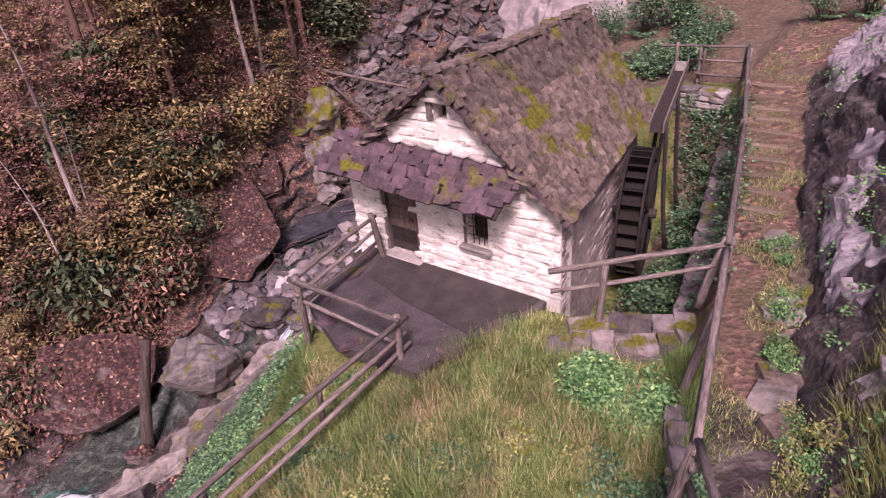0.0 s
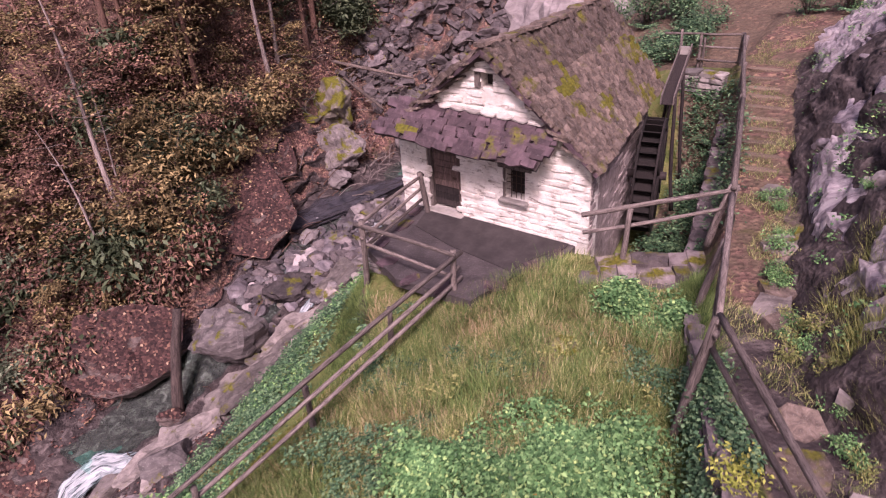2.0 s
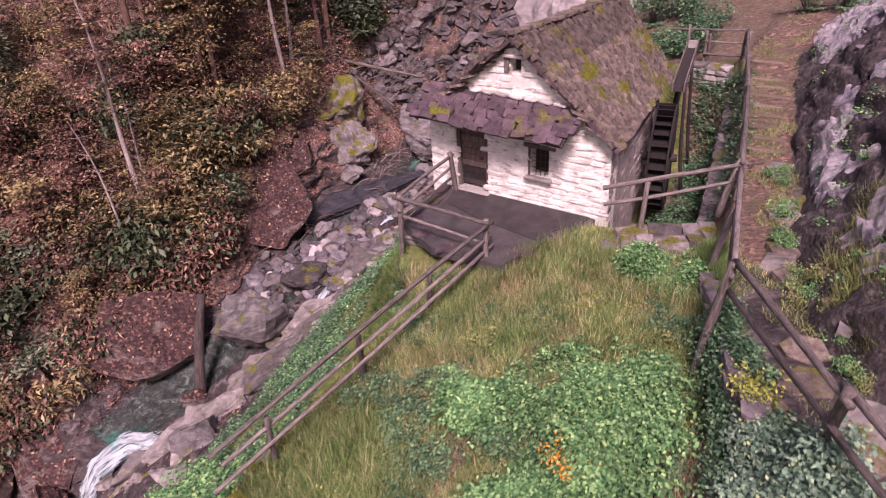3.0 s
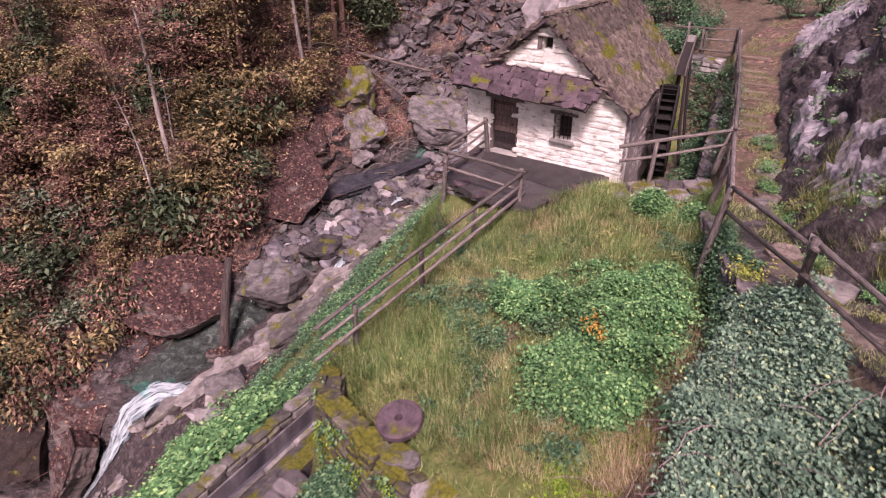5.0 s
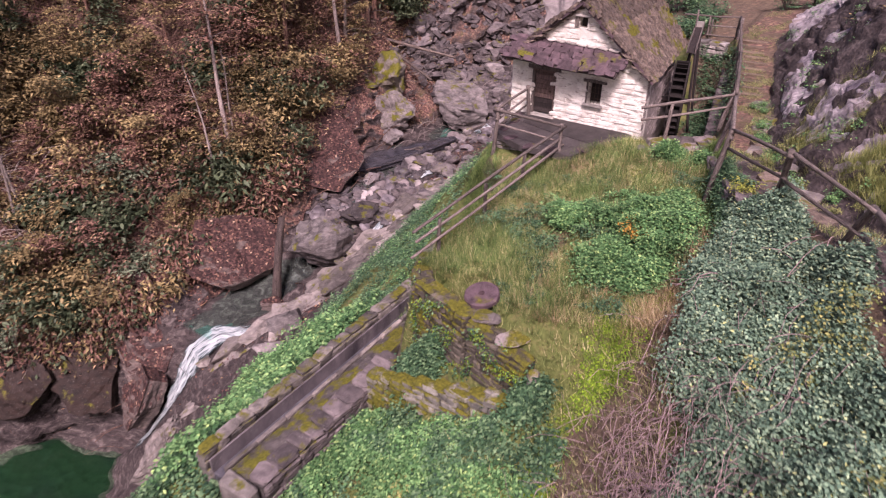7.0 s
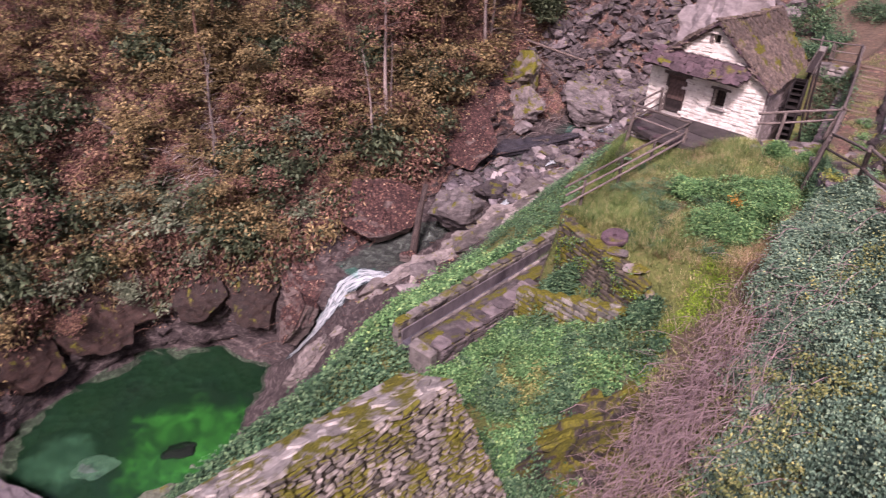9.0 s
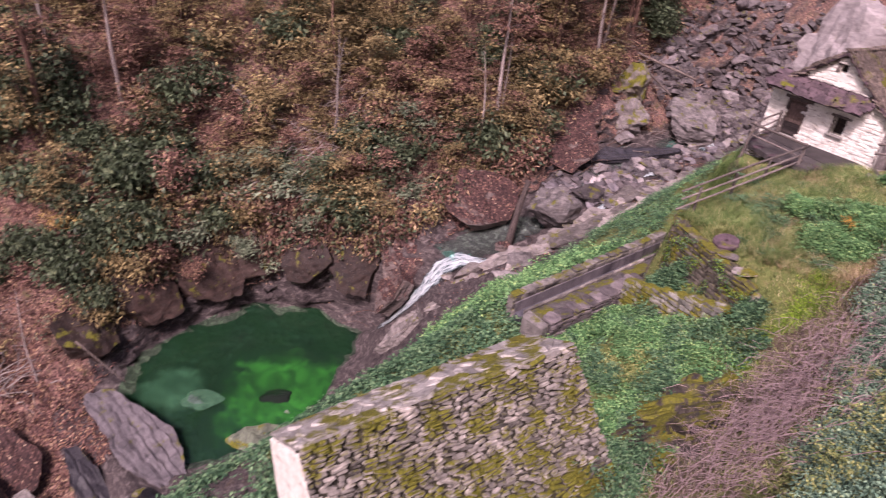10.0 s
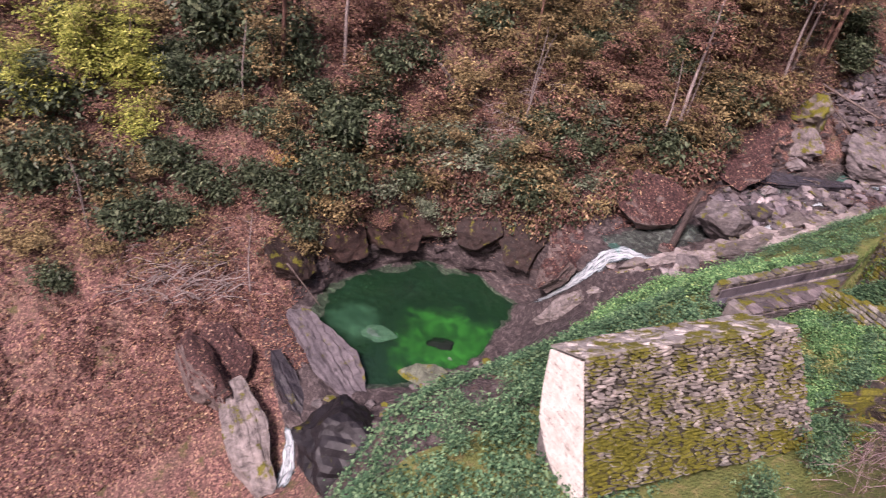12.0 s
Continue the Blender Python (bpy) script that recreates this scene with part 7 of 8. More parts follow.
herb_layer("channel_side_growth", "lush green weeds beside the old channel", 26000, lambda n: between_breaks(gen, n, 7, 9, -26, -16.8, 0.3, 1.0), "bank", (0.08, 0.18), 0.6, -0.4, 0.4, 16)
herb_layer("stream_side_growth", "lush green bushes beside the waterfall", 40000, lambda n: between_breaks(gen, n, 6, 8, -18, -7, 0.3, 1.0), "herb", (0.08, 0.2), 0.9, -0.3, 0.4, 15)
herb_layer("cliff_growth", "weeds growing on the cliff", 16000, lambda n: between_breaks(gen, n, 14, 15, -20, 15, 0.1, 1.0), "herb", (0.04, 0.1), 0.5, 0.24, 0.5, 12)
herb_layer("cliff_top_growth", "brown and green scrub above the cliff", 26000, lambda n: between_breaks(gen, n, 15, 16, -18, 30, 0.0, 0.2), "olive", (0.12, 0.28), 0.9, -0.1, 0.3, 13)
herb_layer("moss_slope", "vivid green moss on the shaded slope", 26000, spots([(3.9, -11.3, 0.7), (4.0, -12.3, 0.6), (3.8, -13.4, 0.6), (3.5, -14.4, 0.5), (4.2, -10.4, 0.5)]), "moss", (0.03, 0.08), 0.08, -0.8, 0.8, 14)


for k, (mat, n, label, cut) in enumerate((("olive", 120000, "olive and brown undergrowth on the wooded slope", -0.1), ("rust", 110000, "rusty autumn undergrowth on the wooded slope", 0.02), ("dark", 34000, "dark green undergrowth on the wooded slope", 0.12), ("grey", 14000, "pale green undergrowth on the wooded slope", 0.26))):
    herb_layer("undergrowth", label, n, lambda n: between_breaks(gen, n, 1, 3, -52, 34, 0.25, 1.04), mat, (0.1, 0.25), 1.9, cut, 0.16, 20 + 3.7 * k, 0.4)
herb_layer("undergrowth", "rusty growth hanging over the gorge", 26000, lambda n: between_breaks(gen, n, 3, 4, -28, 8, 0.0, 0.75), "rust", (0.1, 0.24), 0.9, 0.0, 0.3, 41, 0.4)


# dry grass and leaves hanging over the rock edge
def hanging():
    for mat, n, label in (("rust", 70000, "dry brown growth hanging over the gorge's edge"), ("dark", 20000, "dark green leaves hanging over the gorge's edge"), ("olive", 20000, "olive growth hanging over the gorge's edge")):
        x, y = between_breaks(gen, n // 14, 3, 4, -28, 6, -0.05, 0.6)
        keep = patchy(x, y, 0.35, len(mat), -0.12)
        x, y = x[keep], y[keep]
        k = np.repeat(np.arange(len(x)), 14)
        m = len(k)
        pos = np.stack([x, y, ground_z(x, y) + gen.uniform(0.4, 1.8, len(x))], -1)[k] + gen.normal(0, 1, (m, 3)) * np.array([0.35, 0.35, 0.16])
        size = gen.uniform(0.18, 0.48, m)
        plant_stuff("hanging_growth", fast_mesh("hanging_growth", leaf_verts(gen, pos, size, size * (0.26 if mat == "dark" else 0.18), 0.3, 0.9), 4, LEAF[mat]), label)


hanging()


# fallen leaves
def litter():
    for name, n, i, j, y0, y1, lo, hi, size in (("leaf_litter", 90000, 2, 4, -50, 26, 0.1, 1.0, (0.1, 0.24)), ("leaf_litter", 26000, 2, 5, -50, -29, 0.5, 1.0, (0.1, 0.24)), ("leaf_litter", 16000, 1, 2, -50, 26, 0.5, 1.0, (0.14, 0.3)), ("leaf_litter", 5000, 6, 7, -10, 20, 0.0, 1.0, (0.08, 0.16))):
        x, y = between_breaks(gen, n, i, j, y0, y1, lo, hi)
        wall = (y > -28) & (y < -4) & (x > np.interp(y, BT[3][:, 0], BT[3][:, 1]) + 0.3)
        keep = ~wall | (gen.random(len(x)) < 0.2)
        x, y = x[keep], y[keep]
        z = rough_z(x, y) + 0.04 + gen.uniform(0, 0.08, len(x))
        s = gen.uniform(*size, len(x))
        v = leaf_verts(gen, np.stack([x, y, z], -1), s, s * 0.36, 0.8, 0.0)
        plant_stuff(name, fast_mesh(name, v, 4, LEAF["litter"]), "fallen brown and orange chestnut leaves", "leaves")


litter()


# shrubs: stems and foliage, built once for each kind and then copied
def shrub(name, label, material, radius, tall, leaves, size, seed, stems=7, flat=0.45, droop=0.25):
    g = np.random.default_rng(seed)
    ob = thing(name, (0, 0, 0), label, "shrub", "hillside shrubs")
    rnd = random.Random(seed)
    tips = []
    verts, faces = [], []
    for _ in range(stems):
        a, out = rnd.uniform(0, 6.28), radius * rnd.uniform(0.35, 0.95)
        tip = Vector((math.cos(a) * out, math.sin(a) * out, tall * rnd.uniform(0.5, 1.0)))
        prev = None
        for k in range(5):
            t = k / 4
            p = Vector((tip.x * t ** 1.3, tip.y * t ** 1.3, tip.z * t))
            r = 0.035 * (1.1 - t)
            ring = []
            for j in range(4):
                ring.append(len(verts))
                verts.append(p + Vector((math.cos(j * 1.57) * r, math.sin(j * 1.57) * r, 0)))
            if prev:
                faces += [(prev[j], prev[(j + 1) % 4], ring[(j + 1) % 4], ring[j]) for j in range(4)]
            prev = ring
            if k > 1:
                tips.append(p)
    part("stem", mesh_from("stem", verts, faces, MAT["bark"]), None, ob)["kind"] = "stuff"
    t = np.array(tips)
    k = g.integers(0, len(t), leaves)
    pos = t[k] + g.normal(0, 0.2, (leaves, 3)) * np.array([radius, radius, tall * 0.7])
    pos = np.repeat(pos[::12], 12, 0)[:leaves]
    leaves = len(pos)
    pos = pos + g.normal(0, 1, (leaves, 3)) * np.array([1.3, 1.3, 0.35]) * size[1] * 0.8
    v = leaf_verts(g, pos, g.uniform(*size, leaves), g.uniform(size[0] * 0.22, size[1] * 0.2, leaves), flat, droop)
    part("foliage", fast_mesh("foliage", v, 4, LEAF[material]), None, ob)
    return ob


KINDS = [
    shrub("shrub", "dark green broad-leaved shrub on the wooded slope", "dark", 1.5, 1.8, 1300, (0.2, 0.48), 1, 9, 0.4, 0.6),
    shrub("shrub", "olive green undergrowth shrub turning brown", "olive", 1.5, 1.9, 1100, (0.14, 0.32), 2, 9, 0.6, 0.3),
    shrub("shrub", "rusty autumn shrub on the wooded slope", "rust", 1.4, 1.5, 1000, (0.13, 0.28), 3, 9, 0.6, 0.3),
    shrub("shrub", "grey-green bush overhanging the gorge", "grey", 1.4, 1.4, 900, (0.16, 0.36), 4, 8, 0.6, 0.3),
    shrub("shrub", "tall olive thicket on the wooded slope", "olive", 1.3, 3.2, 1200, (0.14, 0.3), 5, 10, 0.65, 0.3),
    shrub("shrub", "dense green bush beside the stone house", "bank", 1.0, 1.9, 1100, (0.1, 0.22), 6, 10),
]


def plant(kind, x, y, s=1.0, yaw=0.0, lift=-0.1, label=""):
    ob = copy_thing(kind, Matrix.Translation((x, y, height(x, y) + lift)) @ Matrix.Rotation(yaw, 4, "Z"))
    ob.scale = (s, s, s)
    if label:
        ob["label"] = label
    return ob


def hillside():
    rnd = random.Random(12)
    done = 0
    while done < 250:
        y = rnd.uniform(-50, 32)
        xs, _ = breaks_at(y)
        u = rnd.random()
        x = xs[3] + (xs[1] - xs[3]) * u ** 1.4
        p = noise.noise(Vector((x * 0.12, y * 0.12, 3.0)))
        if p < -0.12 and rnd.random() < 0.75:
            continue
        if y < -28 and u < 0.25 and rnd.random() < 0.85:
            continue
        tone = noise.noise(Vector((x * 0.09, y * 0.09, 9.0))) + rnd.gauss(0, 0.22)
        if tone > 0.22:
            kind = KINDS[0]
        elif tone > 0.0:
            kind = KINDS[4] if rnd.random() < 0.5 else KINDS[1]
        elif tone > -0.2:
            kind = KINDS[1]
        else:
            kind = KINDS[2]
        plant(kind, x, y, rnd.uniform(0.7, 1.6), rnd.uniform(0, 6.3))
        done += 1
    for x, y, s in ((-33.4, -12.4, 1.7), (-34.6, -14.4, 1.6), (-35.8, -13.2, 1.4), (-36.5, -14.6, 1.4), (-31.6, -10.6, 1.2), (-32.6, -14.4, 1.1)):
        plant(KINDS[3], x, y, s, x)
    for x, y, s in ((-38.5, -20.5, 1.5), (-37.5, -17.9, 1.5), (-37.3, -29.9, 1.1), (-37.7, -32.5, 1.1), (-38.9, -22.6, 1.0), (-39.6, -18.8, 1.2), (-36.0, -25.8, 0.9), (-41.4, -19.0, 1.1), (-36.2, -22.8, 1.0), (-42.6, -33.0, 1.1), (-36.8, -36.4, 1.0), (-28.6, 7.6, 1.3), (-27.9, 8.6, 1.0), (-35.0, 2.0, 1.2), (-38.3, -33.6, 1.3), (-40.7, -36.2, 1.3), (-36.2, -28.4, 1.2), (-35.4, -26.2, 1.1), (-38.4, -19.2, 1.5), (-40.2, -21.6, 1.4), (-36.4, -39.2, 1.2), (-41.7, -45.3, 1.6), (-40.2, -41.4, 1.5), (-41.8, -16.6, 1.5), (-46.4, -25.5, 1.9), (-48.6, -30.8, 2.0), (-40.1, -28.4, 1.3), (-45.6, -43.2, 1.8), (-44.0, -30.0, 1.6), (-43.4, -25.4, 1.5)):
        plant(KINDS[0], x, y, s, x * 1.7)

    for x, y, s in ((-32.7, -7.0, 1.3), (-37.3, -6.8, 1.6), (-35.6, -3.2, 1.5), (-32.3, -0.3, 1.3), (-30.6, 6.9, 1.4), (-29.0, 1.6, 1.0), (-40.3, -8.8, 1.8), (-31.2, -4.2, 1.2), (-31.2, 11.2, 1.4), (-43.7, -13.0, 1.9), (-39.0, -3.6, 1.7), (-38.4, -11.4, 1.5)):
        plant(KINDS[1], x, y, s, x * 1.3)


hillside()
rnd7 = random.Random(77)
for n in range(30):
    y = rnd7.uniform(-14, 2)
    x = np.interp(y, BT[3][:, 0], BT[3][:, 1]) - rnd7.uniform(0.2, 7.5)
    plant(KINDS[(0, 2, 3)[n % 3]], float(x), y, rnd7.uniform(0.8, 1.5), n * 1.1)
for n, (x, y, q) in enumerate(((-40.5, -45.4, 1.3), (-40.0, -42.0, 1.1), (-36.6, -46.2, 1.1), (-36.7, -38.6, 1.0), (-33.9, -44.6, 0.9), (-35.4, -35.5, 0.9), (-38.4, -40.2, 1.1), (-38.6, -44.0, 1.2), (-42.5, -44.0, 1.3), (-42.8, -47.0, 1.3), (-35.2, -41.6, 0.8), (-37.6, -34.6, 1.0))):
    plant(KINDS[(0, 2, 1, 2)[n % 4]], x, y, q, n * 2.3)
# growth hanging from the ledges over the pool
for k, (x, y, z, s) in enumerate([(-28.4, -9.4, -14.9, 0.9), (-30.6, -12.2, -15.6, 1.0), (-31.9, -11.6, -15.2, 1.1), (-33.8, -14.8, -15.6, 1.2), (-34.8, -17.4, -15.8, 1.1), (-34.4, -19.8, -16.6, 1.2), (-34.0, -22.4, -17.2, 1.1), (-33.6, -24.6, -17.4, 1.2), (-32.6, -27.0, -18.4, 0.9), (-32.4, -16.2, -17.6, 0.8), (-32.6, -20.6, -18.4, 0.8), (-26.4, -7.4, -13.8, 0.7)]):
    ob = plant(KINDS[(0, 3, 2, 1)[k % 4]], x, y, s, k * 1.9)
    ob.location.z = z
HORNBEAM = shrub("shrub", "bright yellow-green hornbeam thicket on the wooded slope", "yellow", 1.5, 2.4, 1500, (0.14, 0.3), 91, 12)
for x, y, s in ((-48.6, -38.9, 1.9), (-45.6, -44.1, 1.5), (-42.6, -38.1, 1.3), (-50.8, -42.0, 1.8), (-46.8, -37.0, 1.7), (-46.2, -35.6, 1.2), (-47.2, -40.4, 1.6)):
    plant(HORNBEAM, x, y, s, x)
HORNBEAM.location = (-49.5, -45.5, height(-49.5, -45.5))
for kind in KINDS:
    kind.location = (-70 + KINDS.index(kind) * 3, 20, height(-70 + KINDS.index(kind) * 3, 20))
for x, y, s in ((-2.2, -29.2, 1.0), (-3.2, -27.6, 0.8), (-3.4, -30.0, 0.7), (-2.2, -30.8, 0.8), (3.4, -19.4, 0.7), (4.0, -21.0, 0.8), (4.4, -24.0, 0.8), (-4.6, 18.3, 1.1), (-3.4, 18.9, 1.3), (-5.6, 17.2, 1.0), (2.2, 16.3, 0.8), (3.5, 16.3, 0.9), (-2.6, 17.6, 0.9)):
    plant(KINDS[5], x, y, s, x * 2.3)
for label, mat, x, y, s in (("yellow-leaved bush on the wooded slope", "yellow", -29.6, -1.5, 0.5), ("ochre dead bracken on the wooded slope", "ochre", -37.5, -27.6, 0.9), ("orange dead bracken in the terrace grass", "orange", 3.1, -8.2, 0.3), ("yellow bracken beside the path", "yellow", 5.3, -6.7, 0.34)):
    b = shrub("bush", label, mat, 1.3, 1.1, 900, (0.12, 0.26) if s > 0.4 else (0.14, 0.34), 33 + int(abs(x)), 7)
    b.location, b.scale = (x, y, height(x, y) + (0.4 if mat == "orange" else -0.05)), (s, s, s)


# trees: tapered trunk, limbs and a leafy crown
def tree(label, tall, r, crown, material, leaves, size, seed, low=0.55, lean=0.06, bark="bark"):
    rnd, g = random.Random(seed), np.random.default_rng(seed)
    ob = thing("tree", (0, 0, 0), label, "tree", "trees of the gorge")
    verts, faces = [], []
    bend = (rnd.gauss(0, lean), rnd.gauss(0, lean))

    def tube(points, radii, sides=7):
        prev = None
        for p, rr in zip(points, radii):
            ring = []
            for j in range(sides):
                a = 2 * math.pi * j / sides
                ring.append(len(verts))
                verts.append(p + Vector((math.cos(a) * rr, math.sin(a) * rr, 0)))
            if prev:
                faces.extend((prev[j], prev[(j + 1) % sides], ring[(j + 1) % sides], ring[j]) for j in range(sides))
            prev = ring

    spine = [Vector((bend[0] * tall * t * t + 0.1 * math.sin(t * 7 + seed), bend[1] * tall * t * t + 0.08 * math.cos(t * 6), tall * t - 0.4)) for t in [k / 9 for k in range(10)]]
    tube(spine, [r * (1.15 - 0.95 * k / 9) for k in range(10)])
    trunk = part("trunk", mesh_from("trunk", verts, faces, MAT[bark], True), None, ob)
    verts, faces = [], []
    sprays = []
    for k in range(17):
        t = low + (1 - low) * k / 17
        base = spine[min(int(t * 9), 8)]
        a, reach = rnd.uniform(0, 6.28), crown * rnd.uniform(0.5, 1.1) * (1.2 - 0.7 * (t - low) / (1 - low))
        pts = [base + Vector((math.cos(a) * reach * q, math.sin(a) * reach * q, reach * 0.35 * q - 0.25 * reach * q * q)) for q in (0, 0.35, 0.7, 1.0)]
        tube(pts, [r * 0.32, r * 0.2, r * 0.12, r * 0.05], 5)
        sprays.append((pts[0], pts[3]))
    part("branchwork", mesh_from("branchwork", verts, faces, MAT[bark], True), None, ob)["kind"] = "stuff"
    if leaves:
        ends = np.array([(tuple(p), tuple(q)) for p, q in sprays])
        bunch = max(1, leaves // 10)
        k, u = g.integers(0, len(ends), bunch), g.uniform(0.25, 1.08, bunch)[:, None]
        heart = ends[k, 0] + (ends[k, 1] - ends[k, 0]) * u + g.normal(0, 1, (bunch, 3)) * crown * np.array([0.16, 0.16, 0.05])
        heart[:, 2] += crown * (0.1 * u[:, 0] - 0.25 * u[:, 0] ** 2 + 0.12)
        pos = np.repeat(heart, 10, 0)
        leaves = len(pos)
        pos = pos + g.normal(0, 1, (leaves, 3)) * np.array([1.2, 1.2, 0.25]) * size[1] * 0.8
        part("crown", fast_mesh("crown", leaf_verts(g, pos, g.uniform(*size, leaves), g.uniform(size[0] * 0.24, size[1] * 0.22, leaves), 0.72, 0.3), 4, LEAF[material]), None, ob)
    return ob


MAT["red_bark"] = wood_material("reddish_bark", (0.09, 0.045, 0.035), (0.26, 0.15, 0.115), 1.2)
TREES = [
    tree("slender chestnut tree with thin autumn crown", 13.5, 0.2, 2.4, "olive", 900, (0.2, 0.4), 61, 0.5, 0.05, "red_bark"),
    tree("slender pale-barked tree on the stream bank", 12.5, 0.16, 2.0, "rust", 700, (0.18, 0.36), 62, 0.6, 0.04, "pale_bark"),
    tree("young chestnut tree with brownish leaves", 9.0, 0.13, 1.9, "olive", 1100, (0.18, 0.38), 63, 0.25, 0.06, "red_bark"),
    tree("yellowing hornbeam tree above the gorge", 8.0, 0.12, 1.7, "yellow", 2400, (0.14, 0.28), 64, 0.12, 0.05, "bark"),
    tree("bare thin dead tree on the slope", 8.5, 0.09, 1.4, "olive", 0, (0.2, 0.3), 65, 0.4, 0.12, "pale_bark"),
]
SAPLINGS = [
    tree("sapling of the wooded slope with olive leaves", 5.2, 0.06, 1.7, "olive", 1500, (0.16, 0.34), 71, 0.12, 0.12, "red_bark"),
    tree("sapling of the wooded slope with rusty leaves", 4.6, 0.05, 1.6, "rust", 1400, (0.15, 0.32), 72, 0.15, 0.12, "red_bark"),
    tree("thin chestnut sapling with large dull green leaves", 4.6, 0.05, 1.6, "dark", 1200, (0.2, 0.44), 73, 0.12, 0.12, "bark"),
    tree("bare sapling of the wooded slope", 5.0, 0.04, 1.1, "olive", 60, (0.16, 0.3), 74, 0.1, 0.14, "red_bark"),
]
rnd6 = random.Random(66)
for n in range(64):
    y = rnd6.uniform(-14, 16)
    x = breaks_at(y)[0][3] - rnd6.uniform(0.5, 9)
    ob = copy_thing(SAPLINGS[(1, 0, 1, 3)[n % 4]], Matrix.Translation((x, y, height(x, y))) @ Matrix.Rotation(n * 1.3, 4, "Z"))
    s = rnd6.uniform(0.6, 1.1)
    ob.scale = (s, s, s)
for n in range(130):
    y = rnd6.uniform(-50, 30)
    xs, _ = breaks_at(y)
    x = xs[3] - 0.5 + (xs[1] - xs[3]) * rnd6.random() ** 1.3
    if -50 < y < -28 and x > xs[2] + 4:
        continue
    tone = noise.noise(Vector((x * 0.08, y * 0.08, 17.0))) + rnd6.gauss(0, 0.25)
    k = 2 if tone > 0.25 else 0 if tone > -0.12 else 1
    ob = copy_thing(SAPLINGS[3 if rnd6.random() < 0.2 else k], Matrix.Translation((x, y, height(x, y))) @ Matrix.Rotation(rnd6.uniform(0, 6), 4, "Z"))
    s = rnd6.uniform(0.7, 1.35)
    ob.scale = (s, s, s)
for k, ob in enumerate(SAPLINGS):
    ob.location = (-52 + 3 * k, 3 * k, height(-52 + 3 * k, 3 * k))
STANDS = [(0, -33.5, 10.4), (0, -33.9, 9.6), (1, -29.4, 17.1), (0, -29.9, 21.6), (0, -30.4, 23.2), (2, -29.3, 10.6), (2, -35.0, 5.5), (0, -42.4, -26.5), (1, -43.6, -20.8), (4, -41.9, -29.8), (4, -36.6, -42.1), (1, -27.0, 3.2), (4, -26.8, 3.6), (0, -29.2, 11.4), (4, -33.0, -8.3), (4, -33.6, -7.6), (1, -29.9, 18.7), (2, -40.0, -3.0), (2, -37.0, -6.0), (2, -38.5, 2.5), (0, -45.0, 4.0), (0, -46.0, -8.0), (0, -48.0, -16.0), (1, -50.0, -24.0),
          (3, -46.0, -37.4), (3, -45.0, -45.6), (3, -47.5, -41.5), (1, -34.0, 28.0), (0, -50.0, -32.0), (2, -44.0, -12.0), (4, -30.2, -31.8), (4, -26.7, 1.4), (0, -38.0, 18.0), (0, -40.0, 12.0), (2, -36.0, 22.0)]
for n, (k, x, y) in enumerate(STANDS):
    ob = copy_thing(TREES[k], Matrix.Translation((x, y, height(x, y))) @ Matrix.Rotation(n * 2.1, 4, "Z"))
    s = 0.85 + 0.3 * ((n * 37) % 10) / 10
    ob.scale = (s, s, s)
for k, ob in enumerate(TREES):
    ob.location = (-66 + 4 * k, 8 + 3 * k, height(-66 + 4 * k, 8 + 3 * k))


# bare twigs
def twigs(name, label, centre, n, length, seed, material, rise=0.5, thin=1.0):
    rnd = random.Random(seed)
    verts, faces = [], []
    for _ in range(n):
        x, y = rnd.gauss(centre[0], centre[2] * 0.5), rnd.gauss(centre[1], centre[3] * 0.5)
        p = Vector((x, y, height(x, y) + rnd.uniform(0.05, 0.6)))
        if p.z < -21.4:
            continue
        a = rnd.uniform(0, 6.28)
        d = Vector((math.cos(a), math.sin(a), rnd.uniform(0.1, 1.2) * rise))
        prev, r = None, thin * length * rnd.uniform(0.006, 0.014)
        size = rnd.uniform(0.5, 1.0) * length
        for k in range(5):
            ring = []
            for j in range(3):
                ring.append(len(verts))
                verts.append(p + Vector((math.cos(j * 2.1) * r, math.sin(j * 2.1) * r, r * (j - 1))))
            if prev:
                faces += [(prev[j], prev[(j + 1) % 3], ring[(j + 1) % 3], ring[j]) for j in range(3)]
            prev = ring
            p = p + d * size / 4
            d = (d + Vector((rnd.gauss(0, 0.35), rnd.gauss(0, 0.35), -0.28))).normalized()
            r *= 0.8
    plant_stuff(name, mesh_from(name, verts, faces, MAT[material]), label, "twigs")


MAT["bramble"] = wood_material("bramble_stem", (0.27, 0.17, 0.175), (0.6, 0.46, 0.46), 2)
twigs("bramble_twigs", "tangle of bare reddish bramble stems", (5.9, -17.0, 1.5, 4.4), 2000, 1.35, 1, "bramble", 1.3, 0.72)
twigs("dead_twigs", "bare grey twigs hanging over the gorge", (-33.5, -9.5, 4.0, 8.0), 420, 2.4, 2, "pale_bark", 0.9)
twigs("dead_twigs", "bare grey twigs on the pool bank", (-31.0, -36.5, 4.0, 5.0), 260, 3.0, 3, "pale_bark", 0.7)
twigs("dead_twigs", "bare brown twigs on the wooded slope", (-33, 2, 9.0, 22.0), 1800, 2.6, 4, "red_bark", 1.2)
twigs("dead_twigs", "bare grey branches among the boulders", (-26, 24, 6.0, 8.0), 260, 3.4, 5, "pale_bark", 0.4)


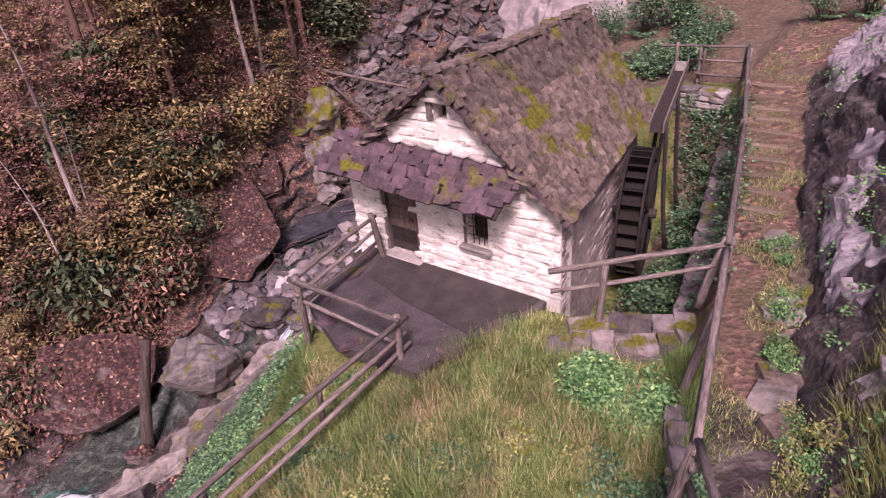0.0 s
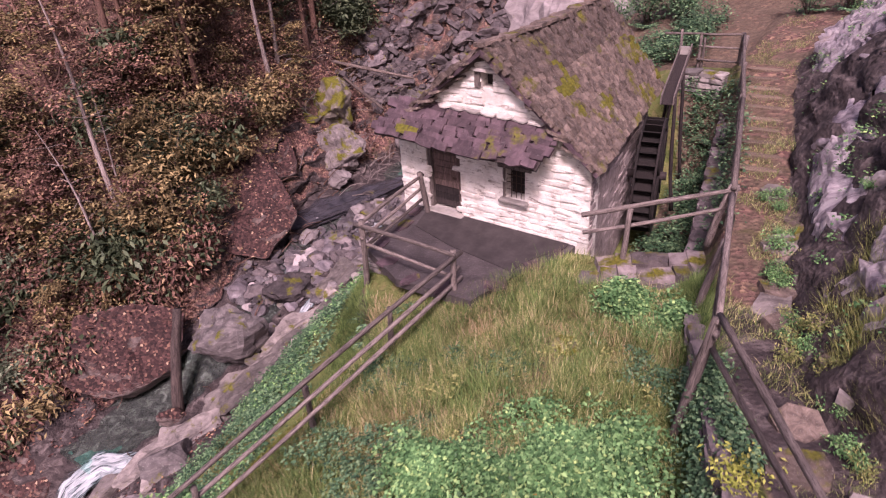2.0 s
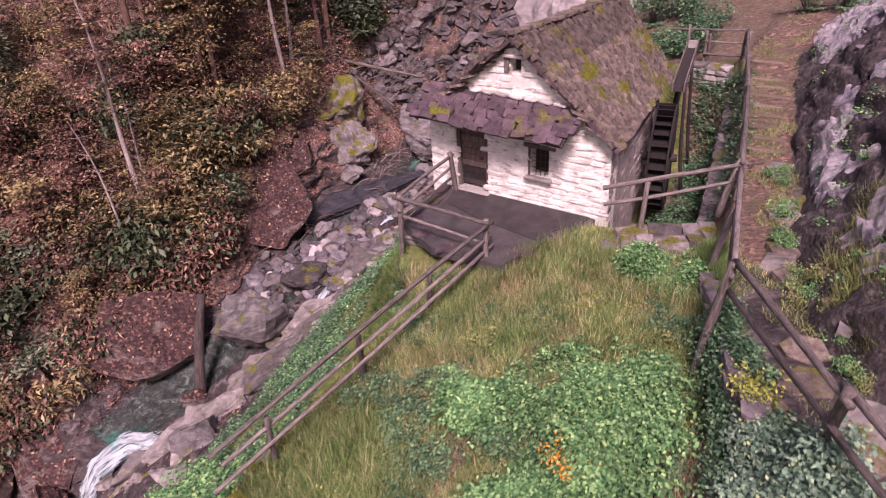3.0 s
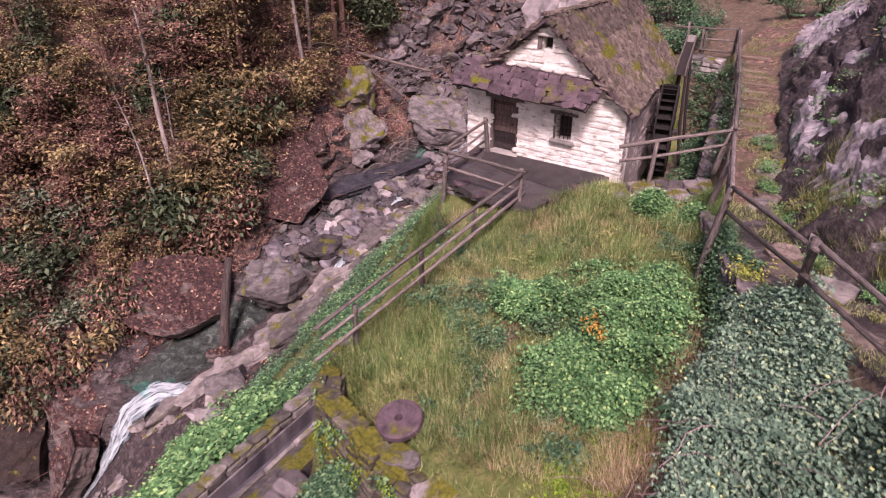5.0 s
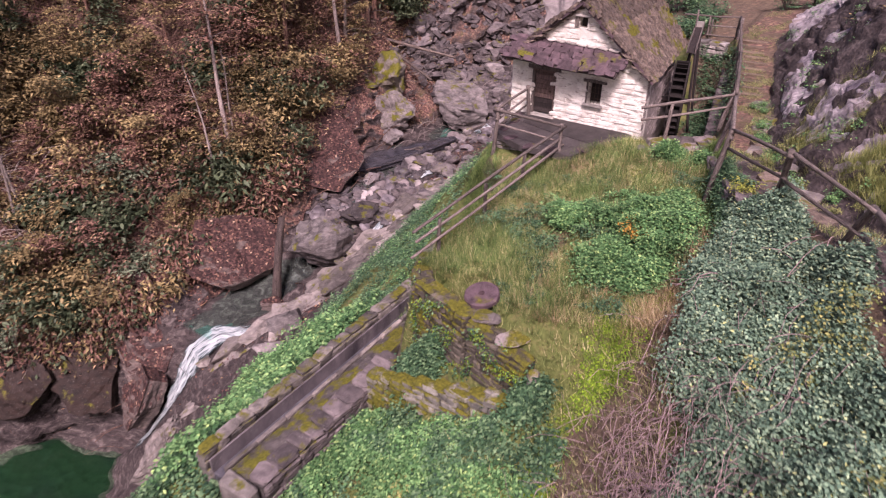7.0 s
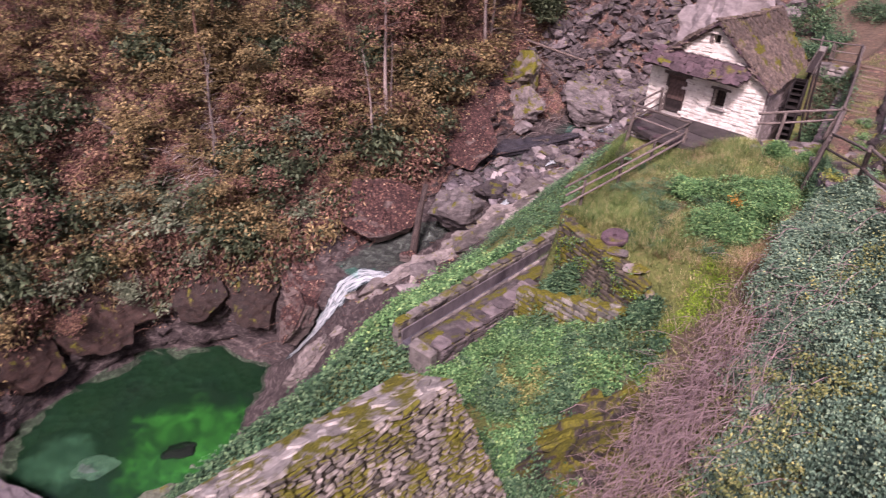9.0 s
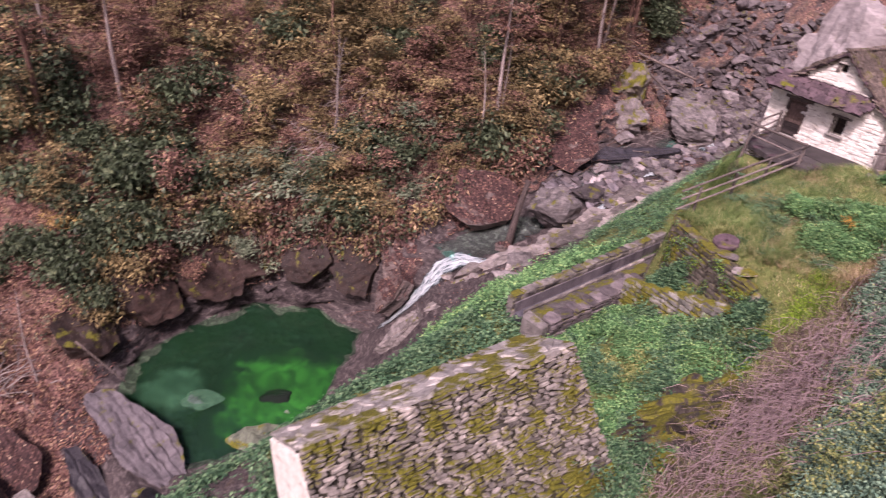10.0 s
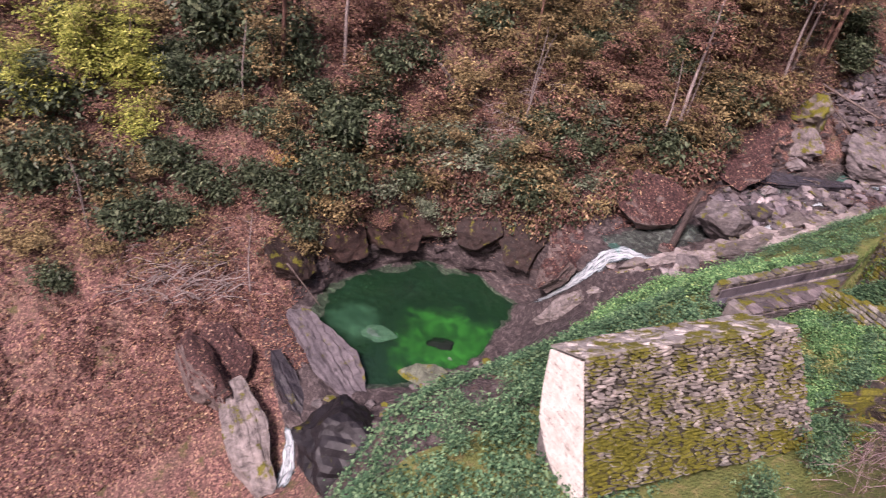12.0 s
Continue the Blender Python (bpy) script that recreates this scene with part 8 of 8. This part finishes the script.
# ferns and broad-leaved plants
def frond_plant(name, label, material, fronds, length, seed, broad=False):
    g = np.random.default_rng(seed)
    ob = thing(name, (0, 0, 0), label, "plant", "ferns and weeds")
    pos, lens, out = [], [], []
    for k in range(fronds):
        a = 2 * math.pi * k / fronds + g.uniform(-0.3, 0.3)
        side = np.array([-math.sin(a), math.cos(a), 0.0])
        prev = None
        for s in range(1, 9):
            t = s / 8
            p = np.array([math.cos(a) * length * t, math.sin(a) * length * t, length * (0.9 * t - 0.75 * t * t)])
            w = length * (0.24 if not broad else 0.3) * math.sin(math.pi * min(t * 0.9 + 0.1, 1))
            if broad:
                if prev is not None:
                    out += [prev[0] - side * prev[1], prev[0] + side * prev[1], p + side * w, p - side * w]
                prev = (p, w)
            else:
                tip = np.array([math.cos(a), math.sin(a), -0.2]) * w * 0.5
                for q in (1, -1):
                    out += [p, p + side * q * w * 0.5 + tip * 0.2 + np.array([0, 0, 0.02]), p + side * q * w + tip, p + side * q * w * 0.5 + tip]
    part("fronds", fast_mesh("fronds", np.array(out), 4, LEAF[material]), None, ob)
    return ob


FERN = frond_plant("fern", "green fern growing from the stones", "bank", 11, 0.65, 5)
WEED = shrub("weed", "leafy green weed beside the path", "herb", 0.3, 0.3, 330, (0.045, 0.11), 6, 7)
YELLOW_WEED = shrub("weed", "yellow-green leafy weed beside the path", "pale", 0.28, 0.28, 380, (0.035, 0.09), 7, 7)
rnd5 = random.Random(55)
for kind, spots_at in ((FERN, [(1.7, 2.2), (1.9, 3.0), (1.6, 3.8), (2.2, 2.0), (1.5, 1.6), (1.6, 6.3), (1.7, 5.4), (1.5, 7.4), (1.9, 4.4), (1.2, 8.2), (-3.3, -4.0), (-3.1, -6.2), (-1.4, -12.5), (2.0, -13.9), (2.6, 16.4), (3.6, 16.2), (-3.2, 18.6), (-4.4, 17.8), (5.2, -9.8), (5.4, -10.6)]),
                        (WEED, [(3.8, 2.2), (3.9, 1.7), (4.5, -0.8), (4.6, -1.2), (5.2, -2.8), (5.3, -3.2), (5.5, -3.6), (6.0, -4.9), (6.2, -5.6), (5.6, 0.6), (6.6, -4.4), (4.2, 0.8), (1.8, -2.4), (2.5, -2.3), (7.2, -6.9)]),
                        (YELLOW_WEED, [(5.35, -2.6), (5.25, -3.3), (5.1, -2.4), (5.7, -3.9), (6.4, -6.0), (7.4, -7.6), (4.75, -0.6)])):
    for x, y in spots_at:
        for q in range(2):
            px, py = x + rnd5.gauss(0, 0.14), y + rnd5.gauss(0, 0.14)
            ob = copy_thing(kind, Matrix.Translation((px, py, height(px, py) + 0.02)) @ Matrix.Rotation(rnd5.uniform(0, 6), 4, "Z"))
            s = rnd5.uniform(0.6, 1.15) if kind is FERN else rnd5.uniform(0.4, 0.8)
            ob.scale = (s, s, s)
FERN.location, WEED.location, YELLOW_WEED.location = (1.4, 7.0, height(1.4, 7.0)), (4.4, 0.2, height(4.4, 0.2)), (5.5, -3.0, height(5.5, -3.0))
